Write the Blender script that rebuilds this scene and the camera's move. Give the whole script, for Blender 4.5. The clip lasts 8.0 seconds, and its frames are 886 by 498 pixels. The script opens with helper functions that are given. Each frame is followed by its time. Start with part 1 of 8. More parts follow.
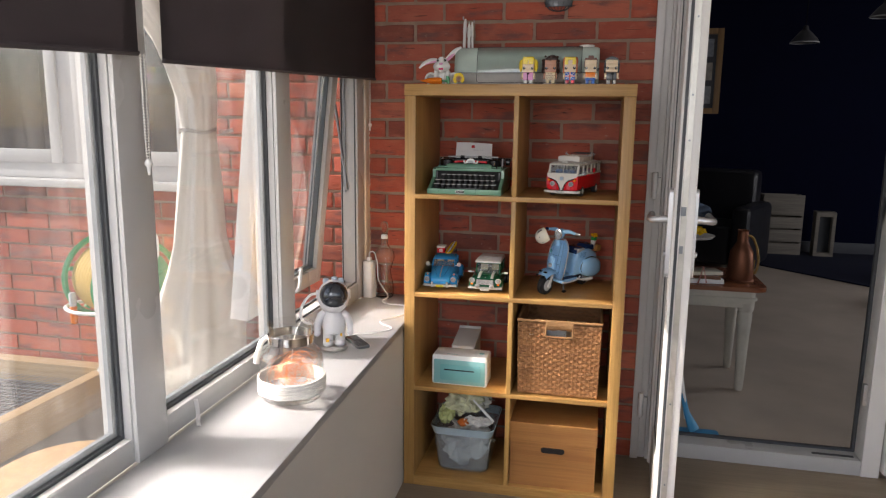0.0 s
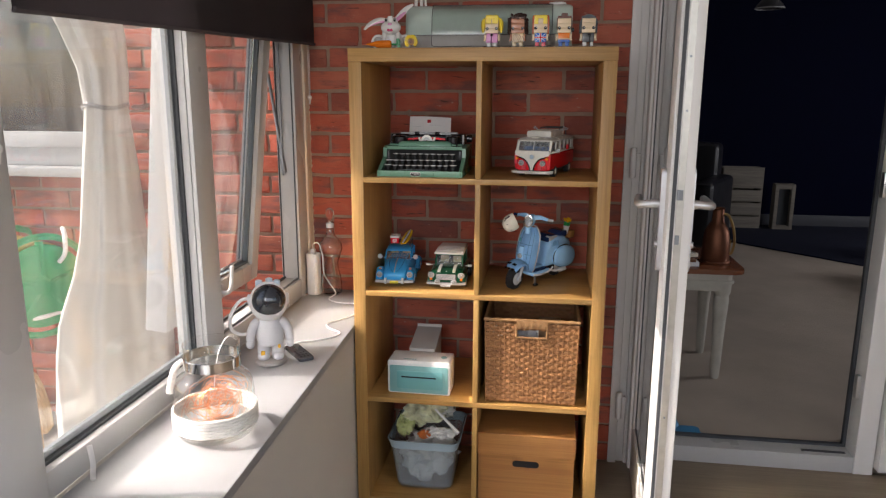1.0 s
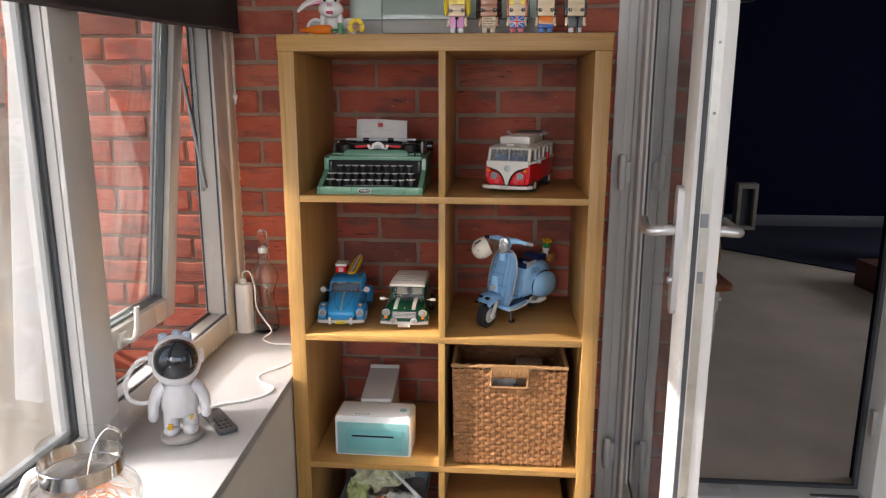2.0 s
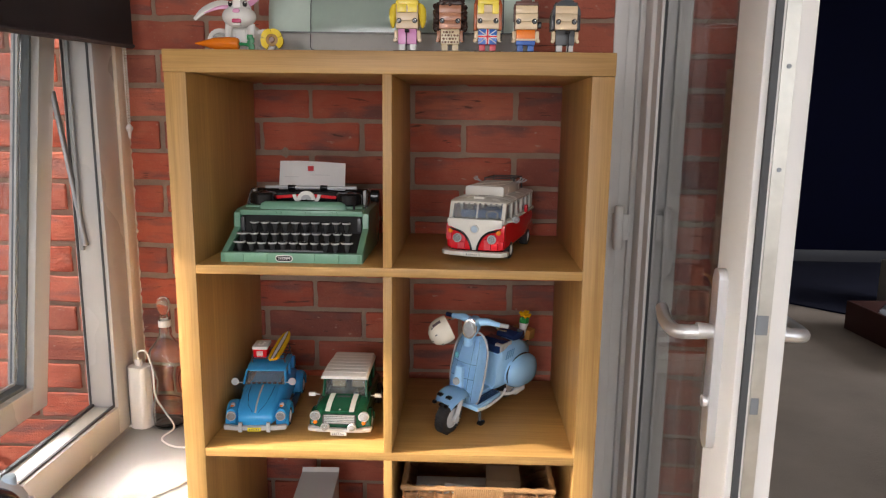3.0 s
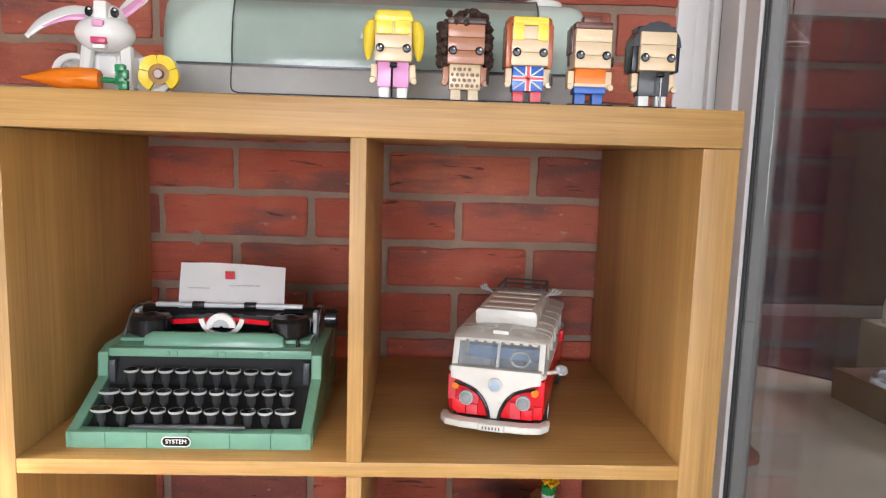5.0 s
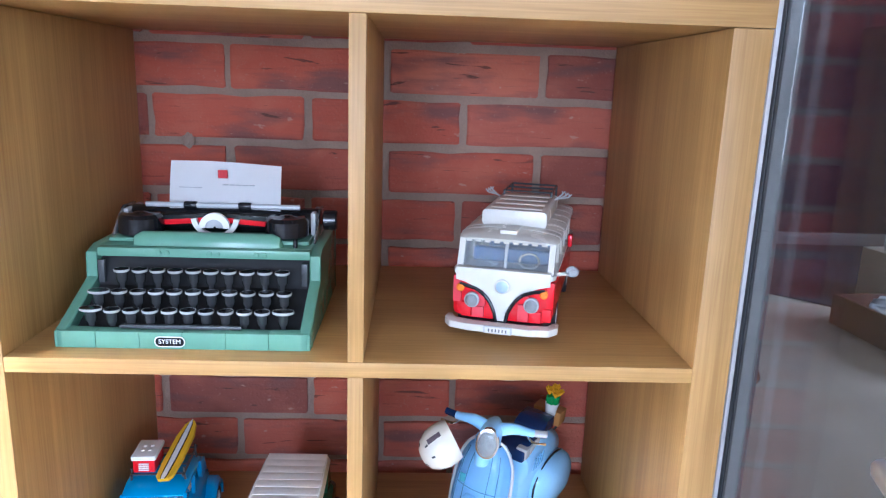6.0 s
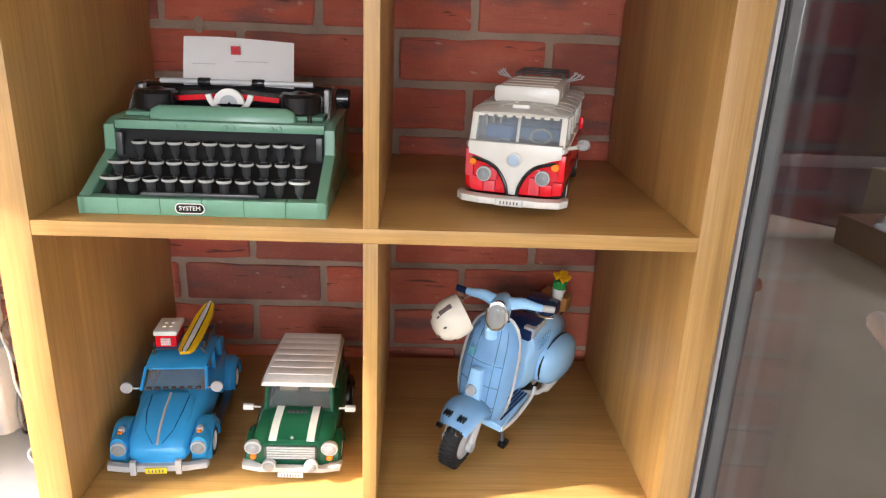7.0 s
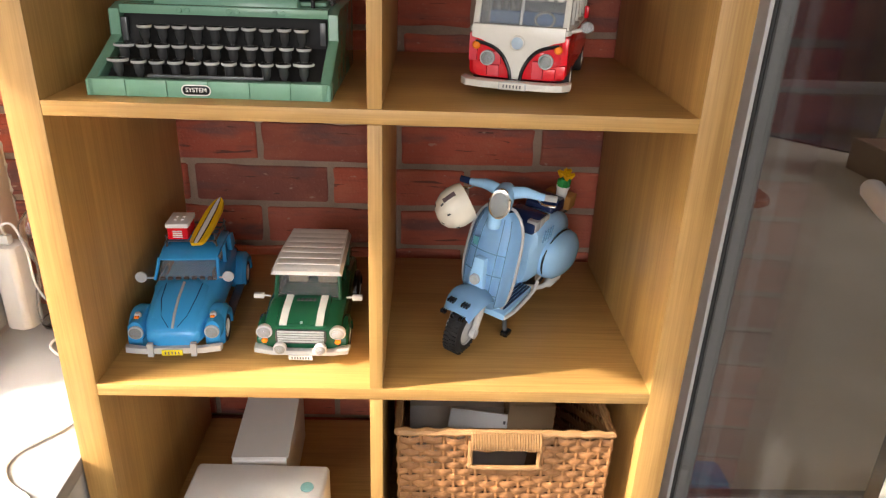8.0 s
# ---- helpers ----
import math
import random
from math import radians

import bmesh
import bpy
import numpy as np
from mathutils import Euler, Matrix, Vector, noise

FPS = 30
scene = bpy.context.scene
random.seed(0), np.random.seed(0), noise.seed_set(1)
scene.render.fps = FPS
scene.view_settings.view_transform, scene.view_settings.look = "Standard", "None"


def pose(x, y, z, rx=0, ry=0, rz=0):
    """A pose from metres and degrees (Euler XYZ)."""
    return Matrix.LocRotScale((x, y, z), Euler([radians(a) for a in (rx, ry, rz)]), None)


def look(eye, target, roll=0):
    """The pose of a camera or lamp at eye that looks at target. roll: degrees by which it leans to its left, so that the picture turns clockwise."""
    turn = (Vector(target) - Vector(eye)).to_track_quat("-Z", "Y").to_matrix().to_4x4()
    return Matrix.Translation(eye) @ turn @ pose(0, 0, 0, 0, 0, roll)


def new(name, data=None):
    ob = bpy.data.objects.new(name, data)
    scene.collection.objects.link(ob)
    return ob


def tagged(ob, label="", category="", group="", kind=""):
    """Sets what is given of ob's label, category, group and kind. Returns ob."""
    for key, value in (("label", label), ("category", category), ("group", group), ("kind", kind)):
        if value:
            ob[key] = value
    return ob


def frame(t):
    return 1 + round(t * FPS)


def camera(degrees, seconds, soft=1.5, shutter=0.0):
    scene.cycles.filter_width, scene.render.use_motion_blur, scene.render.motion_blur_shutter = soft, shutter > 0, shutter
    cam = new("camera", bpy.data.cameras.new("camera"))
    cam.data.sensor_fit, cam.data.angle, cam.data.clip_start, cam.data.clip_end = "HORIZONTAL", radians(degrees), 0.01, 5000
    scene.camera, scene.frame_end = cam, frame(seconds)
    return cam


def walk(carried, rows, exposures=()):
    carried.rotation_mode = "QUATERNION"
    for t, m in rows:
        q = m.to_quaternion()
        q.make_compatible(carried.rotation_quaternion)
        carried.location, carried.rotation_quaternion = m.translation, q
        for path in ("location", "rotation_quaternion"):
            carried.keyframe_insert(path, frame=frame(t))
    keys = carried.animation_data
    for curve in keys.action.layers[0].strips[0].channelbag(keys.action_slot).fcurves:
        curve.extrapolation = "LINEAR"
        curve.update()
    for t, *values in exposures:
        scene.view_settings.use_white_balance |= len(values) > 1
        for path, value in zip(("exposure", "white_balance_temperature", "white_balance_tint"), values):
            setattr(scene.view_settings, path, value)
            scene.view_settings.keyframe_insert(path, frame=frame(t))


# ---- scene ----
cam = camera(63.7, 8.0, soft=1.25)
PATH = [
    (0, (0.656, -2.399, 1.347), (0.242, -0.475, 0.99), 0.7),
    (0.5, (0.608, -2.268, 1.33), (0.274, -0.336, 0.938), 0.3),
    (1, (0.584, -2.075, 1.334), (0.301, -0.141, 0.911), 0.2),
    (1.2, (0.587, -2.016, 1.333), (0.33, -0.08, 0.902), 0.1),
    (2.3, (0.489, -1.546, 1.336), (0.375, 0.405, 0.91), 0.3),
    (2.5, (0.483, -1.469, 1.332), (0.392, 0.486, 0.921), 0.5),
    (3, (0.522, -1.232, 1.358), (0.456, 0.734, 0.992), 0.7),
    (3.5, (0.52, -1.076, 1.378), (0.483, 0.899, 1.069), 0.9),
    (4, (0.467, -0.888, 1.412), (0.473, 1.096, 1.166), 1.1),
    (4.2, (0.449, -0.83, 1.416), (0.478, 1.156, 1.186), 1.2),
    (5.3, (0.436, -0.69, 1.407), (0.528, 1.284, 1.101), 1.8),
    (5.5, (0.434, -0.679, 1.394), (0.528, 1.288, 1.046), 1.8),
    (6, (0.435, -0.673, 1.368), (0.526, 1.273, 0.915), 2.0),
    (6.5, (0.425, -0.686, 1.338), (0.516, 1.234, 0.786), 2.2),
    (7, (0.427, -0.704, 1.314), (0.51, 1.186, 0.665), 2.3),
    (7.5, (0.432, -0.722, 1.291), (0.504, 1.136, 0.553), 2.2),
    (8, (0.435, -0.74, 1.267), (0.495, 1.083, 0.447), 2.1),
]
EXPOSURES = [(0.0, 0.66, 6650, 16), (1.2, 0.66, 6650, 16), (2.4, 0.87, 6500, 16), (3.2, 1.19, 6800, 16), (4.0, 1.54, 6700, 16),
             (5.0, 1.97, 6300, 15), (5.5, 2.01, 5700, 14), (6.0, 2.13, 4950, 14), (6.5, 2.05, 6200, 15), (7.0, 1.79, 6500, 15), (8.0, 1.40, 7000, 15)]
walk(cam, [(t, look(eye, target, roll)) for t, eye, target, roll in PATH], EXPOSURES)

# ---- daylight ----
SUN_WAY = Vector((1.0, 0.20, -0.65)).normalized()
world = bpy.data.worlds.new("sky")
scene.world = world
world.use_nodes = True
wn = world.node_tree
wn.nodes.clear()
w_out, w_bg, w_sky = wn.nodes.new("ShaderNodeOutputWorld"), wn.nodes.new("ShaderNodeBackground"), wn.nodes.new("ShaderNodeTexSky")
w_sky.sky_type, w_sky.sun_disc = "NISHITA", False
w_sky.sun_elevation = math.asin(-SUN_WAY.z)
w_sky.sun_rotation = math.atan2(-SUN_WAY.x, -SUN_WAY.y)
w_bg.inputs["Strength"].default_value = 0.12
wn.links.new(w_sky.outputs[0], w_bg.inputs[0])
wn.links.new(w_bg.outputs[0], w_out.inputs[0])
sun_data = bpy.data.lights.new("sun", "SUN")
sun_data.energy, sun_data.angle, sun_data.color = 5.0, radians(0.55), (1.0, 0.95, 0.87)
sun = new("sun", sun_data)
sun.rotation_mode = "QUATERNION"
sun.rotation_quaternion = SUN_WAY.to_track_quat("-Z", "Y")


def sky_fill(name, place, target, w, h, watts):
    """An added area lamp that stands in for the sky's light in an opening out of view."""
    d = bpy.data.lights.new(name, "AREA")
    d.shape, d.size, d.size_y, d.energy, d.color = "RECTANGLE", w, h, watts, (0.95, 0.97, 1.0)
    ob = new(name, d)
    ob.matrix_basis = look(place, target)
    return ob


# added fill lamps for the shelf front and the room beyond
sky_fill("skylight_back", (1.3, -3.41, 1.52), (1.0, 0.0, 1.42), 3.0, 1.1, 12)
sky_fill("skylight_left", (-0.24, -2.95, 1.60), (0.7, 0.2, 1.30), 0.75, 0.85, 9.5)
sky_fill("skylight_room", (6.19, 2.4, 1.5), (1.0, 2.6, 0.4), 1.9, 1.15, 34)


# ---- materials ----
def mat(name, col, rough=0.5, metal=0.0, var=0.12, scale=6.0, bump=0.05, fine=90.0, stretch=(1, 1, 1), rand=0.0, coat=0.0, trans=0.0, ior=1.45, alpha=1.0, rvar=0.1, spec=0.5):
    m = bpy.data.materials.new(name)
    m.use_nodes = True
    nt = m.node_tree
    p = nt.nodes["Principled BSDF"]
    co, mp = nt.nodes.new("ShaderNodeTexCoord"), nt.nodes.new("ShaderNodeMapping")
    mp.inputs["Scale"].default_value = stretch
    nt.links.new(co.outputs["Object"], mp.inputs["Vector"])
    big, small = nt.nodes.new("ShaderNodeTexNoise"), nt.nodes.new("ShaderNodeTexNoise")
    for n, sc, det in ((big, scale, 4), (small, fine, 5)):
        n.inputs["Scale"].default_value, n.inputs["Detail"].default_value = sc, det
        nt.links.new(mp.outputs[0], n.inputs["Vector"])
    mix = nt.nodes.new("ShaderNodeMix")
    mix.data_type = "RGBA"
    mix.inputs["A"].default_value = (*[max(0, c * (1 - var)) for c in col], 1)
    mix.inputs["B"].default_value = (*[min(1, c * (1 + var)) for c in col], 1)
    add = nt.nodes.new("ShaderNodeMath")
    add.operation = "MULTIPLY_ADD"
    add.inputs[1].default_value = 0.35
    nt.links.new(small.outputs[0], add.inputs[0])
    sub_ = nt.nodes.new("ShaderNodeMath")
    sub_.operation = "MULTIPLY_ADD"
    sub_.inputs[1].default_value, sub_.inputs[2].default_value = 1.3, -0.32
    nt.links.new(big.outputs[0], sub_.inputs[0])
    nt.links.new(sub_.outputs[0], add.inputs[2])
    last = add.outputs[0]
    if rand:
        info, ad = nt.nodes.new("ShaderNodeObjectInfo"), nt.nodes.new("ShaderNodeMath")
        ad.operation = "MULTIPLY_ADD"
        ad.inputs[1].default_value = rand
        nt.links.new(info.outputs["Random"], ad.inputs[0])
        nt.links.new(last, ad.inputs[2])
        last = ad.outputs[0]
    nt.links.new(last, mix.inputs["Factor"])
    nt.links.new(mix.outputs["Result"], p.inputs["Base Color"])
    rr = nt.nodes.new("ShaderNodeMapRange")
    rr.inputs["To Min"].default_value, rr.inputs["To Max"].default_value = max(0.0, rough - rvar), min(1, rough + rvar)
    nt.links.new(big.outputs[0], rr.inputs["Value"])
    nt.links.new(rr.outputs[0], p.inputs["Roughness"])
    p.inputs["Metallic"].default_value, p.inputs["Coat Weight"].default_value = metal, coat
    p.inputs["Specular IOR Level"].default_value = spec
    p.inputs["Transmission Weight"].default_value, p.inputs["IOR"].default_value, p.inputs["Alpha"].default_value = trans, ior, alpha
    if bump:
        b = nt.nodes.new("ShaderNodeBump")
        b.inputs["Strength"].default_value, b.inputs["Distance"].default_value = bump, 0.004
        nt.links.new(small.outputs[0], b.inputs["Height"])
        nt.links.new(b.outputs[0], p.inputs["Normal"])
    return m


def wood(name, dark, light, along, scale=1.0, rough=0.42, fine_share=0.42):
    """Veneer with long grain along axis 0, 1 or 2."""
    m = bpy.data.materials.new(name)
    m.use_nodes = True
    nt = m.node_tree
    p = nt.nodes["Principled BSDF"]
    co = nt.nodes.new("ShaderNodeTexCoord")
    out = []
    for k, (ln, cr, det) in enumerate(((0.7, 9, 5), (2.6, 130, 6), (11, 480, 4))):
        mp, n = nt.nodes.new("ShaderNodeMapping"), nt.nodes.new("ShaderNodeTexNoise")
        st = [cr * scale] * 3
        st[along] = ln * scale
        mp.inputs["Scale"].default_value = st
        mp.inputs["Location"].default_value = (3.1 * k, 1.7 * k, 0.9)
        n.inputs["Scale"].default_value, n.inputs["Detail"].default_value = 1.0, det
        n.inputs["Distortion"].default_value = 1.4 if k == 0 else 0.25
        nt.links.new(co.outputs["Object"], mp.inputs[0])
        nt.links.new(mp.outputs[0], n.inputs["Vector"])
        out.append(n.outputs[0])
    m1, m2 = nt.nodes.new("ShaderNodeMix"), nt.nodes.new("ShaderNodeMix")
    for mm, f in ((m1, fine_share), (m2, 0.9 * fine_share)):
        mm.data_type = "FLOAT"
        mm.inputs["Factor"].default_value = f
    nt.links.new(out[0], m1.inputs["A"])
    nt.links.new(out[1], m1.inputs["B"])
    nt.links.new(m1.outputs["Result"], m2.inputs["A"])
    nt.links.new(out[2], m2.inputs["B"])
    ramp = nt.nodes.new("ShaderNodeValToRGB")
    ramp.color_ramp.elements[0].position, ramp.color_ramp.elements[0].color = 0.36, (*dark, 1)
    ramp.color_ramp.elements[1].position, ramp.color_ramp.elements[1].color = 0.60, (*light, 1)
    nt.links.new(m2.outputs["Result"], ramp.inputs[0])
    nt.links.new(ramp.outputs[0], p.inputs["Base Color"])
    p.inputs["Roughness"].default_value = rough
    b = nt.nodes.new("ShaderNodeBump")
    b.inputs["Strength"].default_value, b.inputs["Distance"].default_value = 0.12, 0.001
    nt.links.new(out[1], b.inputs["Height"])
    nt.links.new(b.outputs[0], p.inputs["Normal"])
    return m


def brick_material(island):
    m = bpy.data.materials.new("red_brick")
    m.use_nodes = True
    nt = m.node_tree
    p = nt.nodes["Principled BSDF"]
    geo, info = nt.nodes.new("ShaderNodeNewGeometry"), nt.nodes.new("ShaderNodeObjectInfo")
    rnd = geo.outputs["Random Per Island"] if island else info.outputs["Random"]
    off = nt.nodes.new("ShaderNodeVectorMath")
    off.operation = "SCALE"
    off.inputs[0].default_value = (7.3, 3.1, 5.7)
    nt.links.new(rnd, off.inputs["Scale"])
    pos = nt.nodes.new("ShaderNodeVectorMath")
    nt.links.new(geo.outputs["Position"], pos.inputs[0])
    nt.links.new(off.outputs[0], pos.inputs[1])
    base = nt.nodes.new("ShaderNodeValToRGB")
    e = base.color_ramp.elements
    e[0].position, e[0].color = 0.0, (0.23, 0.070, 0.050, 1)
    e[1].position, e[1].color = 1.0, (0.52, 0.145, 0.084, 1)
    for at, c in ((0.22, (0.38, 0.080, 0.046, 1)), (0.5, (0.46, 0.098, 0.054, 1)), (0.78, (0.41, 0.106, 0.067, 1))):
        x = base.color_ramp.elements.new(at)
        x.color = c
    nt.links.new(rnd, base.inputs[0])

    def tex(sc, stretch, det, dist=0.0):
        mp, n = nt.nodes.new("ShaderNodeMapping"), nt.nodes.new("ShaderNodeTexNoise")
        mp.inputs["Scale"].default_value = stretch
        n.inputs["Scale"].default_value, n.inputs["Detail"].default_value, n.inputs["Distortion"].default_value = sc, det, dist
        nt.links.new(pos.outputs[0], mp.inputs[0])
        nt.links.new(mp.outputs[0], n.inputs["Vector"])
        return n.outputs[0]

    def layer(under, fac, lo, hi, colour, most):
        r = nt.nodes.new("ShaderNodeMapRange")
        r.inputs["From Min"].default_value, r.inputs["From Max"].default_value, r.inputs["To Max"].default_value = lo, hi, most
        nt.links.new(fac, r.inputs["Value"])
        mx = nt.nodes.new("ShaderNodeMix")
        mx.data_type = "RGBA"
        nt.links.new(r.outputs[0], mx.inputs["Factor"])
        nt.links.new(under, mx.inputs["A"])
        mx.inputs["B"].default_value = (*colour, 1)
        return mx.outputs["Result"]

    smear, drag, grit, cloud = tex(9, (0.8, 1, 3.0), 5), tex(26, (0.45, 1, 4.2), 4, 0.9), tex(220, (1, 1, 1), 4), tex(14, (1, 1, 1.6), 5)
    fleck, streak = tex(70, (0.7, 1, 1.5), 2), tex(60, (0.22, 1, 3.0), 5, 0.4)
    c = layer(base.outputs[0], cloud, 0.48, 0.78, (0.52, 0.175, 0.10), 0.5)
    c = layer(c, streak, 0.54, 0.76, (0.20, 0.065, 0.048), 0.42)
    c = layer(c, smear, 0.53, 0.68, (0.125, 0.072, 0.070), 0.72)
    c = layer(c, drag, 0.655, 0.70, (0.075, 0.03, 0.024), 0.8)
    c = layer(c, fleck, 0.70, 0.76, (0.50, 0.33, 0.25), 0.5)
    c = layer(c, grit, 0.62, 0.75, (0.46, 0.25, 0.18), 0.3)
    nt.links.new(c, p.inputs["Base Color"])
    p.inputs["Roughness"].default_value = 0.85
    h = nt.nodes.new("ShaderNodeMath")
    h.operation = "MULTIPLY_ADD"
    h.inputs[1].default_value = -0.8
    nt.links.new(drag, h.inputs[0])
    nt.links.new(grit, h.inputs[2])
    b = nt.nodes.new("ShaderNodeBump")
    b.inputs["Strength"].default_value, b.inputs["Distance"].default_value = 0.5, 0.003
    nt.links.new(h.outputs[0], b.inputs["Height"])
    nt.links.new(b.outputs[0], p.inputs["Normal"])
    return m


def glass(name, tint=(1, 1, 1), rough=0.0, ior=1.45):
    m = bpy.data.materials.new(name)
    m.use_nodes = True
    p = m.node_tree.nodes["Principled BSDF"]
    p.inputs["Base Color"].default_value = (*tint, 1)
    p.inputs["Transmission Weight"].default_value, p.inputs["Roughness"].default_value, p.inputs["IOR"].default_value = 1.0, rough, ior
    return m


def thin_clear(name, tint, gloss):
    """Blown glass too thin to bend what is seen through it."""
    m = bpy.data.materials.new(name)
    m.use_nodes = True
    nt = m.node_tree
    nt.nodes.clear()
    out, mix = nt.nodes.new("ShaderNodeOutputMaterial"), nt.nodes.new("ShaderNodeMixShader")
    clr, shine, lw = nt.nodes.new("ShaderNodeBsdfTransparent"), nt.nodes.new("ShaderNodeBsdfGlossy"), nt.nodes.new("ShaderNodeLayerWeight")
    clr.inputs["Color"].default_value = (*tint, 1)
    shine.inputs["Roughness"].default_value = 0.03
    lw.inputs["Blend"].default_value = gloss
    nt.links.new(lw.outputs["Facing"], mix.inputs[0])
    nt.links.new(clr.outputs[0], mix.inputs[1])
    nt.links.new(shine.outputs[0], mix.inputs[2])
    nt.links.new(mix.outputs[0], out.inputs[0])
    return m


def dust_haze(name, tint, least, most, lit="ShaderNodeBsdfTranslucent"):
    """Window glass with a thin, streaky film of dust that scatters daylight; its pale colour also paints haze and
    reflected streaks.
    """
    m = glass(name, tint)
    nt = m.node_tree
    out, p = nt.nodes["Material Output"], nt.nodes["Principled BSDF"]
    mix, film_haze = nt.nodes.new("ShaderNodeMixShader"), nt.nodes.new(lit)
    film_haze.inputs["Color"].default_value = (0.85, 0.83, 0.80, 1)
    geo, mp, n, r = nt.nodes.new("ShaderNodeNewGeometry"), nt.nodes.new("ShaderNodeMapping"), nt.nodes.new("ShaderNodeTexNoise"), nt.nodes.new("ShaderNodeMapRange")
    mp.inputs["Scale"].default_value = (1, 9, 1.3)
    mp.inputs["Rotation"].default_value = (radians(14), 0, 0)
    n.inputs["Scale"].default_value, n.inputs["Detail"].default_value, n.inputs["Distortion"].default_value = 2.2, 5, 0.6
    r.inputs["From Min"].default_value, r.inputs["From Max"].default_value = 0.4, 0.72
    r.inputs["To Min"].default_value, r.inputs["To Max"].default_value = least, most
    nt.links.new(geo.outputs["Position"], mp.inputs[0])
    nt.links.new(mp.outputs[0], n.inputs["Vector"])
    nt.links.new(n.outputs[0], r.inputs["Value"])
    nt.links.new(r.outputs[0], mix.inputs[0])
    nt.links.new(p.outputs[0], mix.inputs[1])
    nt.links.new(film_haze.outputs[0], mix.inputs[2])
    nt.links.new(mix.outputs[0], out.inputs[0])
    return m


OAK_D, OAK_L = (0.31, 0.162, 0.046), (0.485, 0.280, 0.089)
oak_h, oak_v = wood("oak_veneer_h", OAK_D, OAK_L, 0, fine_share=0.42), wood("oak_veneer_v", OAK_D, OAK_L, 2, fine_share=0.35)
brick_one, brick_far = brick_material(False), brick_material(True)
mortar = mat("mortar", (0.315, 0.222, 0.168), 0.95, var=0.35, scale=14, bump=0.5, fine=300)
upvc = mat("white_upvc", (0.48, 0.48, 0.475), 0.28, var=0.018, scale=2, bump=0.01, rvar=0.04)
door_white = mat("white_door_upvc", (0.71, 0.70, 0.68), 0.5, var=0.018, scale=2, bump=0.01, rvar=0.04)
upvc_dark = mat("black_gasket", (0.06, 0.064, 0.07), 0.6)
slate_gasket = mat("slate_gasket", (0.13, 0.155, 0.17), 0.45, var=0.08)
gasket_grey = mat("grey_spacer", (0.20, 0.22, 0.24), 0.45)
plaster = mat("white_plaster", (0.48, 0.46, 0.425), 0.8, var=0.05, scale=4, bump=0.12, fine=160)
sill_white = mat("sill_laminate", (0.285, 0.288, 0.293), 0.35, var=0.04, scale=4, bump=0.02)
pane_glass = glass("pane_glass", (0.97, 0.985, 0.98))
dust_haze_glass = dust_haze("dust_haze_pane_glass", (0.97, 0.985, 0.98), 0.018, 0.055)
# pale diffuse film puts the door pane's haze into its colour
leaf_glass = dust_haze("hazed_door_glass", (0.97, 0.985, 0.98), 0.003, 0.012, "ShaderNodeBsdfDiffuse")
blind_cloth = mat("blind_cloth", (0.062, 0.052, 0.056), 0.9, var=0.25, bump=0.25, fine=700)
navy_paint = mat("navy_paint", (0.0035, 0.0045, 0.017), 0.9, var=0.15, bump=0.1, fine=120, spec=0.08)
carpet = mat("carpet", (0.45, 0.38, 0.31), 0.98, var=0.2, scale=2.5, bump=0.7, fine=500)
floor_mat = wood("floor_laminate", (0.19, 0.145, 0.10), (0.285, 0.225, 0.16), 0, 0.8, 0.5)
white_paint = mat("white_paint", (0.8, 0.8, 0.78), 0.6, var=0.04)
steel = mat("brushed_steel", (0.62, 0.62, 0.62), 0.3, 1.0, var=0.06, stretch=(1, 8, 1))
satin = mat("satin_aluminium", (0.70, 0.71, 0.73), 0.34, 0.85, var=0.05)
paving = mat("paving", (0.25, 0.23, 0.205), 0.9, var=0.3, scale=5, bump=0.5, fine=140)


# ---- building helpers ----
def thing(name, place, label, category, turn=0.0, group="", kind=""):
    ob = new(name)
    ob.empty_display_size = 0.05
    ob.matrix_basis = pose(*place, 0, 0, turn)
    return tagged(ob, label, category, group, kind)


def mesh_of(name, bm, mats, smooth=35):
    me = bpy.data.meshes.new(name)
    bmesh.ops.recalc_face_normals(bm, faces=bm.faces[:])
    bm.to_mesh(me)
    bm.free()
    for m in mats if isinstance(mats, (list, tuple)) else [mats]:
        me.materials.append(m)
    if smooth:
        for f in me.polygons:
            f.use_smooth = True
        me.set_sharp_from_angle(angle=radians(smooth))
    return me


def part(name, bm, mats, parent=None, label="", smooth=35):
    ob = new(name, mesh_of(name, bm, mats, smooth))
    ob.parent = parent
    return tagged(ob, label) if label else ob


def solid(name, bm, mats, label, category, kind="", group="", smooth=35):
    """A thing or a piece of the setting in one mesh."""
    return tagged(part(name, bm, mats, None, "", smooth), label, category, group, kind)


def box(bm, x0, x1, y0, y1, z0, z1, bev=0.0, mi=0, seg=2):
    vs = bmesh.ops.create_cube(bm, size=1.0)["verts"]
    bmesh.ops.transform(bm, verts=vs, matrix=Matrix.LocRotScale(((x0 + x1) / 2, (y0 + y1) / 2, (z0 + z1) / 2), None, (abs(x1 - x0), abs(y1 - y0), abs(z1 - z0))))
    fs = set(f for v in vs for f in v.link_faces)
    for f in fs:
        f.material_index = mi
    if bev:
        es = list(set(e for v in vs for e in v.link_edges))
        bmesh.ops.bevel(bm, geom=es, offset=bev, segments=seg, affect="EDGES", profile=0.6, material=mi)
    return bm


def one_box(*a, bev=0.0, **k):
    return box(bmesh.new(), *a, bev=bev, **k)


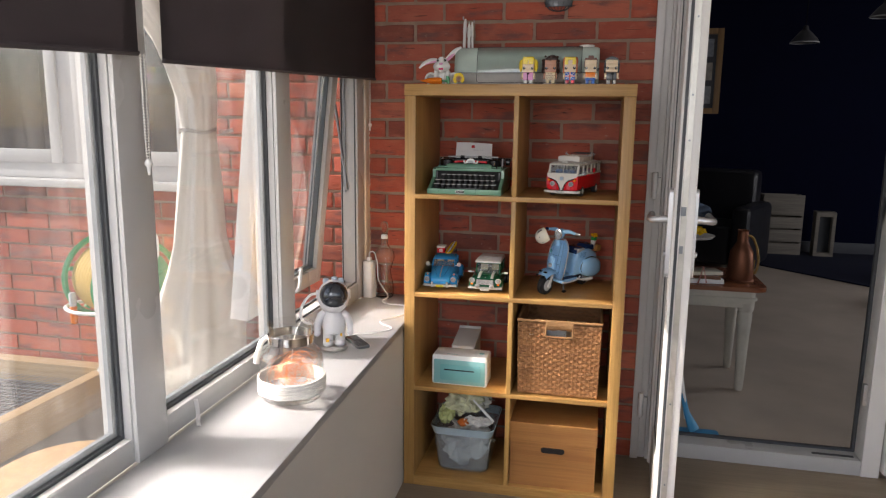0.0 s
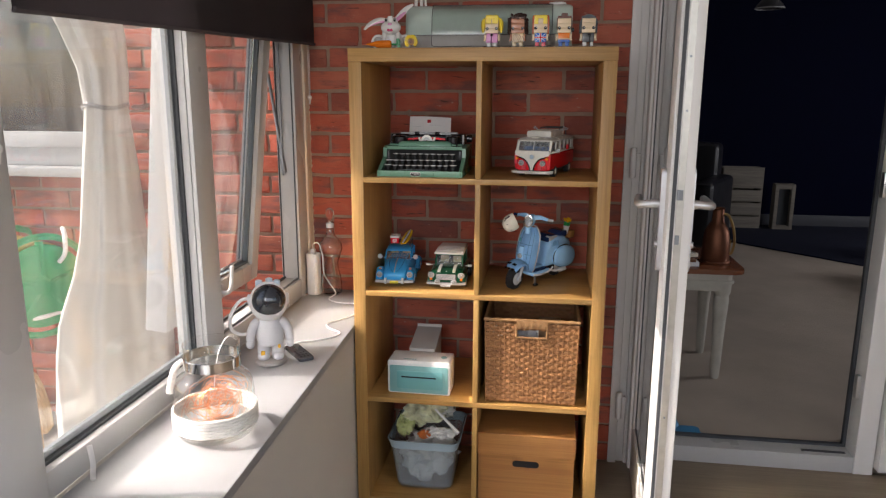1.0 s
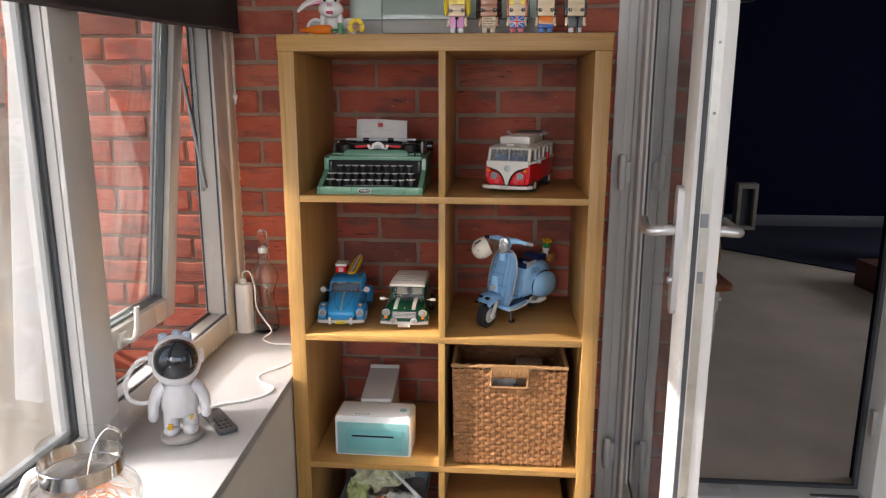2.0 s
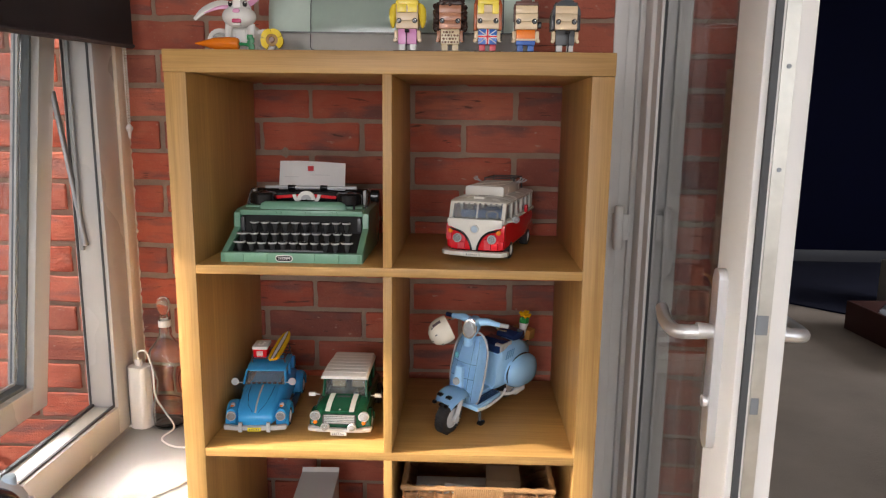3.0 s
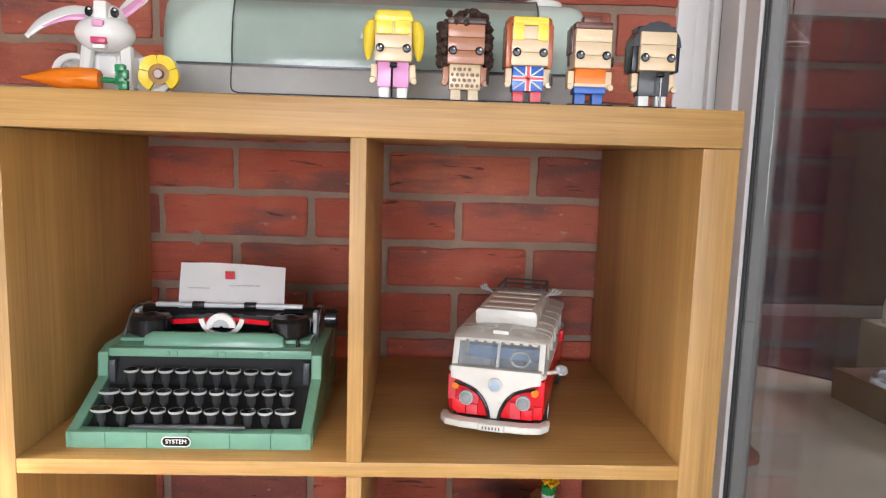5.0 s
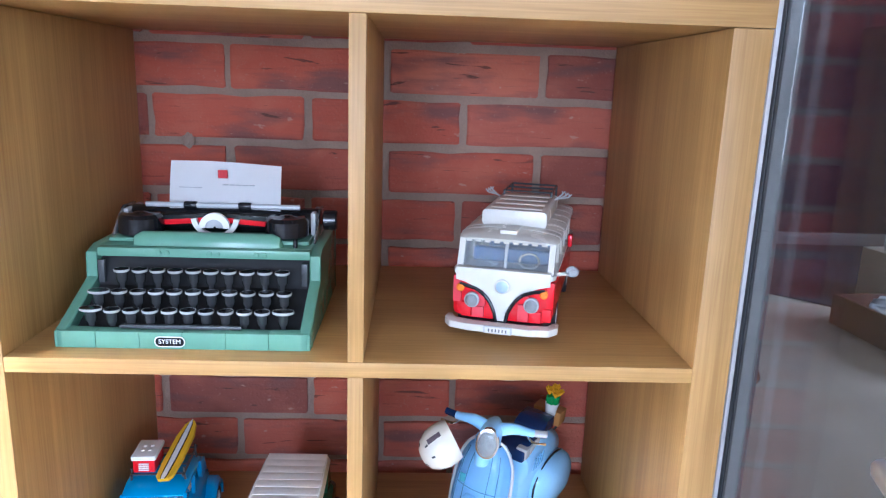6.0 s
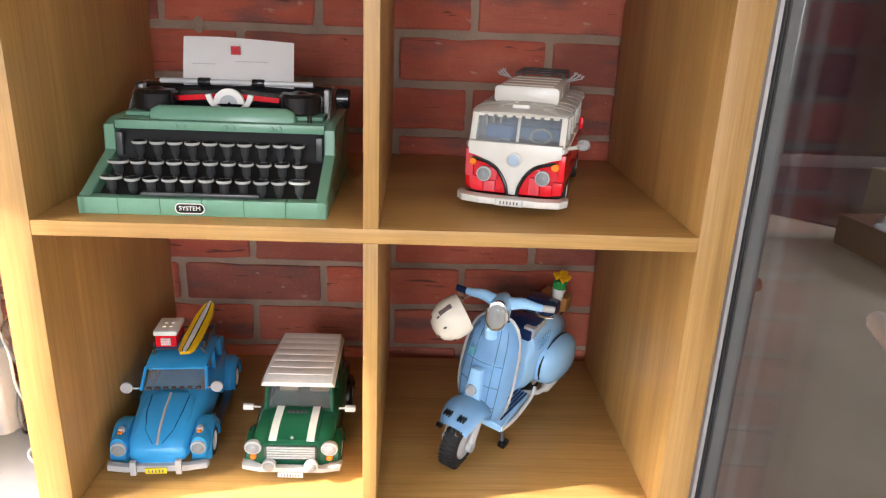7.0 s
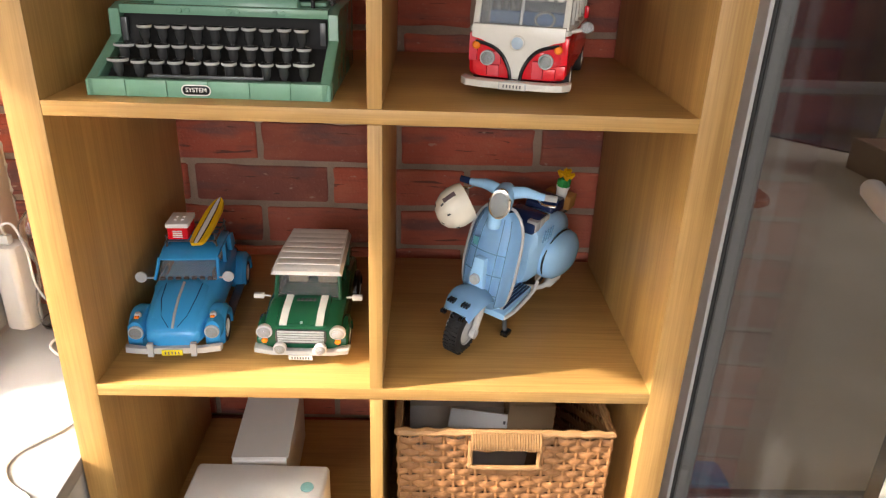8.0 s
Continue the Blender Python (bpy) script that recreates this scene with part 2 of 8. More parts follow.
def rings(bm, loops, mi=0, closed=True, caps=True):
    """Skin between loops of points."""
    rows = [[bm.verts.new(p) for p in lp] for lp in loops]
    n = len(rows[0])
    for a, b in zip(rows, rows[1:]):
        for i in range(n if closed else n - 1):
            j = (i + 1) % n
            f = bm.faces.new((a[i], a[j], b[j], b[i]))
            f.material_index = mi
    if caps:
        for r in (rows[0], rows[-1]):
            f = bm.faces.new(r)
            f.material_index = mi
    return bm


def lathe(bm, profile, at=(0, 0, 0), seg=24, mi=0, caps=True, axis="z", sx=1.0, sy=1.0):
    loops = []
    for r, h in profile:
        lp = []
        for i in range(seg):
            a = 2 * math.pi * i / seg
            u, v = r * math.cos(a) * sx, r * math.sin(a) * sy
            p = {"z": (u, v, h), "x": (h, u, v), "y": (u, h, v)}[axis]
            lp.append(Vector(at) + Vector(p))
        loops.append(lp)
    return rings(bm, loops, mi, True, caps)


def tube(bm, pts, r, seg=8, mi=0, caps=True, flat=1.0):
    """A round bar along points; r may be a list."""
    pts = [Vector(p) for p in pts]
    rs = r if isinstance(r, (list, tuple)) else [r] * len(pts)
    loops, side = [], None
    for i, p in enumerate(pts):
        t = (pts[min(i + 1, len(pts) - 1)] - pts[max(i - 1, 0)]).normalized()
        if side is None:
            side = t.orthogonal().normalized()
        side = (side - t * side.dot(t)).normalized()
        up = t.cross(side)
        loops.append([p + rs[i] * (math.cos(2 * math.pi * k / seg) * side + flat * math.sin(2 * math.pi * k / seg) * up) for k in range(seg)])
    return rings(bm, loops, mi, True, caps)


def smooth_line(pts, n=6):
    """Points along a smooth curve through pts."""
    pts = [Vector(p) for p in pts]
    out = []
    for i in range(len(pts) - 1):
        a, b, c, d = pts[max(i - 1, 0)], pts[i], pts[i + 1], pts[min(i + 2, len(pts) - 1)]
        for k in range(n):
            t = k / n
            out.append(0.5 * ((2 * b) + (c - a) * t + (2 * a - 5 * b + 4 * c - d) * t * t + (3 * b - a - 3 * c + d) * t ** 3))
    return out + [pts[-1]]


def prism(bm, poly, lo, hi, axis="y", mi=0, bev=0.0):
    """A flat outline given in the two other axes, drawn out along axis."""
    def at(u, v, w):
        return {"y": (u, w, v), "x": (w, u, v), "z": (u, v, w)}[axis]
    a, b = [bm.verts.new(at(u, v, lo)) for u, v in poly], [bm.verts.new(at(u, v, hi)) for u, v in poly]
    fs = [bm.faces.new(a), bm.faces.new(b[::-1])]
    n = len(poly)
    for i in range(n):
        fs.append(bm.faces.new((a[i], b[i], b[(i + 1) % n], a[(i + 1) % n])))
    for f in fs:
        f.material_index = mi
    if bev:
        es = list(set(e for f in fs for e in f.edges))
        bmesh.ops.bevel(bm, geom=es, offset=bev, segments=2, affect="EDGES", profile=0.6, material=mi)
    return bm


def round_rect(w, h, r, n=4, cx=0.0, cy=0.0):
    out = []
    for sx, sy, a0 in ((1, 1, 0), (-1, 1, 90), (-1, -1, 180), (1, -1, 270)):
        for k in range(n + 1):
            a = radians(a0 + 90 * k / n)
            out.append((cx + sx * (w / 2 - r) + r * math.cos(a), cy + sy * (h / 2 - r) + r * math.sin(a)))
    return out


def turned(bm, m, start):
    """Moves the points made since start by the pose m."""
    bm.verts.ensure_lookup_table()
    bmesh.ops.transform(bm, verts=bm.verts[start:], matrix=m)
    return bm


# ---- the setting ----
WALL_Y = 0.42
SILL_Z = 0.625
GLASS_X = -0.27
DOOR_L, DOOR_R, DOOR_TOP = 0.845, 1.74, 2.08

solid("floor", one_box(-0.3, 2.9, -3.4, WALL_Y + 0.05, -0.1, 0.0), floor_mat, "pale beige laminate floor of the sun room", "floor", "structure")
# dwarf wall and sill: the inner face leaves the shelf at a slight angle
bm = prism(bmesh.new(), [(-0.36, 0.40), (-0.36, -3.4), (0.091, -3.4), (-0.016, 0.40)], 0.0, SILL_Z - 0.025, "z")
solid("wall_dwarf", bm, plaster, "white plastered dwarf wall under the windows", "wall", "structure")
bm = prism(bmesh.new(), [(-0.262, 0.405), (-0.262, -3.38), (0.095, -3.38), (-0.012, 0.405)], SILL_Z - 0.024, SILL_Z, "z", 0, 0.004)
solid("window_sill", bm, sill_white, "glossy white laminate window sill in sunlight", "window sill", "structure")
solid("ceiling", one_box(-0.75, 3.0, -3.5, WALL_Y + 0.2, 2.42, 2.5), white_paint, "plain white ceiling of the sun room", "ceiling", "structure")
# the far sides of the sun room, unseen: openings added above a dwarf wall to let daylight in
bm = bmesh.new()
box(bm, 2.9, 3.0, -1.56, WALL_Y, 0, 2.42)
box(bm, 2.9, 3.0, -3.4, -1.56, 0, SILL_Z)
box(bm, 2.9, 3.0, -3.4, -1.56, 2.1, 2.42)
# unseen wall, closed and darkened to cut the light bounced onto the shelf
solid("wall_right", bm, mat("darkened_plaster", (0.40, 0.37, 0.32), 0.85, var=0.06, scale=4, bump=0.12, fine=160), "plain unseen plaster wall, darkened to cut bounced light", "wall", "structure")
bm = bmesh.new()
box(bm, -0.36, 3.0, -3.5, -3.4, 0, SILL_Z)
box(bm, -0.36, 3.0, -3.5, -3.4, 2.1, 2.42)
solid("wall_back", bm, plaster, "plain white plaster wall", "wall", "structure")
bm = bmesh.new()
for k in range(5):
    x = -0.33 + k * 0.82
    box(bm, x - 0.04, x + 0.04, -3.48, -3.42, SILL_Z, 2.1, 0.004)
for k in range(3):
    y = -3.36 + k * 0.88
    box(bm, 2.92, 2.98, y - 0.04, y + 0.04, SILL_Z, 2.1, 0.004)
solid("trim_far_posts", bm, upvc, "white upvc posts of the far glazing", "trim", "structure")
solid("wall_head", one_box(-0.36, -0.24, -3.4, 0.40, 2.06, 2.42), plaster, "white plaster strip over the windows", "wall", "structure")
# ---- house wall with bricks ----
COURSE, PITCH, JOINT = 0.0747, 0.2335, 0.011
BED0 = 1.345 - 18 * COURSE
HOUSE_WIN = (-2.62, -1.03, 1.03, 2.2)


def in_opening(x, z):
    door = DOOR_L < x < DOOR_R + 0.42 and z < DOOR_TOP
    win = HOUSE_WIN[0] < x < HOUSE_WIN[1] and HOUSE_WIN[2] < z < HOUSE_WIN[3]
    return door or win


bm = bmesh.new()
for x0, x1, z0, z1 in ((-4.5, HOUSE_WIN[0], -0.3, 3.2), (HOUSE_WIN[0], HOUSE_WIN[1], -0.3, HOUSE_WIN[2]), (HOUSE_WIN[0], HOUSE_WIN[1], HOUSE_WIN[3], 3.2),
                       (HOUSE_WIN[1], DOOR_L, -0.3, 3.2), (DOOR_L, DOOR_R + 0.42, DOOR_TOP, 3.2), (DOOR_R + 0.42, 4.2, -0.3, 3.2)):
    box(bm, x0, x1, WALL_Y + 0.006, WALL_Y + 0.2, z0, z1)
house_wall = solid("wall_house", bm, mortar, "red facing brick house wall with pale mortar joints", "wall", "structure")


# ---- windows of the sun room ----
def window_unit(k, y0, y1, z0=SILL_Z, z1=2.06, left=0.05, right=0.05, foot=0.055):
    """A fixed white light: frame bars left and right of the given widths, one pane."""
    w = thing("window_%d" % k, (GLASS_X, 0, 0), "white upvc window with clear double glazing", "window", kind="structure")
    bm = bmesh.new()
    box(bm, -0.07, 0, y0, y0 + left, z0, z1, 0.003)
    box(bm, -0.07, 0, y1 - right, y1, z0, z1, 0.003)
    box(bm, -0.07, 0, y0 + left, y1 - right, z0, z0 + foot, 0.003)
    box(bm, -0.07, 0, y0 + left, y1 - right, z1 - 0.055, z1, 0.003)
    part("window_frame", bm, upvc, w)
    return w, y0 + left, y1 - right, z0 + 0.055, z1 - 0.055


def glaze(w, a, b, c, d, at=-0.034):
    """Gasket, spacer bar and pane in the opening a..b, c..d."""
    bm = bmesh.new()
    g = 0.007
    for y0, y1, zz0, zz1 in ((a, a + g, c, d), (b - g, b, c, d), (a + g, b - g, c, c + g), (a + g, b - g, d - g, d)):
        box(bm, at - 0.014, at + 0.016, y0, y1, zz0, zz1)
    part("gasket", bm, upvc_dark, w)
    bm = bmesh.new()
    for y0, y1, zz0, zz1 in ((a + g, a + 0.02, c + g, d - g), (b - 0.02, b - g, c + g, d - g), (a + 0.02, b - 0.02, c + g, c + 0.02), (a + 0.02, b - 0.02, d - 0.02, d - g)):
        box(bm, at - 0.008, at + 0.002, y0, y1, zz0, zz1)
    part("spacer_bar", bm, gasket_grey, w)
    p = part("pane", one_box(at + 0.006, at + 0.010, a + g, b - g, c + g, d - g), dust_haze_glass, w)
    p.visible_shadow = False


for k, (y0, y1) in enumerate(((-1.112, -0.407), (-1.817, -1.112), (-2.522, -1.817), (-3.38, -2.522))):
    w, a, b, c, d = window_unit(k + 2, y0, y1, left=0.056, right=0.05 if k == 0 else 0.056)
    glaze(w, a, b, c, d)

# the end window with its top-hung sash pushed out at the foot
w1, a, b, c, d = window_unit(1, -0.407, 0.372, left=0.05, right=0.087, foot=0.068)
tagged(w1, "white upvc window with a top-hung sash pushed open", "window")
SASH_TILT = 6.3
sash = thing("sash", (-0.03, 0, d - 0.004), "", "")
sash.parent = w1
sash.matrix_basis = pose(-0.03, 0, d - 0.004, 0, SASH_TILT, 0)
hh = d - c - 0.012
bm = bmesh.new()
sw = 0.062
for y0, y1, zz0, zz1 in ((a + 0.006, a + sw, -hh, 0), (b - sw, b - 0.006, -hh, 0), (a + sw, b - sw, -hh, -hh + sw), (a + sw, b - sw, -sw, 0)):
    box(bm, -0.05, 0.012, y0, y1, zz0, zz1, 0.004)
part("sash_frame", bm, upvc, sash)
bm = bmesh.new()
A, B2, C, D = a + sw, b - sw, -hh + sw, -sw
for y0, y1, zz0, zz1 in ((A, A + 0.008, C, D), (B2 - 0.008, B2, C, D), (A, B2, C, C + 0.008), (A, B2, D - 0.008, D)):
    box(bm, -0.038, -0.004, y0, y1, zz0, zz1)
part("gasket", bm, slate_gasket, sash)
bm = bmesh.new()
for y0, y1, zz0, zz1 in ((A + 0.008, A + 0.014, C + 0.008, D - 0.008), (B2 - 0.014, B2 - 0.008, C + 0.008, D - 0.008), (A + 0.014, B2 - 0.014, C + 0.008, C + 0.014), (A + 0.014, B2 - 0.014, D - 0.014, D - 0.008)):
    box(bm, -0.030, -0.026, y0, y1, zz0, zz1)
part("spacer_bar", bm, mat("pale_spacer", (0.62, 0.63, 0.63), 0.35), sash)
part("pane", one_box(-0.024, -0.020, A + 0.008, B2 - 0.008, C + 0.008, D - 0.008), dust_haze_glass, sash).visible_shadow = False
ym = (a + b) / 2
bm = bmesh.new()
box(bm, 0.012, 0.022, ym - 0.016, ym + 0.016, -hh + 0.012, -hh + 0.052, 0.004)
tube(bm, smooth_line([(0.02, ym, -hh + 0.03), (0.045, ym + 0.002, -hh + 0.034), (0.052, ym + 0.006, -hh + 0.06), (0.050, ym + 0.008, -hh + 0.12)]), 0.007, 10)
part("window_handle", bm, upvc, sash, "white cranked window handle")
bm = bmesh.new()
box(bm, -0.052, -0.046, b - 0.012, b - 0.004, c + 0.38, c + 0.95)
stay0, stay1 = Vector((-0.040, b - 0.009, c + 0.39)), Vector((-0.085, b - 0.012, c + 0.72))
tube(bm, [stay0, stay1], 0.006, 6, flat=0.4)
part("friction_stay", bm, mat("dull_steel", (0.30, 0.30, 0.31), 0.4, 0.8), w1, "grey steel friction stay")
bm = bmesh.new()
for x0, x1 in ((-0.066, -0.062), (-0.012, -0.008)):
    box(bm, x0, x1, b - 0.003, b + 0.001, c, d)
box(bm, -0.064, -0.056, a + 0.002, b - 0.002, c + 0.011, c + 0.019)
box(bm, -0.014, -0.008, a + 0.002, b - 0.002, c + 0.011, c + 0.017)
part("jamb_gasket", bm, upvc_dark, w1)
solid("trim_reveal", one_box(GLASS_X - 0.065, GLASS_X + 0.006, 0.374, 0.419, SILL_Z, 2.06, bev=0.003), mat("cream_trim", (0.74, 0.66, 0.54), 0.5), "cream painted trim where window meets brickwork", "trim", "structure")
rk = random.Random(31)
bead = [(GLASS_X + 0.004, 0.4195, SILL_Z + 0.005 + 0.009 * k) for k in range(158)]
solid("trim_caulk", tube(bmesh.new(), bead, [max(0.0012, rk.gauss(0.0034, 0.0014)) for _ in bead], 6), mat("old_caulk", (0.66, 0.60, 0.50), 0.8, var=0.2, scale=40), "ragged cream caulk bead between trim and brickwork", "trim", "structure")
bm = bmesh.new()
for y0, y1 in ((-1.165, -1.059), (-0.455, -0.359)):
    box(bm, GLASS_X, GLASS_X + 0.012, y0, y1, SILL_Z, 2.06, 0.004)
solid("trim_posts", bm, upvc, "white upvc cover strips on the window posts", "trim", "structure")


# ---- french door ----
door = thing("door_1", (0, 0, 0), "white upvc french door standing open, fully glazed", "door", kind="structure")
bm = bmesh.new()
box(bm, DOOR_L - 0.006, DOOR_L + 0.024, WALL_Y - 0.006, WALL_Y + 0.14, 0.0, DOOR_TOP, 0.003)
box(bm, DOOR_L + 0.0245, DOOR_L + 0.050, WALL_Y + 0.010, WALL_Y + 0.14, 0.0, DOOR_TOP, 0.003)
box(bm, DOOR_L + 0.0505, DOOR_L + 0.065, WALL_Y - 0.002, WALL_Y + 0.14, 0.0, DOOR_TOP, 0.003)
box(bm, DOOR_R - 0.03, DOOR_R + 0.035, WALL_Y + 0.04, WALL_Y + 0.14, 0.0, DOOR_TOP, 0.003)
box(bm, DOOR_L + 0.065, DOOR_R - 0.03, WALL_Y + 0.04, WALL_Y + 0.14, DOOR_TOP - 0.06, DOOR_TOP, 0.003)
box(bm, DOOR_L + 0.02, DOOR_L + 0.06, WALL_Y + 0.136, WALL_Y + 0.15, 0.0, DOOR_TOP, 0.002)
part("door_frame", bm, door_white, door)
bm = bmesh.new()
box(bm, DOOR_L + 0.065, DOOR_R - 0.03, WALL_Y + 0.045, WALL_Y + 0.14, 0.0, 0.062, 0.003)
part("threshold", bm, upvc, door)
bm = bmesh.new()
box(bm, DOOR_L + 0.065, DOOR_R - 0.04, WALL_Y + 0.125, WALL_Y + 0.142, 0.0615, 0.072)
box(bm, DOOR_R - 0.042, DOOR_R - 0.028, WALL_Y + 0.125, WALL_Y + 0.142, 0.0615, DOOR_TOP - 0.06)
box(bm, DOOR_R - 0.20, DOOR_R - 0.05, WALL_Y + 0.07, WALL_Y + 0.08, 0.061, 0.066)
part("gasket", bm, upvc_dark, door)
bm = bmesh.new()
for z in (0.28, 1.0, 1.75):
    box(bm, DOOR_R - 0.045, DOOR_R - 0.029, WALL_Y + 0.065, WALL_Y + 0.09, z, z + 0.085, 0.004)
part("lock_keep", bm, steel, door)
bm = bmesh.new()
for z in (0.19, 1.063, 1.80):
    lathe(bm, [(0.009, z), (0.011, z + 0.004), (0.011, z + 0.095), (0.009, z + 0.1)], (DOOR_L + 0.022, WALL_Y - 0.030, 0), 12)
    box(bm, DOOR_L + 0.012, DOOR_L + 0.046, WALL_Y - 0.026, WALL_Y - 0.004, z + 0.02, z + 0.08, 0.002)
part("hinge", bm, door_white, door)

LX0, LX1, LY0, LY1, LZ0, LZ1 = 0.866, 0.922, -0.362, 0.425, 0.02, 2.02
leaf = thing("door_leaf", (0, 0, 0), "", "")
leaf.parent = door
leaf.matrix_basis = Matrix.Translation((0.872, -0.349, 0)) @ pose(0, 0, 0, 0, 0, -2.9) @ Matrix.Translation((-0.872, 0.349, 0))
bm = bmesh.new()
GY0, GY1, GZ0, GZ1 = -0.215, 0.290, 0.20, 1.90
for y0, y1, z0, z1 in ((LY0, GY0, LZ0, LZ1), (GY1, LY1, LZ0, LZ1), (GY0, GY1, LZ0, GZ0), (GY0, GY1, GZ1, LZ1)):
    box(bm, LX0 + 0.010, LX1, y0, y1, z0, z1, 0.003)
# raised bevel on the face
for y0, y1, z0, z1 in ((LY0 + 0.008, GY0 - 0.05, LZ0, LZ1), (GY1 + 0.05, LY1 - 0.012, LZ0, LZ1)):
    box(bm, LX0, LX0 + 0.02, y0, y1, z0, z1, 0.008)
part("leaf_frame", bm, door_white, leaf)
bm = bmesh.new()
g = 0.008
for y0, y1, z0, z1 in ((GY0, GY0 + g, GZ0, GZ1), (GY1 - g, GY1, GZ0, GZ1), (GY0 + g, GY1 - g, GZ0, GZ0 + g), (GY0 + g, GY1 - g, GZ1 - g, GZ1)):
    box(bm, LX0 + 0.016, LX1 - 0.004, y0, y1, z0, z1)
box(bm, LX0 + 0.008, LX0 + 0.016, LY0 - 0.002, LY0 + 0.004, LZ0, LZ1)
box(bm, LX0 + 0.004, LX0 + 0.012, LY1 - 0.012, LY1 - 0.002, LZ0, LZ1)
part("gasket", bm, upvc_dark, leaf)
bm = bmesh.new()
for y0, y1, z0, z1 in ((GY0 + g, GY0 + 0.03, GZ0 + g, GZ1 - g), (GY1 - 0.018, GY1 - g, GZ0 + g, GZ1 - g)):
    box(bm, LX0 + 0.020, LX0 + 0.036, y0, y1, z0, z1)
part("spacer_bar", bm, mat("grey_spacer_leaf", (0.11, 0.11, 0.11), 0.6), leaf)
for xx in (LX0 + 0.018, LX0 + 0.040):
    part("pane", one_box(xx, xx + 0.004, GY0 + g, GY1 - g, GZ0 + g, GZ1 - g), leaf_glass, leaf).visible_shadow = False
bm = bmesh.new()
box(bm, LX0 + 0.019, LX0 + 0.035, LY0 - 0.0025, LY0 + 0.002, 0.15, 1.9)
part("lock_strip", bm, mat("zinc_strip", (0.52, 0.51, 0.47), 0.4, 0.8, var=0.2, scale=30), leaf, "long zinc lock strip on the door edge")
bm = bmesh.new()
box(bm, LX0 + 0.018, LX0 + 0.032, LY0 - 0.004, LY0, 1.095, 1.120, 0.001)
box(bm, LX0 + 0.020, LX0 + 0.030, LY0 - 0.004, LY0, 0.99, 1.012, 0.001)
for z in (0.3, 0.55, 1.30, 1.42, 1.62):
    lathe(bm, [(0.0028, -0.0035), (0.0028, 0.0)], (LX0 + 0.027, LY0, z), 10, axis="y")
part("latch", bm, gasket_grey, leaf)
for side, nm in ((-1, "handle"), (1, "handle")):
    bm = bmesh.new()
    xf = LX0 if side < 0 else LX1
    yc = LY0 + 0.075
    st = len(bm.verts)
    prism(bm, round_rect(0.030, 0.255, 0.013, 5, yc, 1.035), xf + side * 0.012, xf, "x", 0, 0.002)
    lathe(bm, [(0.012, 0.0), (0.010, 0.02)], (xf + side * 0.012 if side > 0 else xf - 0.032, yc, 1.075), 14, axis="x")
    tube(bm, smooth_line([(xf + side * 0.012, yc, 1.075), (xf + side * 0.045, yc, 1.073), (xf + side * 0.058, yc + 0.02, 1.070), (xf + side * 0.058, yc + 0.075, 1.069), (xf + side * 0.052, yc + 0.125, 1.074)]), [0.010] * 24 + [0.008], 12)
    lathe(bm, [(0.008, 0), (0.008, 0.006)], (xf + side * 0.012 if side > 0 else xf - 0.018, yc, 0.975), 12, axis="x")
    part(nm, bm, satin, leaf, "satin silver lever handle on a long plate")

door2 = thing("door_2", (0, 0, 0), "white upvc door leaf folded back flat against the wall", "door", kind="structure")
bm = bmesh.new()
X0 = DOOR_R + 0.037
box(bm, X0, X0 + 0.09, WALL_Y + 0.005, WALL_Y + 0.054, 0.03, 2.04, 0.004)
box(bm, X0 + 0.60, X0 + 0.70, WALL_Y + 0.005, WALL_Y + 0.054, 0.03, 2.04, 0.004)
box(bm, X0 + 0.09, X0 + 0.60, WALL_Y + 0.005, WALL_Y + 0.054, 0.03, 0.2, 0.004)
box(bm, X0 + 0.09, X0 + 0.60, WALL_Y + 0.005, WALL_Y + 0.054, 1.9, 2.04, 0.004)
part("leaf_frame", bm, door_white, door2)
part("panel", one_box(X0 + 0.09, X0 + 0.60, WALL_Y + 0.015, WALL_Y + 0.045, 0.2, 1.9), upvc, door2)

# ---- the dark room beyond the door ----
RX0, RX1, RY0, RY1 = -0.6, 6.2, WALL_Y + 0.32, 5.75
solid("floor_room", one_box(RX0, RX1, WALL_Y + 0.142, RY1, -0.12, 0.0), carpet, "plain grey-beige fitted carpet", "floor", "structure")
solid("ceiling_room", one_box(RX0, RX1, WALL_Y + 0.1, RY1, 2.75, 2.8), white_paint, "plain white ceiling in the dark room", "ceiling", "structure")
bm = bmesh.new()
box(bm, RX0 - 0.1, RX1 + 0.1, RY1, RY1 + 0.1, 0, 2.75)
box(bm, RX0 - 0.1, RX0, WALL_Y + 0.2, RY1, 0, 2.75)
for y0, y1, z0, z1 in ((WALL_Y + 0.2, 1.4, 0, 2.4), (3.4, RY1, 0, 2.75), (1.4, 3.4, 0, 0.9), (1.4, 3.4, 2.1, 2.75)):
    box(bm, RX1, RX1 + 0.1, y0, y1, z0, z1)
box(bm, RX0, DOOR_L - 0.002, WALL_Y + 0.201, RY0, 0, 2.75)
box(bm, DOOR_R + 0.04, RX1, WALL_Y + 0.201, RY0, 0, 2.75)
box(bm, DOOR_L - 0.002, DOOR_R + 0.04, WALL_Y + 0.201, RY0, DOOR_TOP, 2.75)
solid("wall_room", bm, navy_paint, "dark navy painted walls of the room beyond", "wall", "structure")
solid("baseboard_room", one_box(RX0, RX1, RY1 - 0.02, RY1, 0, 0.12, bev=0.004), mat("grey_skirting", (0.07, 0.073, 0.085), 0.5), "pale grey skirting board along the navy wall", "baseboard", "structure")

# ---- ground outside ----
solid("ground", one_box(-60, -0.36, -60, WALL_Y + 0.01, -0.35, 0.04), paving, "grey stone paving outside the windows", "ground", "structure")


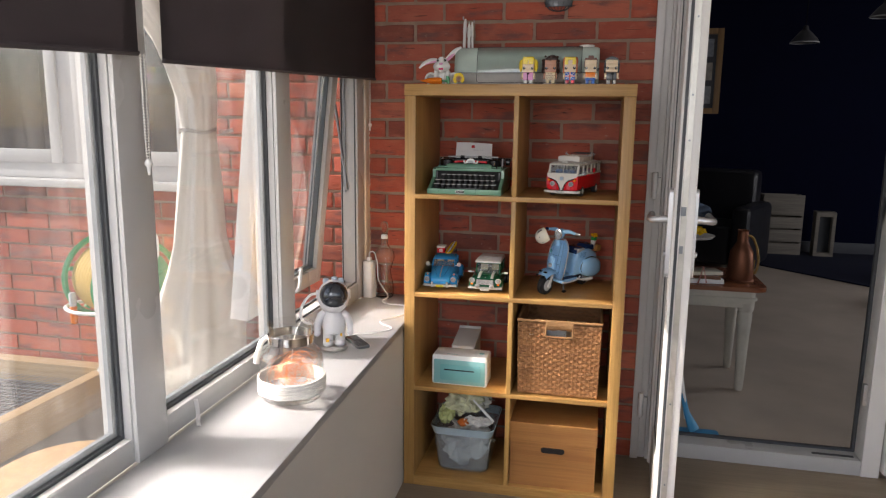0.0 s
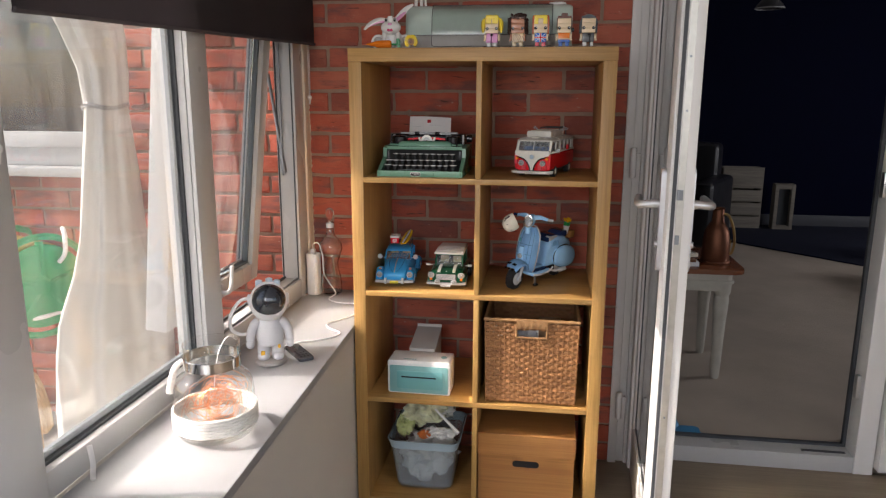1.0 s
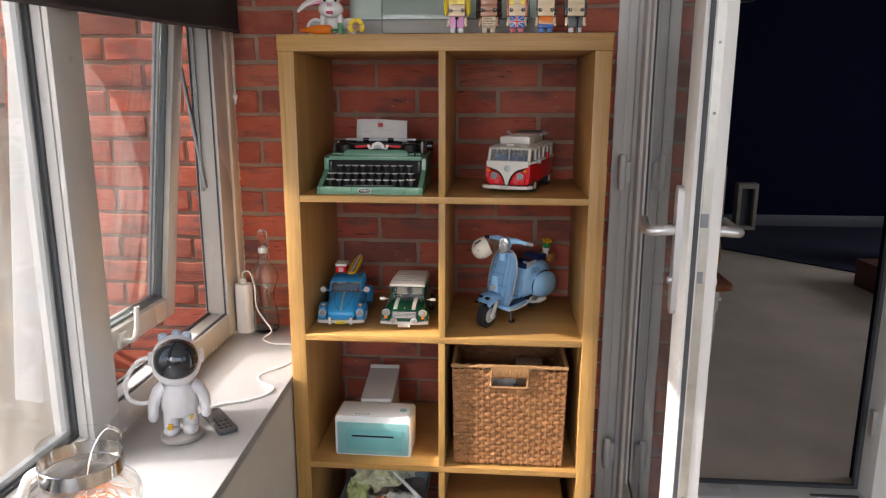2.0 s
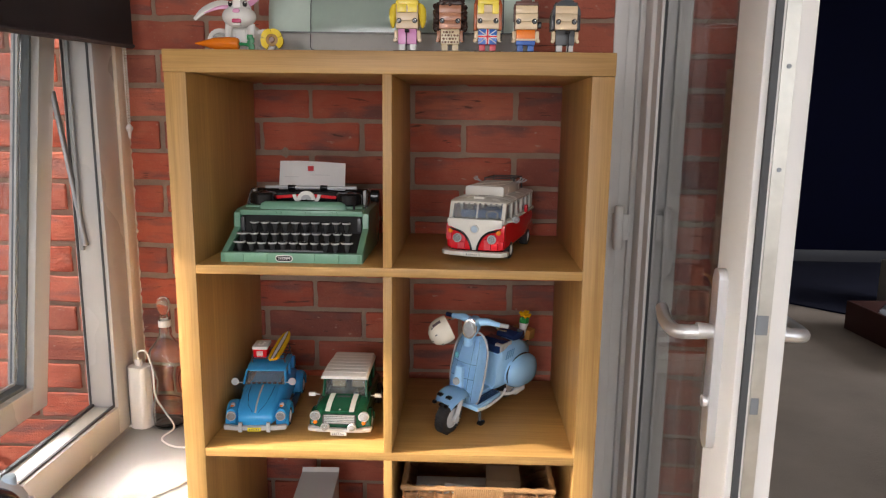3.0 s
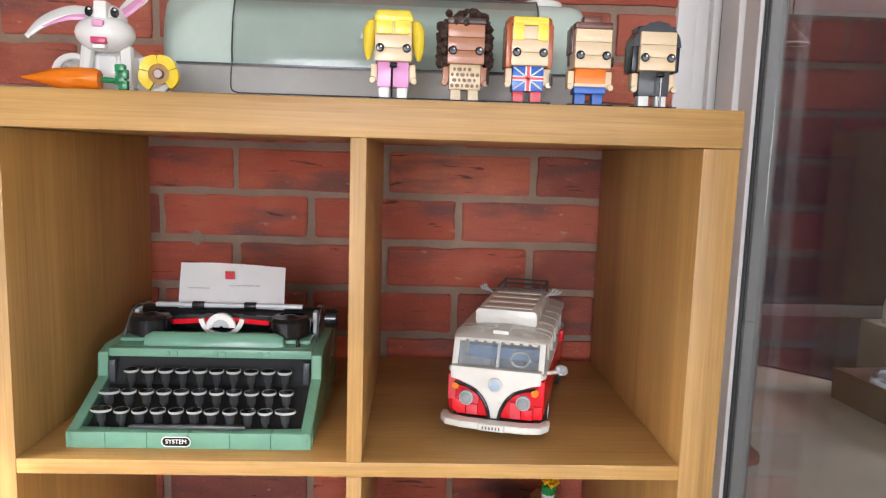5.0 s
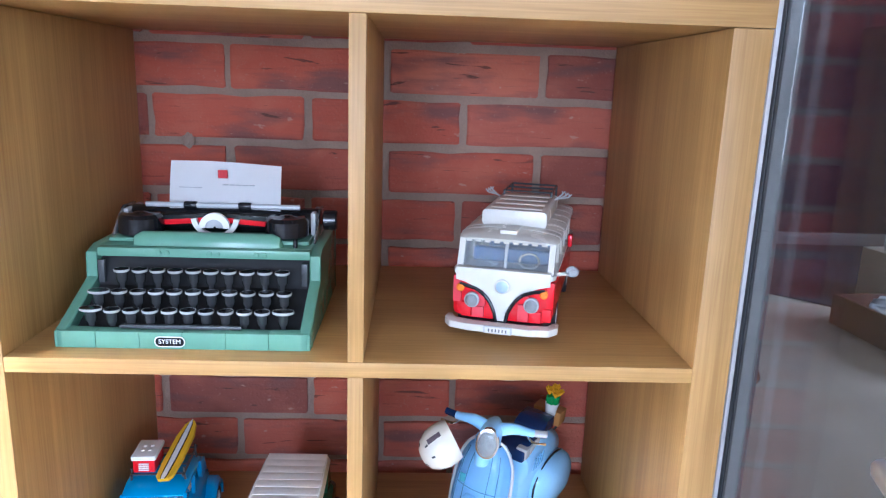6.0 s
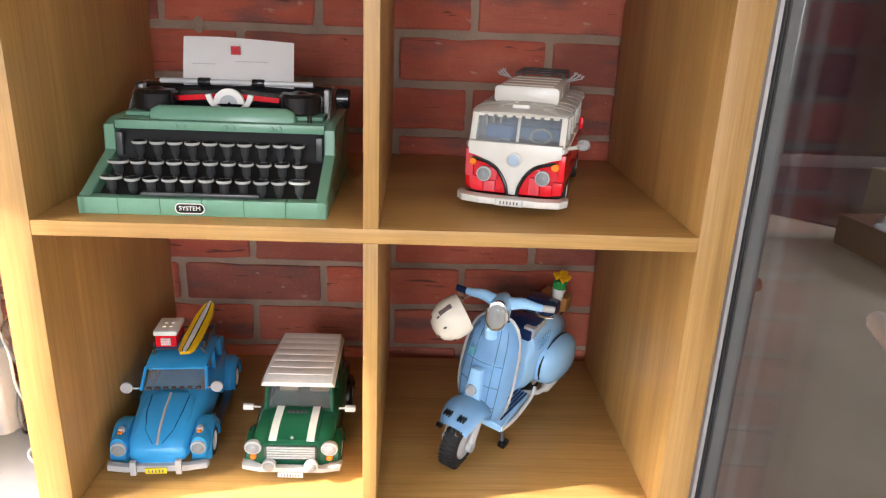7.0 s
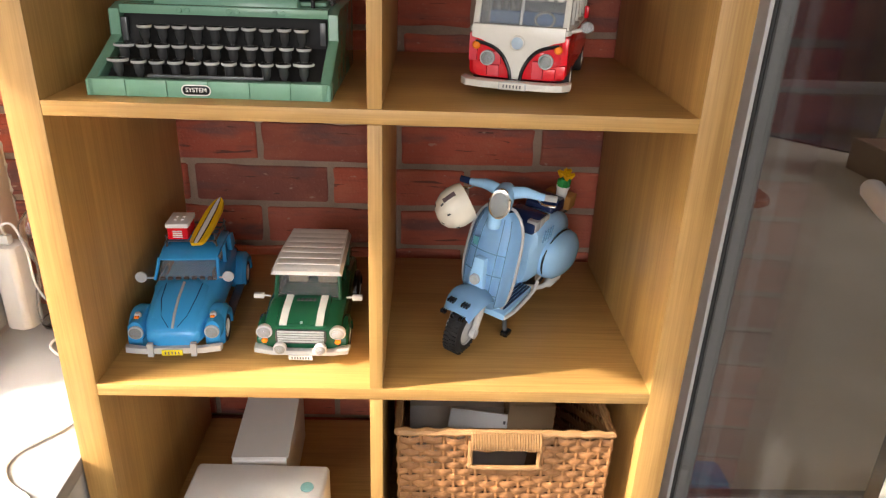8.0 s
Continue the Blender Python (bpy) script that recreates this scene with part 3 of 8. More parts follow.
# ---- shelf unit ----
SW, SD, SH = 0.765, 0.39, 1.465
shelf = thing("shelf_unit", (0, 0, 0), "oak-veneer cube shelf unit, two wide and four high", "shelf unit")
CW, CH = (SW - 0.076 - 0.016) / 2, (SH - 0.076 - 0.048) / 4
part("top_board", one_box(-0.001, SW + 0.001, -0.001, SD, SH - 0.038, SH, bev=0.0012), oak_h, shelf)
part("base_board", one_box(0.0385, SW - 0.0385, 0, SD, 0.0, 0.038, bev=0.0012), oak_h, shelf)
for x0 in (0.0, SW - 0.038):
    part("side_board", one_box(x0, x0 + 0.038, 0, SD, 0, SH - 0.0385, bev=0.0012), oak_v, shelf)
LEVEL = [0.038 + k * (CH + 0.016) for k in range(4)]
for k in range(1, 4):
    part("shelf", one_box(0.0382, SW - 0.0382, 0.0, SD, LEVEL[k] - 0.016, LEVEL[k], bev=0.0008), oak_h, shelf)
for k in range(4):
    part("divider", one_box(0.038 + CW, 0.054 + CW, 0.0, SD, LEVEL[k] + 0.0003, LEVEL[k] + CH - 0.0003, bev=0.0008), oak_v, shelf)

# ---- roller blinds ----
def roller_blind(y0, y1, z_a, z_b, label):
    b = thing("roller_blind", (-0.225, 0, 0), label, "blind", group="roller blinds")
    bm = bmesh.new()
    n = 24
    f0 = []
    for i in range(n + 1):
        t = i / n
        y = y0 + (y1 - y0) * t
        zb = z_a + (z_b - z_a) * t
        wave = 0.004 * math.sin(t * 9 + y0) + 0.003 * math.sin(t * 23)
        f0.append([(wave * (1 - k / 6) - 0.0006, y + 0.004 * (1 - k / 6) * (t - 0.5), zb + (2.02 - zb) * k / 6) for k in range(7)])
    vs = [[bm.verts.new(p) for p in col] for col in f0]
    for a_, b_ in zip(vs, vs[1:]):
        for k in range(6):
            bm.faces.new((a_[k], b_[k], b_[k + 1], a_[k + 1]))
    bmesh.ops.solidify(bm, geom=bm.faces[:], thickness=0.0012)
    part("fabric", bm, blind_cloth, b)
    bm = bmesh.new()
    pts = [(0.004 * math.sin(i / n * 9 + y0) + 0.003 * math.sin(i / n * 23), y0 + (y1 - y0) * i / n, z_a + (z_b - z_a) * i / n + 0.004) for i in range(n + 1)]
    tube(bm, pts, 0.006, 8, flat=0.6)
    part("bottom_bar", bm, blind_cloth, b)
    part("roller_tube", lathe(bmesh.new(), [(0.02, y0), (0.02, y1)], (0, 0, 2.03), 16, axis="y"), satin, b)
    return b


roller_blind(-1.045, 0.375, 1.455, 1.497, "near-black fabric roller blind pulled part way down")
roller_blind(-2.45, -1.13, 1.40, 1.462, "near-black fabric roller blind over the next window")
# ---- toy plastics ----
def plastic(name, col, rough=0.22, **k):
    return mat(name, col, rough, var=k.pop("var", 0.06), scale=25, bump=0.015, fine=200, rvar=0.06, **k)


p_sand = plastic("sand_green_plastic", (0.15, 0.32, 0.225))
p_black = plastic("black_plastic", (0.012, 0.012, 0.014), 0.10)
p_dark = plastic("dark_grey_plastic", (0.07, 0.075, 0.08))
p_grey = plastic("light_grey_plastic", (0.46, 0.47, 0.48))
p_keycup = mat("smoked_chrome_plastic", (0.11, 0.112, 0.115), 0.16, 0.6, var=0.1)
p_white = plastic("white_plastic", (0.80, 0.79, 0.76))
p_rim = plastic("pale_rim_plastic", (0.44, 0.44, 0.43), 0.16)
van_white = plastic("aged_white_plastic", (0.64, 0.62, 0.565), 0.26)
p_cream = plastic("cream_plastic", (0.72, 0.68, 0.58))
p_tan = plastic("tan_plastic", (0.62, 0.47, 0.28))
p_red = plastic("red_plastic", (0.72, 0.008, 0.018), 0.16)
p_pinkred = plastic("faded_red_plastic", (0.66, 0.055, 0.075), 0.16)
p_blue = plastic("azure_plastic", (0.03, 0.32, 0.67), 0.18)
p_lblue = plastic("pale_blue_plastic", (0.34, 0.63, 0.93), 0.2)
p_green = plastic("dark_green_plastic", (0.008, 0.085, 0.04), 0.16)
p_yellow = plastic("yellow_plastic", (0.80, 0.50, 0.015))
p_orange = plastic("orange_plastic", (0.80, 0.20, 0.01))
p_brown = plastic("brown_plastic", (0.16, 0.065, 0.03))
p_navy = plastic("navy_plastic", (0.012, 0.03, 0.10))
p_joint = plastic("grey_joint_plastic", (0.42, 0.41, 0.39))
p_seam = plastic("shadow_blue_plastic", (0.10, 0.24, 0.42))
p_rubber = mat("tyre_rubber", (0.016, 0.016, 0.017), 0.75, bump=0.1)
p_chrome = mat("chrome_plastic", (0.72, 0.73, 0.75), 0.14, 1.0, var=0.05)
p_smoke = plastic("clear_screen", (0.80, 0.84, 0.86), 0.07, trans=0.86, ior=1.2)
p_lamp = plastic("lamp_lens", (0.62, 0.66, 0.68), 0.06, trans=0.7)
paper = mat("paper", (0.88, 0.88, 0.88), 0.8, var=0.05, bump=0.05)
ink = mat("grey_ink", (0.12, 0.12, 0.13), 0.7)
pale_ink = mat("pale_ink", (0.55, 0.55, 0.57), 0.8)
PLATE_Y = plastic("yellow_plate", (0.75, 0.62, 0.03))


def ellipse_loop(y, hw, zl, zh, e=0.6, n=28):
    """A rounded-box section across the length."""
    zc, hh = (zl + zh) / 2, (zh - zl) / 2
    out = []
    for i in range(n):
        a = 2 * math.pi * i / n
        c, s = math.cos(a), math.sin(a)
        out.append((hw * math.copysign(abs(c) ** e, c), y, zc + hh * math.copysign(abs(s) ** e, s)))
    return out


def hull(bm, secs, e=0.6, mi=0, n=28):
    return rings(bm, [ellipse_loop(*s, e, n) for s in secs], mi)


def wheel(parent, x, y, r, w, side, rim_mat=p_grey, rim_r=0.6, hub=p_chrome):
    t = part("wheel", lathe(bmesh.new(), [(r * rim_r, -w / 2), (r * 0.93, -w / 2), (r, -w / 3), (r, w / 3), (r * 0.93, w / 2), (r * rim_r, w / 2)], (x, y, r), 28, axis="x", caps=False), p_rubber, parent)
    s = side * w / 2
    bm = lathe(bmesh.new(), [(0.001, s * 0.72), (r * 0.2, s * 0.75), (r * 0.34, s * 0.55), (r * rim_r * 0.93, s * 0.6), (r * rim_r, s * 0.96), (r * rim_r * 1.03, s * 0.7), (r * rim_r * 1.03, -s * 0.9)], (x, y, r), 24, axis="x", caps=False)
    part("rim", bm, rim_mat, t)
    return t


def lamp(parent, x, y, z, r, rim=p_grey, name="headlamp", depth=0.006):
    l = part(name, lathe(bmesh.new(), [(r, depth), (r * 1.08, depth * 0.5), (r * 1.08, -0.001), (r * 0.9, -0.0022)], (x, y, z), 22, axis="y"), rim, parent)
    part("lens", lathe(bmesh.new(), [(r * 0.9, -0.002), (r * 0.7, -0.0045), (r * 0.3, -0.006), (0.0008, -0.0062)], (x, y, z), 20, axis="y"), p_lamp, l)
    return l


def arch(bm, x0, x1, yc, zc, ro, ri, a0=-12, a1=192, n=18, mi=0):
    """A mudguard bent over a wheel."""
    loops = []
    lo, hi = min(x0, x1), max(x0, x1)
    m = (hi - lo) * 0.22
    for i in range(n + 1):
        a = radians(a0 + (a1 - a0) * i / n)
        c, s = math.cos(a), math.sin(a)
        sec = ((lo, ro), (lo + m, ro + 0.0025), (hi - m, ro + 0.002), (hi, ro - 0.004), (hi, ri), (lo, ri))
        loops.append([(x, yc - c * r, zc + s * r) for x, r in sec])
    return rings(bm, loops, mi)


def plate(parent, x, y, z, w, h, back, marks, tilt=0):
    pl = part("number_plate", one_box(x - w / 2, x + w / 2, y - 0.0015, y, z - h / 2, z + h / 2, bev=0.0005), back, parent)
    bm = bmesh.new()
    for i in range(marks):
        u = x - w * 0.40 + w * 0.80 * (i + 0.5) / marks
        box(bm, u - w * 0.028, u + w * 0.028, y - 0.0020, y - 0.0012, z - h * 0.25, z + h * 0.25)
    part("marks", bm, ink, pl)


# ---- typewriter ----
def typewriter():
    t = thing("toy_typewriter", (0.2035, 0.030, LEVEL[3]), "sand-green brick-built toy typewriter with paper in it", "toy typewriter")
    W = 0.130
    bm = bmesh.new()
    cheek = [(0.0, 0.0), (0.0, 0.017), (0.012, 0.0215), (0.072, 0.047), (0.084, 0.052), (0.086, 0.080), (0.105, 0.086), (0.25, 0.086), (0.25, 0.0)]
    for s in (-1, 1):
        loops = []
        for inset, grow in ((0.0, -0.0012), (-0.0012, 0.0), (-0.0108, 0.0), (-0.012, -0.0012)):
            loops.append([(s * (W + inset), y - (grow if y < 0.05 else -grow), z + (grow if z > 0.01 else 0)) for y, z in cheek])
        rings(bm, loops)
    box(bm, -W + 0.012, W - 0.012, 0.086, 0.098, 0.0752, 0.0852, 0.0012)
    box(bm, -W + 0.012, W - 0.012, 0.098, 0.25, 0.079, 0.0855, 0.0012)
    box(bm, -W + 0.012, W - 0.012, 0.238, 0.25, 0.0, 0.079)
    part("housing", bm, p_sand, t)
    for i in range(6):
        wt = (2 * W + 0.002) / 6
        x0 = -W - 0.001 + i * wt
        bm = bmesh.new()
        if i in (0, 5):
            e, c = (x0, 1) if i == 0 else (x0 + wt, -1)
            poly = [(e + c * (wt - 0.0002), -0.0025), (e + c * 0.010, -0.0025), (e + c * 0.005, -0.0005), (e + c * 0.0015, 0.004), (e, 0.009), (e, 0.016), (e + c * 0.012, 0.016), (e + c * 0.015, 0.013), (e + c * (wt - 0.0002), 0.013)]
            prism(bm, poly, 0.0004, 0.0182, "z", 0, 0.0008)
        else:
            box(bm, x0 + 0.0002, x0 + wt - 0.0002, -0.0025, 0.013, 0.0004, 0.0182, 0.0008)
        part("front_tile", bm, p_sand, t)
    part("key_well", one_box(-W + 0.0122, W - 0.0122, 0.013, 0.12, 0.0, 0.011), p_rubber, t)
    bm = bmesh.new()
    prism(bm, [(0.02, 0.0115), (0.085, 0.042), (0.085, 0.05), (0.097, 0.0748), (0.10, 0.0748), (0.10, 0.0115)], -W + 0.013, W - 0.013, "x")
    part("key_bed", bm, p_rubber, t)
    for s in (-1, 1):
        part("side_bracket", one_box(s * (W - 0.014), s * (W - 0.021), 0.080, 0.088, 0.046, 0.072, bev=0.001), p_dark, t)
    for x in (-0.050, -0.041, 0.006, 0.015, 0.058, 0.067):
        part("stud", lathe(bmesh.new(), [(0.0026, -0.0022), (0.0030, -0.0016), (0.0030, 0.0)], (x, 0.0862, 0.0803), 10, axis="y"), p_sand, t)

    def key(x, y, z, r, big):
        stem = part("key", lathe(bmesh.new(), [(0.0034, -0.021), (0.0038, -0.0155), (r * 0.60, -0.0140), (r * 0.70, -0.0125), (r * 0.74, -0.004), (r * 0.86, -0.001), (r * 0.86, 0.0)], (x, y, z), 14), p_keycup, t)
        st = lathe(bmesh.new(), [(r * 0.86, -0.0024), (r * 1.0, -0.0016), (r * 1.03, 0.0003), (r * 0.99, 0.0009), (r * 0.92, 0.0002)], (x, y, z), 16, caps=False, sx=1.4 if big else 1.0)
        part("key_rim", st, p_rim, stem)
        part("key_top", lathe(bmesh.new(), [(r * 0.95, 0.0002), (r * 0.93, 0.0009), (r * 0.5, 0.0002), (0.0005, 0.0001)], (x, y, z), 16, sx=1.4 if big else 1.0), p_black, stem)

    for row, (y, z, x0, n) in enumerate(((0.070, 0.0645, -0.086, 10), (0.046, 0.0475, -0.080, 10), (0.022, 0.0340, -0.079, 9))):
        for i in range(n):
            key(x0 + 0.0195 * i + rt.uniform(-0.0004, 0.0004), y, z + rt.uniform(-0.0004, 0.0004), 0.0082, False)
    for x, y, z in ((-0.101, 0.044, 0.0475), (-0.100, 0.020, 0.0355), (0.099, 0.020, 0.0355)):
        key(x, y, z, 0.0082, True)
    bm = box(bmesh.new(), -0.066, 0.058, 0.006, 0.013, 0.019, 0.0225, 0.001)
    for x in (-0.055, 0.045):
        box(bm, x - 0.003, x + 0.003, 0.012, 0.018, 0.013, 0.020)
    part("space_bar", bm, p_dark, t)
    badge = part("badge", prism(bmesh.new(), round_rect(0.030, 0.0105, 0.005, 5, -0.012, 0.0092), -0.0046, -0.002, "y", 0, 0.0004), p_black, t, "black oval badge with white lettering")
    part("badge_rim", tube(bmesh.new(), [(x, -0.0046, z) for x, z in round_rect(0.030, 0.0105, 0.005, 6, -0.012, 0.0092)] + [(0.003, -0.0046, 0.0092)], 0.0006, 6), p_white, badge)
    cu = bpy.data.curves.new("lettering", "FONT")
    cu.body, cu.size, cu.align_x, cu.align_y, cu.extrude = "SYSTEM", 0.0066, "CENTER", "CENTER", 0.0003
    tx = new("lettering", cu)
    me = bpy.data.meshes.new_from_object(tx)
    bpy.data.objects.remove(tx)
    me.materials.append(p_white)
    lt = new("lettering", me)
    lt.parent = badge
    lt.matrix_basis = pose(-0.012, -0.0048, 0.0093, 90, 0, 0)
    # deck: raised cover, spools, ribbon, type guide
    bm = bmesh.new()
    cover = []
    for x, hw in ((-0.086, 0.2), (-0.083, 0.7), (-0.074, 1.0), (0.072, 1.0), (0.081, 0.7), (0.084, 0.2)):
        cover.append([(x, 0.108 + 0.010 * math.cos(a) * hw, 0.0855 + (0.0150 * hw) * max(0, math.sin(a))) for a in [math.pi * k / 10 for k in range(11)]])
    rings(bm, cover)
    part("deck_cover", bm, p_sand, t)
    for x in (-0.092, 0.090):
        part("spool_base", one_box(x - 0.024, x + 0.024, 0.112, 0.165, 0.0855, 0.0915, bev=0.004), p_sand, t)
    for x in (-0.086, 0.084):
        part("ribbon_spool", lathe(bmesh.new(), [(0.0225, 0.0915), (0.0255, 0.094), (0.0255, 0.1115), (0.0215, 0.1155), (0.009, 0.1160), (0.007, 0.1175), (0.001, 0.118)], (x, 0.136, 0), 28), p_black, t, "glossy black ribbon spool")
    for s in (-1, 1):
        part("ribbon_red", prism(bmesh.new(), [(s * 0.064, 0.101), (s * 0.012, 0.1050), (s * 0.012, 0.1110), (s * 0.064, 0.107)], 0.142, 0.145, "y"), p_red, t)
    for s in (-1, 1):
        part("ribbon_black", prism(bmesh.new(), [(s * 0.064, 0.1072), (s * 0.012, 0.1112), (s * 0.012, 0.1155), (s * 0.064, 0.1125)], 0.142, 0.145, "y"), p_black, t)
    def fan(r0, r1, a0, a1, y0, y1, cz):
        b = bmesh.new()
        lo = []
        for k in range(15):
            a = radians(a0 + (a1 - a0) * k / 14)
            lo.append([(r * math.cos(a), y, cz + r * math.sin(a)) for r, y in ((r0, y0), (r1, y0), (r1, y1), (r0, y1))])
        return rings(b, lo)
    part("type_guide", fan(0.0105, 0.0180, 0, 180, 0.130, 0.136, 0.1005), p_white, t)
    part("type_guide", fan(0.0225, 0.0285, 190, 350, 0.134, 0.140, 0.1150), p_white, t)
    part("type_basket", fan(0.002, 0.0105, 0, 180, 0.132, 0.136, 0.1005), p_grey, t)
    # carriage
    part("platen", lathe(bmesh.new(), [(0.015, -0.112), (0.016, -0.110), (0.016, 0.112), (0.015, 0.114)], (0.004, 0.172, 0.104), 24, axis="x"), p_black, t)
    for s, x in ((1, 0.122), (-1, -0.118)):
        part("platen_knob", lathe(bmesh.new(), [(0.007, 0.0), (0.0125, 0.002), (0.0125, 0.016), (0.011, 0.018)], (x if s > 0 else x - 0.004, 0.172, 0.106), 18, axis="x"), p_black, t)
    bm = bmesh.new()
    for x in (-0.112, 0.110):
        box(bm, x, x + 0.006, 0.150, 0.200, 0.086, 0.118, 0.002)
    box(bm, -0.106, 0.110, 0.190, 0.205, 0.086, 0.112, 0.001)
    part("carriage", bm, p_grey, t)
    part("paper_bail", tube(bmesh.new(), [(-0.088, 0.160, 0.1225), (0.096, 0.160, 0.1225)], 0.0032, 10), p_grey, t)
    for x in (-0.035, 0.030):
        part("bail_roller", lathe(bmesh.new(), [(0.0044, -0.0075), (0.0048, -0.006), (0.0048, 0.006), (0.0044, 0.0075)], (x, 0.160, 0.1225), 14, axis="x"), p_black, t)
    for s, x in ((-1, -0.1185), (1, 0.1165)):
        part("side_wing", prism(bmesh.new(), [(0.125, 0.0858), (0.150, 0.110), (0.168, 0.119), (0.200, 0.119), (0.206, 0.0858)], x, x + 0.003, "x", 0, 0.0008), p_smoke, t, "clear plastic side wing")
    bm = bmesh.new()
    lo = []
    for k in range(9):
        z = 0.108 + 0.066 * k / 8
        y = 0.163 + 0.012 * (k / 8) ** 1.6
        lo.append([(-0.062 + 0.0012 * k / 8, y, z), (-0.02, y + 0.0012, z + 0.0006), (0.02, y + 0.0014, z - 0.0008), (0.072, y - 0.001, z - 0.0035 * k / 8)])
    rings(bm, lo, 0, False, False)
    bmesh.ops.solidify(bm, geom=bm.faces[:], thickness=0.0003)
    sheet = part("paper_sheet", bm, paper, t, "white paper sheet with a red square mark")
    part("red_mark", one_box(-0.0040, 0.0075, 0.1698, 0.1712, 0.1545, 0.1645), plastic("printed_red", (0.42, 0.012, 0.02), 0.6), sheet)
    for x0, x1, z in ((0.002, 0.042, 0.1470), (-0.050, -0.022, 0.1430)):
        bm = bmesh.new()
        for i in range(5):
            u = x0 + (x1 - x0) * i / 5
            box(bm, u, u + (x1 - x0) * 0.16, 0.1655, 0.1690, z - 0.0003, z + 0.0003)
        part("typed_line", bm, pale_ink, sheet)
    part("peg", lathe(bmesh.new(), [(0.0025, 0.0855), (0.0028, 0.094), (0.002, 0.095)], (0.099, 0.104, 0), 10), p_black, t)


rt = random.Random(11)
typewriter()


# ---- camper van ----
def camper_van():
    v = thing("toy_camper_van", (0.535, 0.070, LEVEL[3]), "red and white brick-built toy camper van", "toy van", -16.0)
    v.scale = (1.0, 1.0, 0.86)
    L, HW = 0.285, 0.057
    bm = bmesh.new()
    secs = [(0.010, HW - 0.006, 0.012, 0.062), (0.014, HW - 0.001, 0.011, 0.062), (0.03, HW, 0.011, 0.062), (L - 0.02, HW, 0.011, 0.062), (L - 0.004, HW - 0.002, 0.011, 0.062), (L, HW - 0.008, 0.012, 0.062)]
    hull(bm, secs, 0.25)
    part("body_lower", bm, p_red, v)
    # single bricks that sit proud of the nose
    for i, (x0, x1, z0, z1, m) in enumerate(((-0.055, -0.046, 0.030, 0.060, p_pinkred), (-0.045, -0.034, 0.014, 0.030, p_red), (-0.033, -0.020, 0.014, 0.026, p_pinkred), (-0.030, -0.0185, 0.027, 0.041, p_pinkred), (-0.046, -0.031, 0.044, 0.058, p_red),
                                             (0.018, 0.030, 0.014, 0.033, p_pinkred), (0.031, 0.044, 0.014, 0.026, p_red), (0.045, 0.055, 0.016, 0.030, p_red), (0.019, 0.030, 0.034, 0.043, p_red), (0.030, 0.048, 0.050, 0.060, p_red), (0.049, 0.0565, 0.031, 0.060, p_red))):
        part("brick", one_box(x0, x1, 0.0050, 0.016, z0, z1, bev=0.0006), m, v)
    # white V on the nose
    bm = prism(bmesh.new(), [(-0.012, 0.014), (-0.004, 0.0125), (0.004, 0.0125), (0.0070, 0.020), (0.012, 0.034), (0.0205, 0.046), (0.040, 0.054), (0.052, 0.056), (0.052, 0.070), (-0.052, 0.070), (-0.052, 0.056), (-0.042, 0.054), (-0.0205, 0.046), (-0.012, 0.034), (-0.0070, 0.020)][1:], 0.0035, 0.015, "y", 0, 0.0006)
    part("nose_panel", bm, van_white, v)
    for s in (-1, 1):
        pts = smooth_line([(s * 0.0055, 0.002, 0.012), (s * 0.008, 0.002, 0.024), (s * 0.016, 0.002, 0.038), (s * 0.028, 0.002, 0.047), (s * 0.047, 0.0025, 0.0515)])
        part("trim_hose", tube(bmesh.new(), pts, 0.0021, 8), p_black, v)
        lamp(v, s * 0.033, 0.003, 0.034, 0.0078)
        part("indicator", lathe(bmesh.new(), [(0.0045, 0.004), (0.0045, -0.002), (0.003, -0.0032)], (s * 0.046, 0.003, 0.0475), 14, axis="y"), p_orange, v)
    ring = lathe(bmesh.new(), [(0.0082, 0.004), (0.0082, -0.0006), (0.0066, -0.0014), (0.0066, -0.0002), (0.0006, -0.0002)], (0, 0.0022, 0.052), 24, axis="y", caps=False)
    em = part("emblem", ring, van_white, v, "round grey emblem")
    part("emblem_disc", lathe(bmesh.new(), [(0.0066, 0.0002), (0.0066, -0.0008), (0.0058, -0.0012), (0.0005, -0.0012)], (0, 0.0022, 0.052), 20, axis="y"), plastic("blue_grey_plastic", (0.36, 0.46, 0.56)), em)
    for piece in v.children:
        piece.scale = (1, 1, 1.17)
    # belt and upper body
    bm = bmesh.new()
    hull(bm, [(0.008, HW - 0.003, 0.071, 0.079), (0.014, HW, 0.071, 0.079), (L - 0.004, HW, 0.071, 0.079), (L, HW - 0.005, 0.071, 0.079)], 0.25)
    part("belt", bm, van_white, v)
    bm = bmesh.new()
    for s in (-1, 1):
        prism(bm, [(0.014, 0.078), (0.024, 0.078), (0.036, 0.1145), (0.028, 0.1145)], s * (HW - 0.003), s * (HW - 0.010), "x", 0, 0.0008)
        for y in (0.075, 0.12, 0.165, 0.21, 0.25):
            prism(bm, [(y, 0.078), (y + 0.009, 0.078), (y + 0.009, 0.1145), (y, 0.1145)], s * (HW - 0.003), s * (HW - 0.010), "x", 0, 0.0006)
        box(bm, s * (HW - 0.010), s * (HW - 0.003), 0.030, L - 0.004, 0.1110, 0.1165, 0.0008)
    box(bm, -HW + 0.004, HW - 0.004, L - 0.012, L - 0.004, 0.078, 0.1145, 0.001)
    part("upper_body", bm, van_white, v)
    bm = bmesh.new()
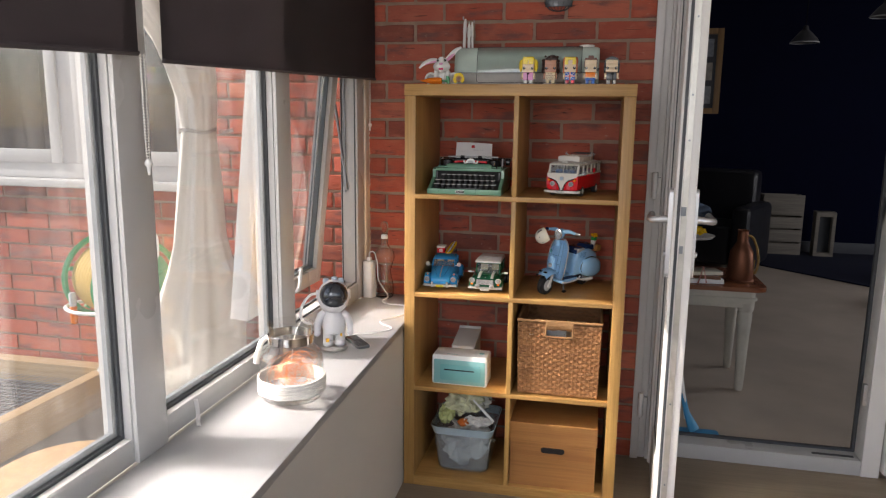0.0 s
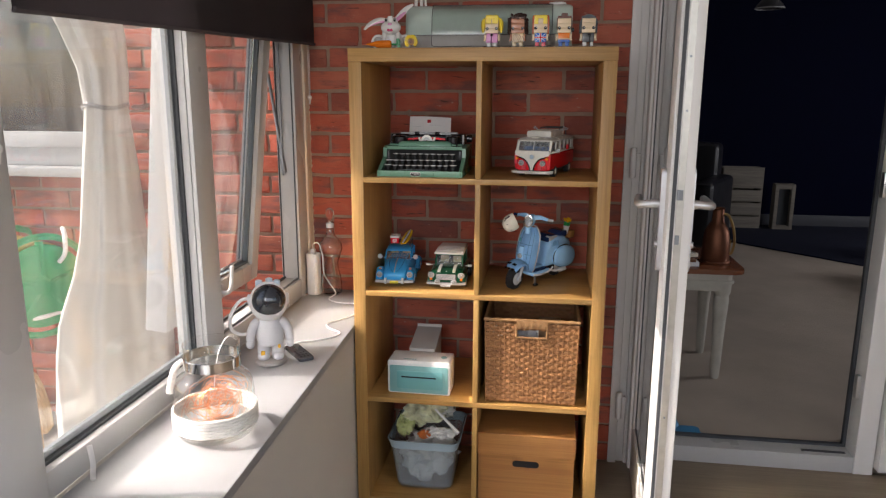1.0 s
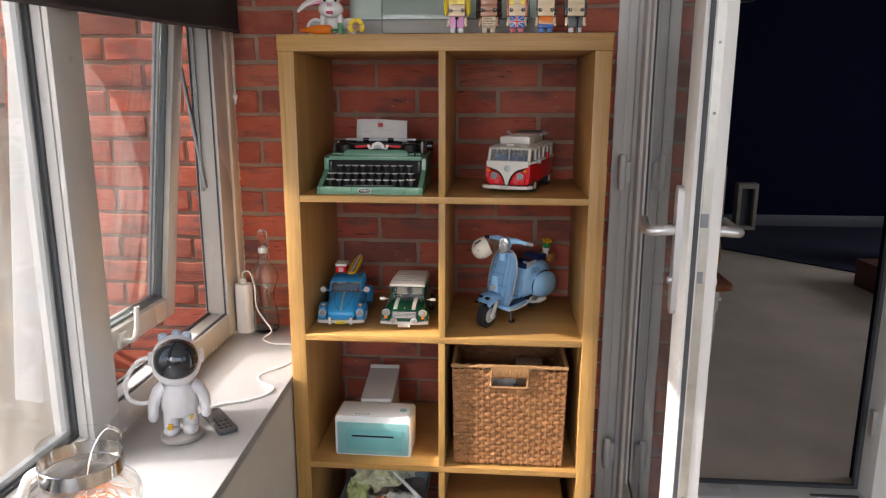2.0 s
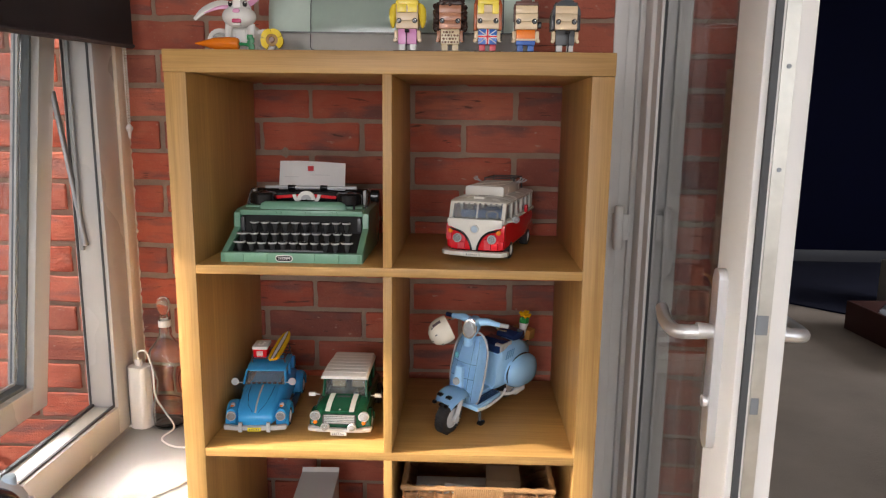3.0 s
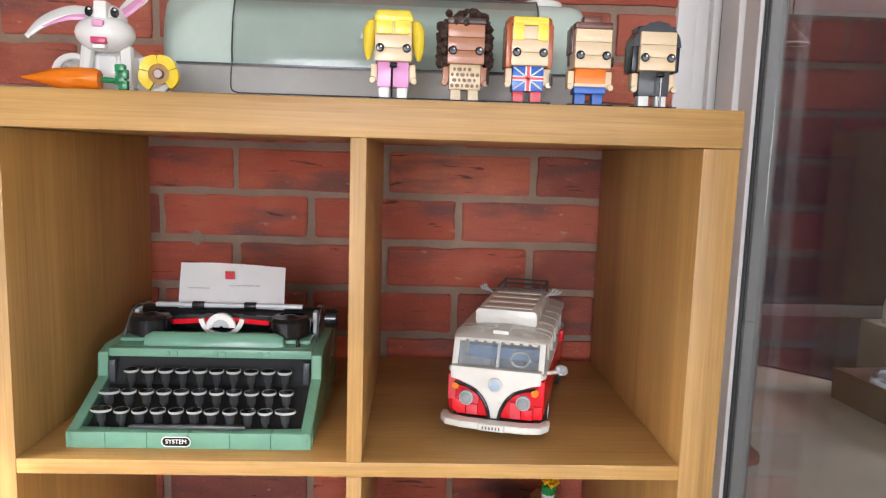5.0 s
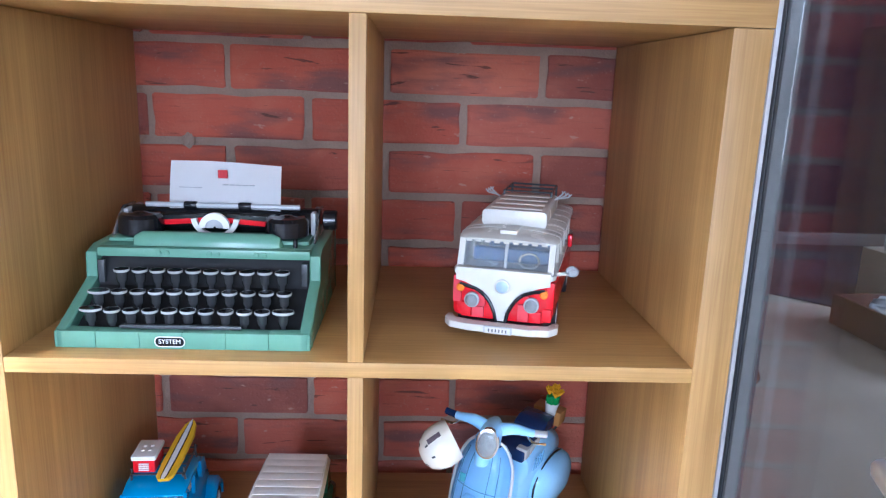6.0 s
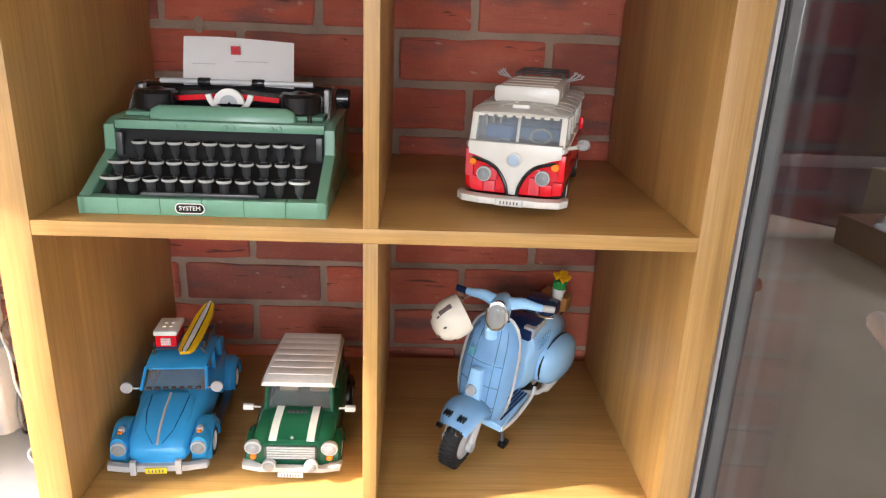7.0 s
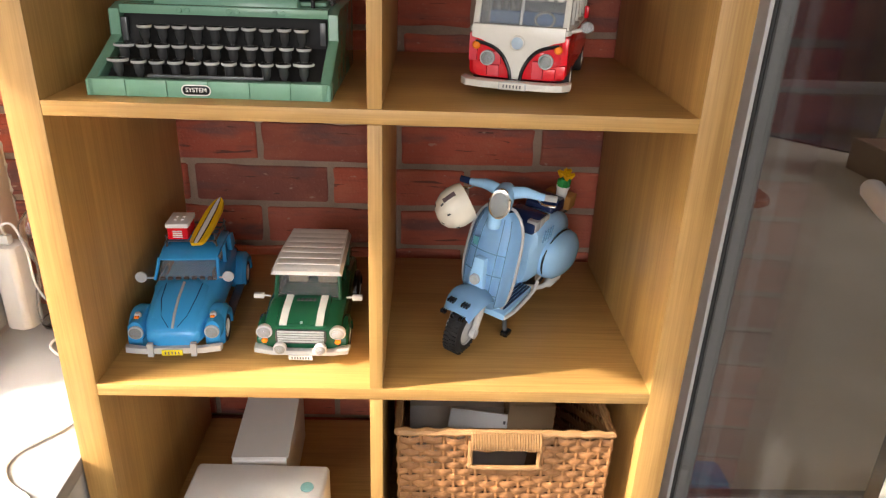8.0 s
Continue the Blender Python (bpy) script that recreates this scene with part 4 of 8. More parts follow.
    rings(bm, [[(-HW + 0.008, 0.0165 + 0.0115 * k, 0.079 + 0.034 * k), (HW - 0.008, 0.0165 + 0.0115 * k, 0.079 + 0.034 * k)] for k in (0, 1)], 0, False, False)
    bmesh.ops.solidify(bm, geom=bm.faces[:], thickness=0.0012)
    part("windscreen", bm, p_smoke, v)
    bm = tube(bmesh.new(), [(0, 0.0150, 0.078), (0, 0.0270, 0.1145)], 0.0020, 6)
    part("screen_pillar", bm, p_grey, v)
    bm = bmesh.new()
    box(bm, -0.020, 0.020, 0.009, 0.016, 0.0772, 0.0802, 0.0006)
    part("screen_ledge", bm, p_grey, v)
    for s in (-1, 1):
        bm = bmesh.new()
        for y0, y1 in ((0.036, 0.075), (0.084, 0.12), (0.129, 0.165), (0.174, 0.21), (0.219, 0.25)):
            box(bm, s * (HW - 0.006), s * (HW - 0.0075), y0, y1, 0.079, 0.1110)
        part("side_window", bm, p_smoke, v)
    bm = box(bmesh.new(), -0.046, 0.046, 0.06, 0.075, 0.062, 0.096, 0.004)
    box(bm, -0.046, 0.046, 0.15, 0.24, 0.062, 0.090, 0.004)
    part("seat", bm, plastic("seat_blue", (0.14, 0.26, 0.55)), v)
    part("steering_wheel", tube(bmesh.new(), [(0.024 + 0.011 * math.cos(a), 0.036 + 0.004 * math.sin(a), 0.088 + 0.009 * math.sin(a)) for a in [2 * math.pi * k / 16 for k in range(17)]], 0.0013, 6), van_white, v)
    # roof with scalloped edge
    bm = bmesh.new()
    secs = []
    for y, hw, zt in ((0.018, HW - 0.010, 0.116), (0.022, HW - 0.004, 0.120), (0.034, HW - 0.001, 0.127), (0.06, HW, 0.131), (L - 0.03, HW, 0.131), (L - 0.008, HW - 0.002, 0.126), (L, HW - 0.01, 0.117)):
        secs.append([(hw * math.cos(a), y + (0.004 * (1 - math.sin(a)) if y < 0.03 else 0), 0.1145 + 0.52 * (zt - 0.108) * max(0.0, math.sin(a)) ** 0.75) for a in [math.pi * k / 16 for k in range(17)]])
    rings(bm, secs)
    part("roof", bm, van_white, v)
    bm = box(bmesh.new(), -0.0095, 0.0095, 0.030, 0.066, 0.1195, 0.1278, 0.0012)
    part("roof_rib", bm, van_white, v)
    for y in (0.052, 0.070, 0.106, 0.142, 0.178, 0.214, 0.250):
        part("roof_joint", tube(bmesh.new(), [((HW + 0.0002) * math.cos(a), y, 0.1146 + 0.52 * 0.0232 * max(0.0, math.sin(a)) ** 0.75) for a in [math.pi * k / 16 for k in range(17)]], 0.0005, 5), p_joint, v)
    for x in (-0.021, 0.021):
        part("nose_joint", one_box(x - 0.0003, x + 0.0003, 0.0058, 0.0078, 0.0715, 0.0790), p_joint, v)
    bm = bmesh.new()
    for i in range(9):
        box(bm, -0.046 + i * 0.0105, -0.0395 + i * 0.0105, 0.023, 0.028, 0.1115, 0.1155, 0.0008)
    tagged(part("curtain_fringe", bm, van_white, v), kind="stuff")
    bm = bmesh.new()
    prism(bm, round_rect(0.076, 0.023, 0.006, 4, 0.0, 0.1350), 0.070, 0.215, "y", 0, 0.0012)
    part("pop_top", bm, van_white, v)
    for k in range(4):
        part("roof_slat", one_box(-0.030, 0.030, 0.083 + 0.033 * k, 0.103 + 0.033 * k, 0.1450, 0.1475, bev=0.001), p_cream, v)
    bm = bmesh.new()
    for x in (-0.031, 0.031):
        tube(bm, [(x, 0.19, 0.144), (x, 0.19, 0.153), (x, 0.265, 0.153), (x, 0.265, 0.122)], 0.0016, 6)
    for y in (0.19, 0.228, 0.265):
        tube(bm, [(-0.031, y, 0.153), (0.031, y, 0.153)], 0.0016, 6)
    part("roof_rack", bm, p_dark, v)
    for s in (-1, 1):
        bm = bmesh.new()
        for k in range(3):
            x, z = s * (0.040 + 0.004 * k), 0.144
            tube(bm, [(s * 0.034, 0.185 + 0.006 * k, 0.142), (x + s * 0.006, 0.183 + 0.006 * k, z + 0.010 - 0.003 * k)], 0.0011, 6)
            for q in (-1, 1):
                tube(bm, [(x + s * 0.006, 0.183 + 0.006 * k, z + 0.010 - 0.003 * k), (x + s * 0.007 + q * 0.0018, 0.183 + 0.006 * k, z + 0.0145 - 0.003 * k)], 0.0009, 6)
        part("spanner_hook", bm, p_grey, v)
    # bumper
    poly = [(-HW - 0.006, 0.020), (-HW - 0.006, 0.004), (-HW + 0.002, -0.008), (-0.035, -0.0135), (0.035, -0.0135), (HW - 0.002, -0.008), (HW + 0.006, 0.004), (HW + 0.006, 0.020), (HW, 0.020), (HW - 0.004, 0.006), (0.03, 0.0005), (-0.03, 0.0005), (-HW + 0.004, 0.006), (-HW, 0.020)]
    part("bumper", prism(bmesh.new(), poly, 0.0045, 0.0135, "z", 0, 0.0012), van_white, v)
    part("plate_frame", one_box(-0.0155, 0.0155, -0.0142, -0.0125, 0.0040, 0.0140, bev=0.0005), p_grey, v)
    plate(v, 0.0, -0.0141, 0.009, 0.028, 0.0078, van_white, 6)
    for s in (-1, 1):
        if s > 0:
            m = part("mirror", tube(bmesh.new(), [(s * HW, 0.028, 0.076), (s * (HW + 0.012), 0.024, 0.080)], 0.0026, 8), van_white, v)
            part("mirror_glass", lathe(bmesh.new(), [(0.0068, -0.002), (0.0076, 0), (0.0068, 0.0025)], (s * (HW + 0.016), 0.023, 0.083), 18, axis="y"), p_lamp, m)
        for y in (0.062, 0.225):
            wheel(v, s * (HW - 0.008), y, 0.0195, 0.016, s, van_white)
    part("jerry_can", one_box(HW, HW + 0.006, 0.175, 0.19, 0.076, 0.094, bev=0.002), p_red, v)
    part("underbody", one_box(-HW + 0.012, HW - 0.012, 0.012, L - 0.012, 0.004, 0.0105), p_dark, v)
    for piece in v.children:
        if not piece.name.startswith("wheel"):
            piece.location.z += 0.011


camper_van()


# ---- beetle-shaped car ----
def round_car():
    v = thing("toy_car", (0.117, 0.055, LEVEL[2]), "azure blue rounded brick-built toy car with a surfboard on its roof", "toy car", 4.0, group="toy cars")
    v.scale = (0.93, 1.0, 0.905)
    bm = bmesh.new()
    hull(bm, [(0.002, 0.030, 0.024, 0.040), (0.006, 0.036, 0.021, 0.050), (0.02, 0.041, 0.018, 0.060), (0.05, 0.044, 0.016, 0.070), (0.085, 0.047, 0.016, 0.0765), (0.098, 0.051, 0.016, 0.077), (0.19, 0.051, 0.016, 0.077), (0.225, 0.049, 0.016, 0.072), (0.262, 0.043, 0.018, 0.056), (0.283, 0.030, 0.022, 0.036)], 0.55)
    part("body", bm, p_blue, v)
    bm = bmesh.new()
    hull(bm, [(0.008, 0.024, 0.040, 0.0515), (0.022, 0.033, 0.045, 0.0625), (0.05, 0.036, 0.05, 0.0735), (0.082, 0.037, 0.05, 0.0795), (0.088, 0.035, 0.05, 0.0795)], 0.7)
    part("bonnet", bm, p_blue, v)
    part("bonnet_strip", tube(bmesh.new(), [(0, 0.006, 0.050), (0, 0.022, 0.0628), (0, 0.05, 0.0739), (0, 0.084, 0.0800)], 0.0019, 6), p_grey, v)
    for s in (-1, 1):
        part("bonnet_seam", tube(bmesh.new(), [(s * 0.006, 0.0075, 0.0505), (s * 0.018, 0.022, 0.0612), (s * 0.024, 0.05, 0.0720), (s * 0.026, 0.084, 0.0775)], 0.0008, 5), p_navy, v)
    # cabin: glass, pillars, roof
    bm = bmesh.new()
    hull(bm, [(0.100, 0.043, 0.074, 0.0765), (0.121, 0.040, 0.074, 0.103), (0.195, 0.039, 0.074, 0.106), (0.225, 0.036, 0.07, 0.090), (0.243, 0.030, 0.062, 0.068)], 0.45)
    part("cabin_glass", bm, p_smoke, v)
    bm = bmesh.new()
    hull(bm, [(0.114, 0.041, 0.101, 0.1035), (0.119, 0.043, 0.101, 0.107), (0.14, 0.044, 0.101, 0.112), (0.185, 0.044, 0.101, 0.113), (0.21, 0.042, 0.097, 0.108), (0.232, 0.039, 0.08, 0.095), (0.256, 0.034, 0.052, 0.068)], 0.5)
    part("roof", bm, p_blue, v)
    for s in (-1, 1):
        bm = bmesh.new()
        tube(bm, [(s * 0.046, 0.098, 0.076), (s * 0.0425, 0.117, 0.104)], 0.0026, 6)
        part("pillar", bm, p_blue, v)
        bm = bmesh.new()
        prism(bm, [(0.160, 0.074), (0.168, 0.074), (0.165, 0.104), (0.159, 0.104)], s * 0.0455, s * 0.040, "x", 0, 0.0006)
        part("pillar", bm, p_blue, v)
        bm = bmesh.new()
        prism(bm, [(0.205, 0.072), (0.235, 0.070), (0.222, 0.098), (0.198, 0.104)], s * 0.0455, s * 0.038, "x", 0, 0.0008)
        part("pillar", bm, p_blue, v)
        part("seat", one_box(s * 0.007, s * 0.034, 0.165, 0.176, 0.070, 0.097, bev=0.003), p_tan, v)
    for i in range(7):
        part("scuttle_tile", one_box(-0.039 + i * 0.0115, -0.032 + i * 0.0115, 0.0975, 0.102, 0.0755, 0.080, bev=0.0006), p_dark, v)
    for s in (-1, 1):
        for yc, nm in ((0.052, "front"), (0.222, "rear")):
            bm = arch(bmesh.new(), s * 0.040, s * 0.066, yc, 0.021, 0.0345, 0.025)
            if nm == "front":
                rings(bm, [[(s * 0.052 + w * math.cos(a), y, 0.040 + 0.017 * math.sin(a)) for a in [2 * math.pi * k / 14 for k in range(14)]] for y, w in ((0.012, 0.011), (0.018, 0.0135), (0.036, 0.0135), (0.05, 0.011))])
            part("mudguard", bm, p_blue, v)
            wheel(v, s * 0.056, yc, 0.021, 0.016, s, p_white, 0.66)
        lamp(v, s * 0.0515, 0.010, 0.041, 0.0095)
        ind = part("indicator", lathe(bmesh.new(), [(0.0045, 0.0), (0.005, 0.003), (0.0035, 0.006)], (s * 0.0515, 0.028, 0.0565), 12), p_grey, v)
        part("indicator_lens", one_box(s * 0.0515 - 0.003, s * 0.0515 + 0.003, 0.020, 0.024, 0.0575, 0.0605, bev=0.0008), p_orange, ind)
        m = part("mirror", tube(bmesh.new(), [(s * 0.048, 0.098, 0.080), (s * 0.057, 0.092, 0.0835)], 0.0015, 6), p_grey, v)
        part("mirror_glass", lathe(bmesh.new(), [(0.0085, -0.0015), (0.0085, 0.0015), (0.0068, 0.003)], (s * 0.0625, 0.090, 0.0860), 18, axis="y"), p_grey, m)
        part("running_board", one_box(s * 0.050, s * 0.064, 0.086, 0.190, 0.013, 0.018, bev=0.001), p_dark, v)
    bm = prism(bmesh.new(), [(-0.066, 0.008), (-0.064, -0.001), (-0.04, -0.005), (0.04, -0.005), (0.064, -0.001), (0.066, 0.008), (0.06, 0.008), (0.038, 0.001), (-0.038, 0.001), (-0.06, 0.008)], 0.0155, 0.0245, "z", 0, 0.001)
    part("bumper", bm, p_grey, v)
    for s in (-1, 1):
        part("overrider", one_box(s * 0.025, s * 0.033, -0.0085, -0.002, 0.0125, 0.0335, bev=0.0012), p_grey, v)
    plate(v, 0, -0.0062, 0.0185, 0.028, 0.0085, PLATE_Y, 5)
    # rack and luggage
    bm = bmesh.new()
    for y in (0.140, 0.165, 0.19, 0.21):
        tube(bm, [(-0.036, y, 0.121), (0.036, y, 0.121)], 0.0014, 6)
    for x in (-0.036, 0.036):
        tube(bm, [(x, 0.134, 0.121), (x, 0.215, 0.121)], 0.0018, 6)
        for y in (0.142, 0.205):
            tube(bm, [(x, y, 0.121), (x * 1.05, y, 0.106)], 0.0018, 6)
            tube(bm, [(x, y, 0.121), (x, y, 0.130)], 0.0014, 6)
    part("roof_rack", bm, p_dark, v)
    cb = part("cool_box", one_box(-0.034, -0.004, 0.142, 0.185, 0.1225, 0.142, bev=0.0012), p_red, v, "red cool box with a white lid")
    part("lid", one_box(-0.036, -0.002, 0.140, 0.187, 0.142, 0.1495, bev=0.002), p_white, cb)
    for x in (-0.024, -0.014):
        for y in (0.157, 0.169):
            part("stud", lathe(bmesh.new(), [(0.0026, 0.1490), (0.0025, 0.1510), (0.001, 0.1511)], (x, y, 0), 10), p_white, cb)
    bm = bmesh.new()
    for k in range(4):
        box(bm, -0.026, -0.012, 0.1408, 0.1422, 0.126 + 0.0032 * k, 0.1278 + 0.0032 * k)
    part("grille", bm, p_white, cb)
    st = thing("surfboard", (0, 0, 0), "", "")
    st.parent = v
    tagged(st, "yellow surfboard with black and white stripes")
    st.matrix_basis = pose(0.022, 0.170, 0.137, 12, -8, -8)
    def board(xa, xb, z0, z1, name, m):
        bmx = bmesh.new()
        lo = []
        for y, w in ((-0.058, 0.55), (-0.052, 0.85), (-0.02, 1.0), (0.03, 0.95), (0.055, 0.6), (0.064, 0.15)):
            h = 0.0012 * abs(y) / 0.06
            lo.append([(xa * w, y, z0 + h), (xb * w, y, z0 + h), (xb * w, y, z1 + h), (xa * w, y, z1 + h)])
        part(name, rings(bmx, lo), m, st)
    board(-0.014, 0.014, 0.0, 0.0052, "board", p_yellow)
    board(-0.0058, -0.0042, 0.0048, 0.0058, "stripe", p_black)
    board(0.0042, 0.0058, 0.0048, 0.0058, "stripe", p_black)
    board(-0.0040, 0.0040, 0.0048, 0.0060, "stripe", p_white)


round_car()


# ---- small green car ----
def small_car():
    v = thing("toy_car", (0.281, 0.060, LEVEL[2]), "dark green brick-built toy car with a white roof and bonnet stripes", "toy car", -0.5, group="toy cars")
    v.scale = (1.0, 1.0, 0.89)
    bm = bmesh.new()
    hull(bm, [(0.003, 0.046, 0.018, 0.053), (0.008, 0.050, 0.015, 0.058), (0.03, 0.052, 0.014, 0.0645), (0.062, 0.054, 0.014, 0.068), (0.19, 0.054, 0.014, 0.068), (0.214, 0.052, 0.015, 0.064), (0.222, 0.047, 0.018, 0.055)], 0.35)
    part("body", bm, p_green, v)
    bm = bmesh.new()
    rings(bm, [[(x, y, z) for x, z in ((-0.034, zt - 0.004), (-0.032, zt), (0.032, zt), (0.034, zt - 0.004))] for y, zt in ((0.006, 0.0585), (0.03, 0.0668), (0.066, 0.0705))], 0, True)
    part("bonnet", bm, p_green, v)
    for s in (-1, 1):
        bm = bmesh.new()
        rings(bm, [[(s * 0.0235 - 0.0048, y, zt - 0.002), (s * 0.0235 - 0.0048, y, zt), (s * 0.0235 + 0.0048, y, zt), (s * 0.0235 + 0.0048, y, zt - 0.002)] for y, zt in ((0.005, 0.0590), (0.03, 0.0677), (0.066, 0.0714))])
        part("bonnet_stripe", bm, p_white, v)
    bm = bmesh.new()
    for i in range(5):
        box(bm, -0.013 + i * 0.0055, -0.009 + i * 0.0055, 0.052, 0.058, 0.0690, 0.0705, 0.0004)
    part("bonnet_vent", bm, p_dark, v)
    part("badge", lathe(bmesh.new(), [(0.0022, 0.0), (0.0018, 0.002)], (0, 0.009, 0.0592), 10), p_grey, v)
    # grille
    g = part("grille_frame", prism(bmesh.new(), round_rect(0.066, 0.022, 0.005, 3, 0, 0.041), -0.0005, 0.004, "y", 0, 0.0006), p_dark, v)
    for k in range(5):
        part("slat", one_box(-0.030, 0.030, -0.002, 0.001, 0.0330 + 0.0040 * k, 0.0355 + 0.0040 * k, bev=0.0005), p_grey, g)
    for s in (-1, 1):
        lamp(v, s * 0.0475, 0.002, 0.0475, 0.0098)
        lamp(v, s * 0.026, -0.010, 0.0275, 0.0080, name="fog_lamp")
        part("indicator", lathe(bmesh.new(), [(0.004, 0.003), (0.004, -0.001), (0.003, -0.002)], (s * 0.0475, 0.001, 0.0335), 12, axis="y"), p_orange, v)
        m = part("mirror", tube(bmesh.new(), [(s * 0.052, 0.070, 0.066), (s * 0.062, 0.068, 0.068)], 0.0015, 6), p_white, v)
        part("mirror_cap", one_box(s * 0.060, s * 0.074, 0.064, 0.071, 0.0640, 0.0720, bev=0.0015), p_white, m)
        for yc in (0.040, 0.178):
            part("mudguard", arch(bmesh.new(), s * 0.046, s * 0.0605, yc, 0.0195, 0.0290, 0.0235), p_green if yc < 0.1 else p_black, v)
            wheel(v, s * 0.051, yc, 0.0195, 0.016, s, p_grey)
    bm = prism(bmesh.new(), [(-0.063, 0.012), (-0.061, -0.003), (-0.04, -0.008), (0.04, -0.008), (0.061, -0.003), (0.063, 0.012), (0.056, 0.012), (0.038, -0.001), (-0.038, -0.001), (-0.056, 0.012)], 0.0155, 0.0225, "z", 0, 0.001)
    part("bumper", bm, p_grey, v)
    plate(v, 0, -0.0085, 0.0125, 0.031, 0.0072, p_white, 7)
    # cabin
    before = set(v.children)
    bm = bmesh.new()
    hull(bm, [(0.067, 0.046, 0.066, 0.070), (0.078, 0.045, 0.066, 0.106), (0.185, 0.044, 0.066, 0.106), (0.208, 0.042, 0.06, 0.07)], 0.25)
    part("cabin_glass", bm, plastic("grey_screen", (0.55, 0.60, 0.63), 0.07, trans=0.86, ior=1.2), v)
    for s in (-1, 1):
        part("pillar", tube(bmesh.new(), [(s * 0.049, 0.064, 0.067), (s * 0.046, 0.076, 0.108)], 0.0034, 6), p_green, v)
        part("pillar", tube(bmesh.new(), [(s * 0.048, 0.126, 0.067), (s * 0.0455, 0.126, 0.108)], 0.0030, 6), p_green, v)
        part("pillar", prism(bmesh.new(), [(0.172, 0.066), (0.212, 0.064), (0.196, 0.108), (0.178, 0.108)], s * 0.0495, s * 0.042, "x", 0, 0.0008), p_green, v)
    part("screen_rail", one_box(-0.046, 0.046, 0.072, 0.078, 0.103, 0.110, bev=0.001), p_green, v)
    part("scuttle", one_box(-0.048, 0.048, 0.062, 0.067, 0.066, 0.0715, bev=0.001), p_green, v)
    bm = bmesh.new()
    rings(bm, [[(-hw, y, z - 0.006), (-hw + 0.004, y, z), (hw - 0.004, y, z), (hw, y, z - 0.006)] for y, hw, z in ((0.060, 0.053, 0.1150), (0.066, 0.0535, 0.1180), (0.12, 0.053, 0.1205), (0.195, 0.051, 0.1175), (0.206, 0.048, 0.112))])
    roof = part("roof", bm, p_white, v)
    for k in range(7):
        y = 0.076 + 0.0175 * k
        z = 0.1182 + 0.0022 * math.sin(math.pi * (y - 0.06) / 0.14)
        part("roof_rib", one_box(-0.046, 0.046, y, y + 0.0170, z - 0.001, z + 0.0004, bev=0.0003), p_white, roof)
    for s in (-1, 1):
        part("seat", one_box(s * 0.008, s * 0.038, 0.115, 0.13, 0.06, 0.094, bev=0.004), p_tan, v)
    for piece in set(v.children) - before:
        piece.scale = (0.90, 1, 1.06)
        piece.location.z -= 0.0075


small_car()


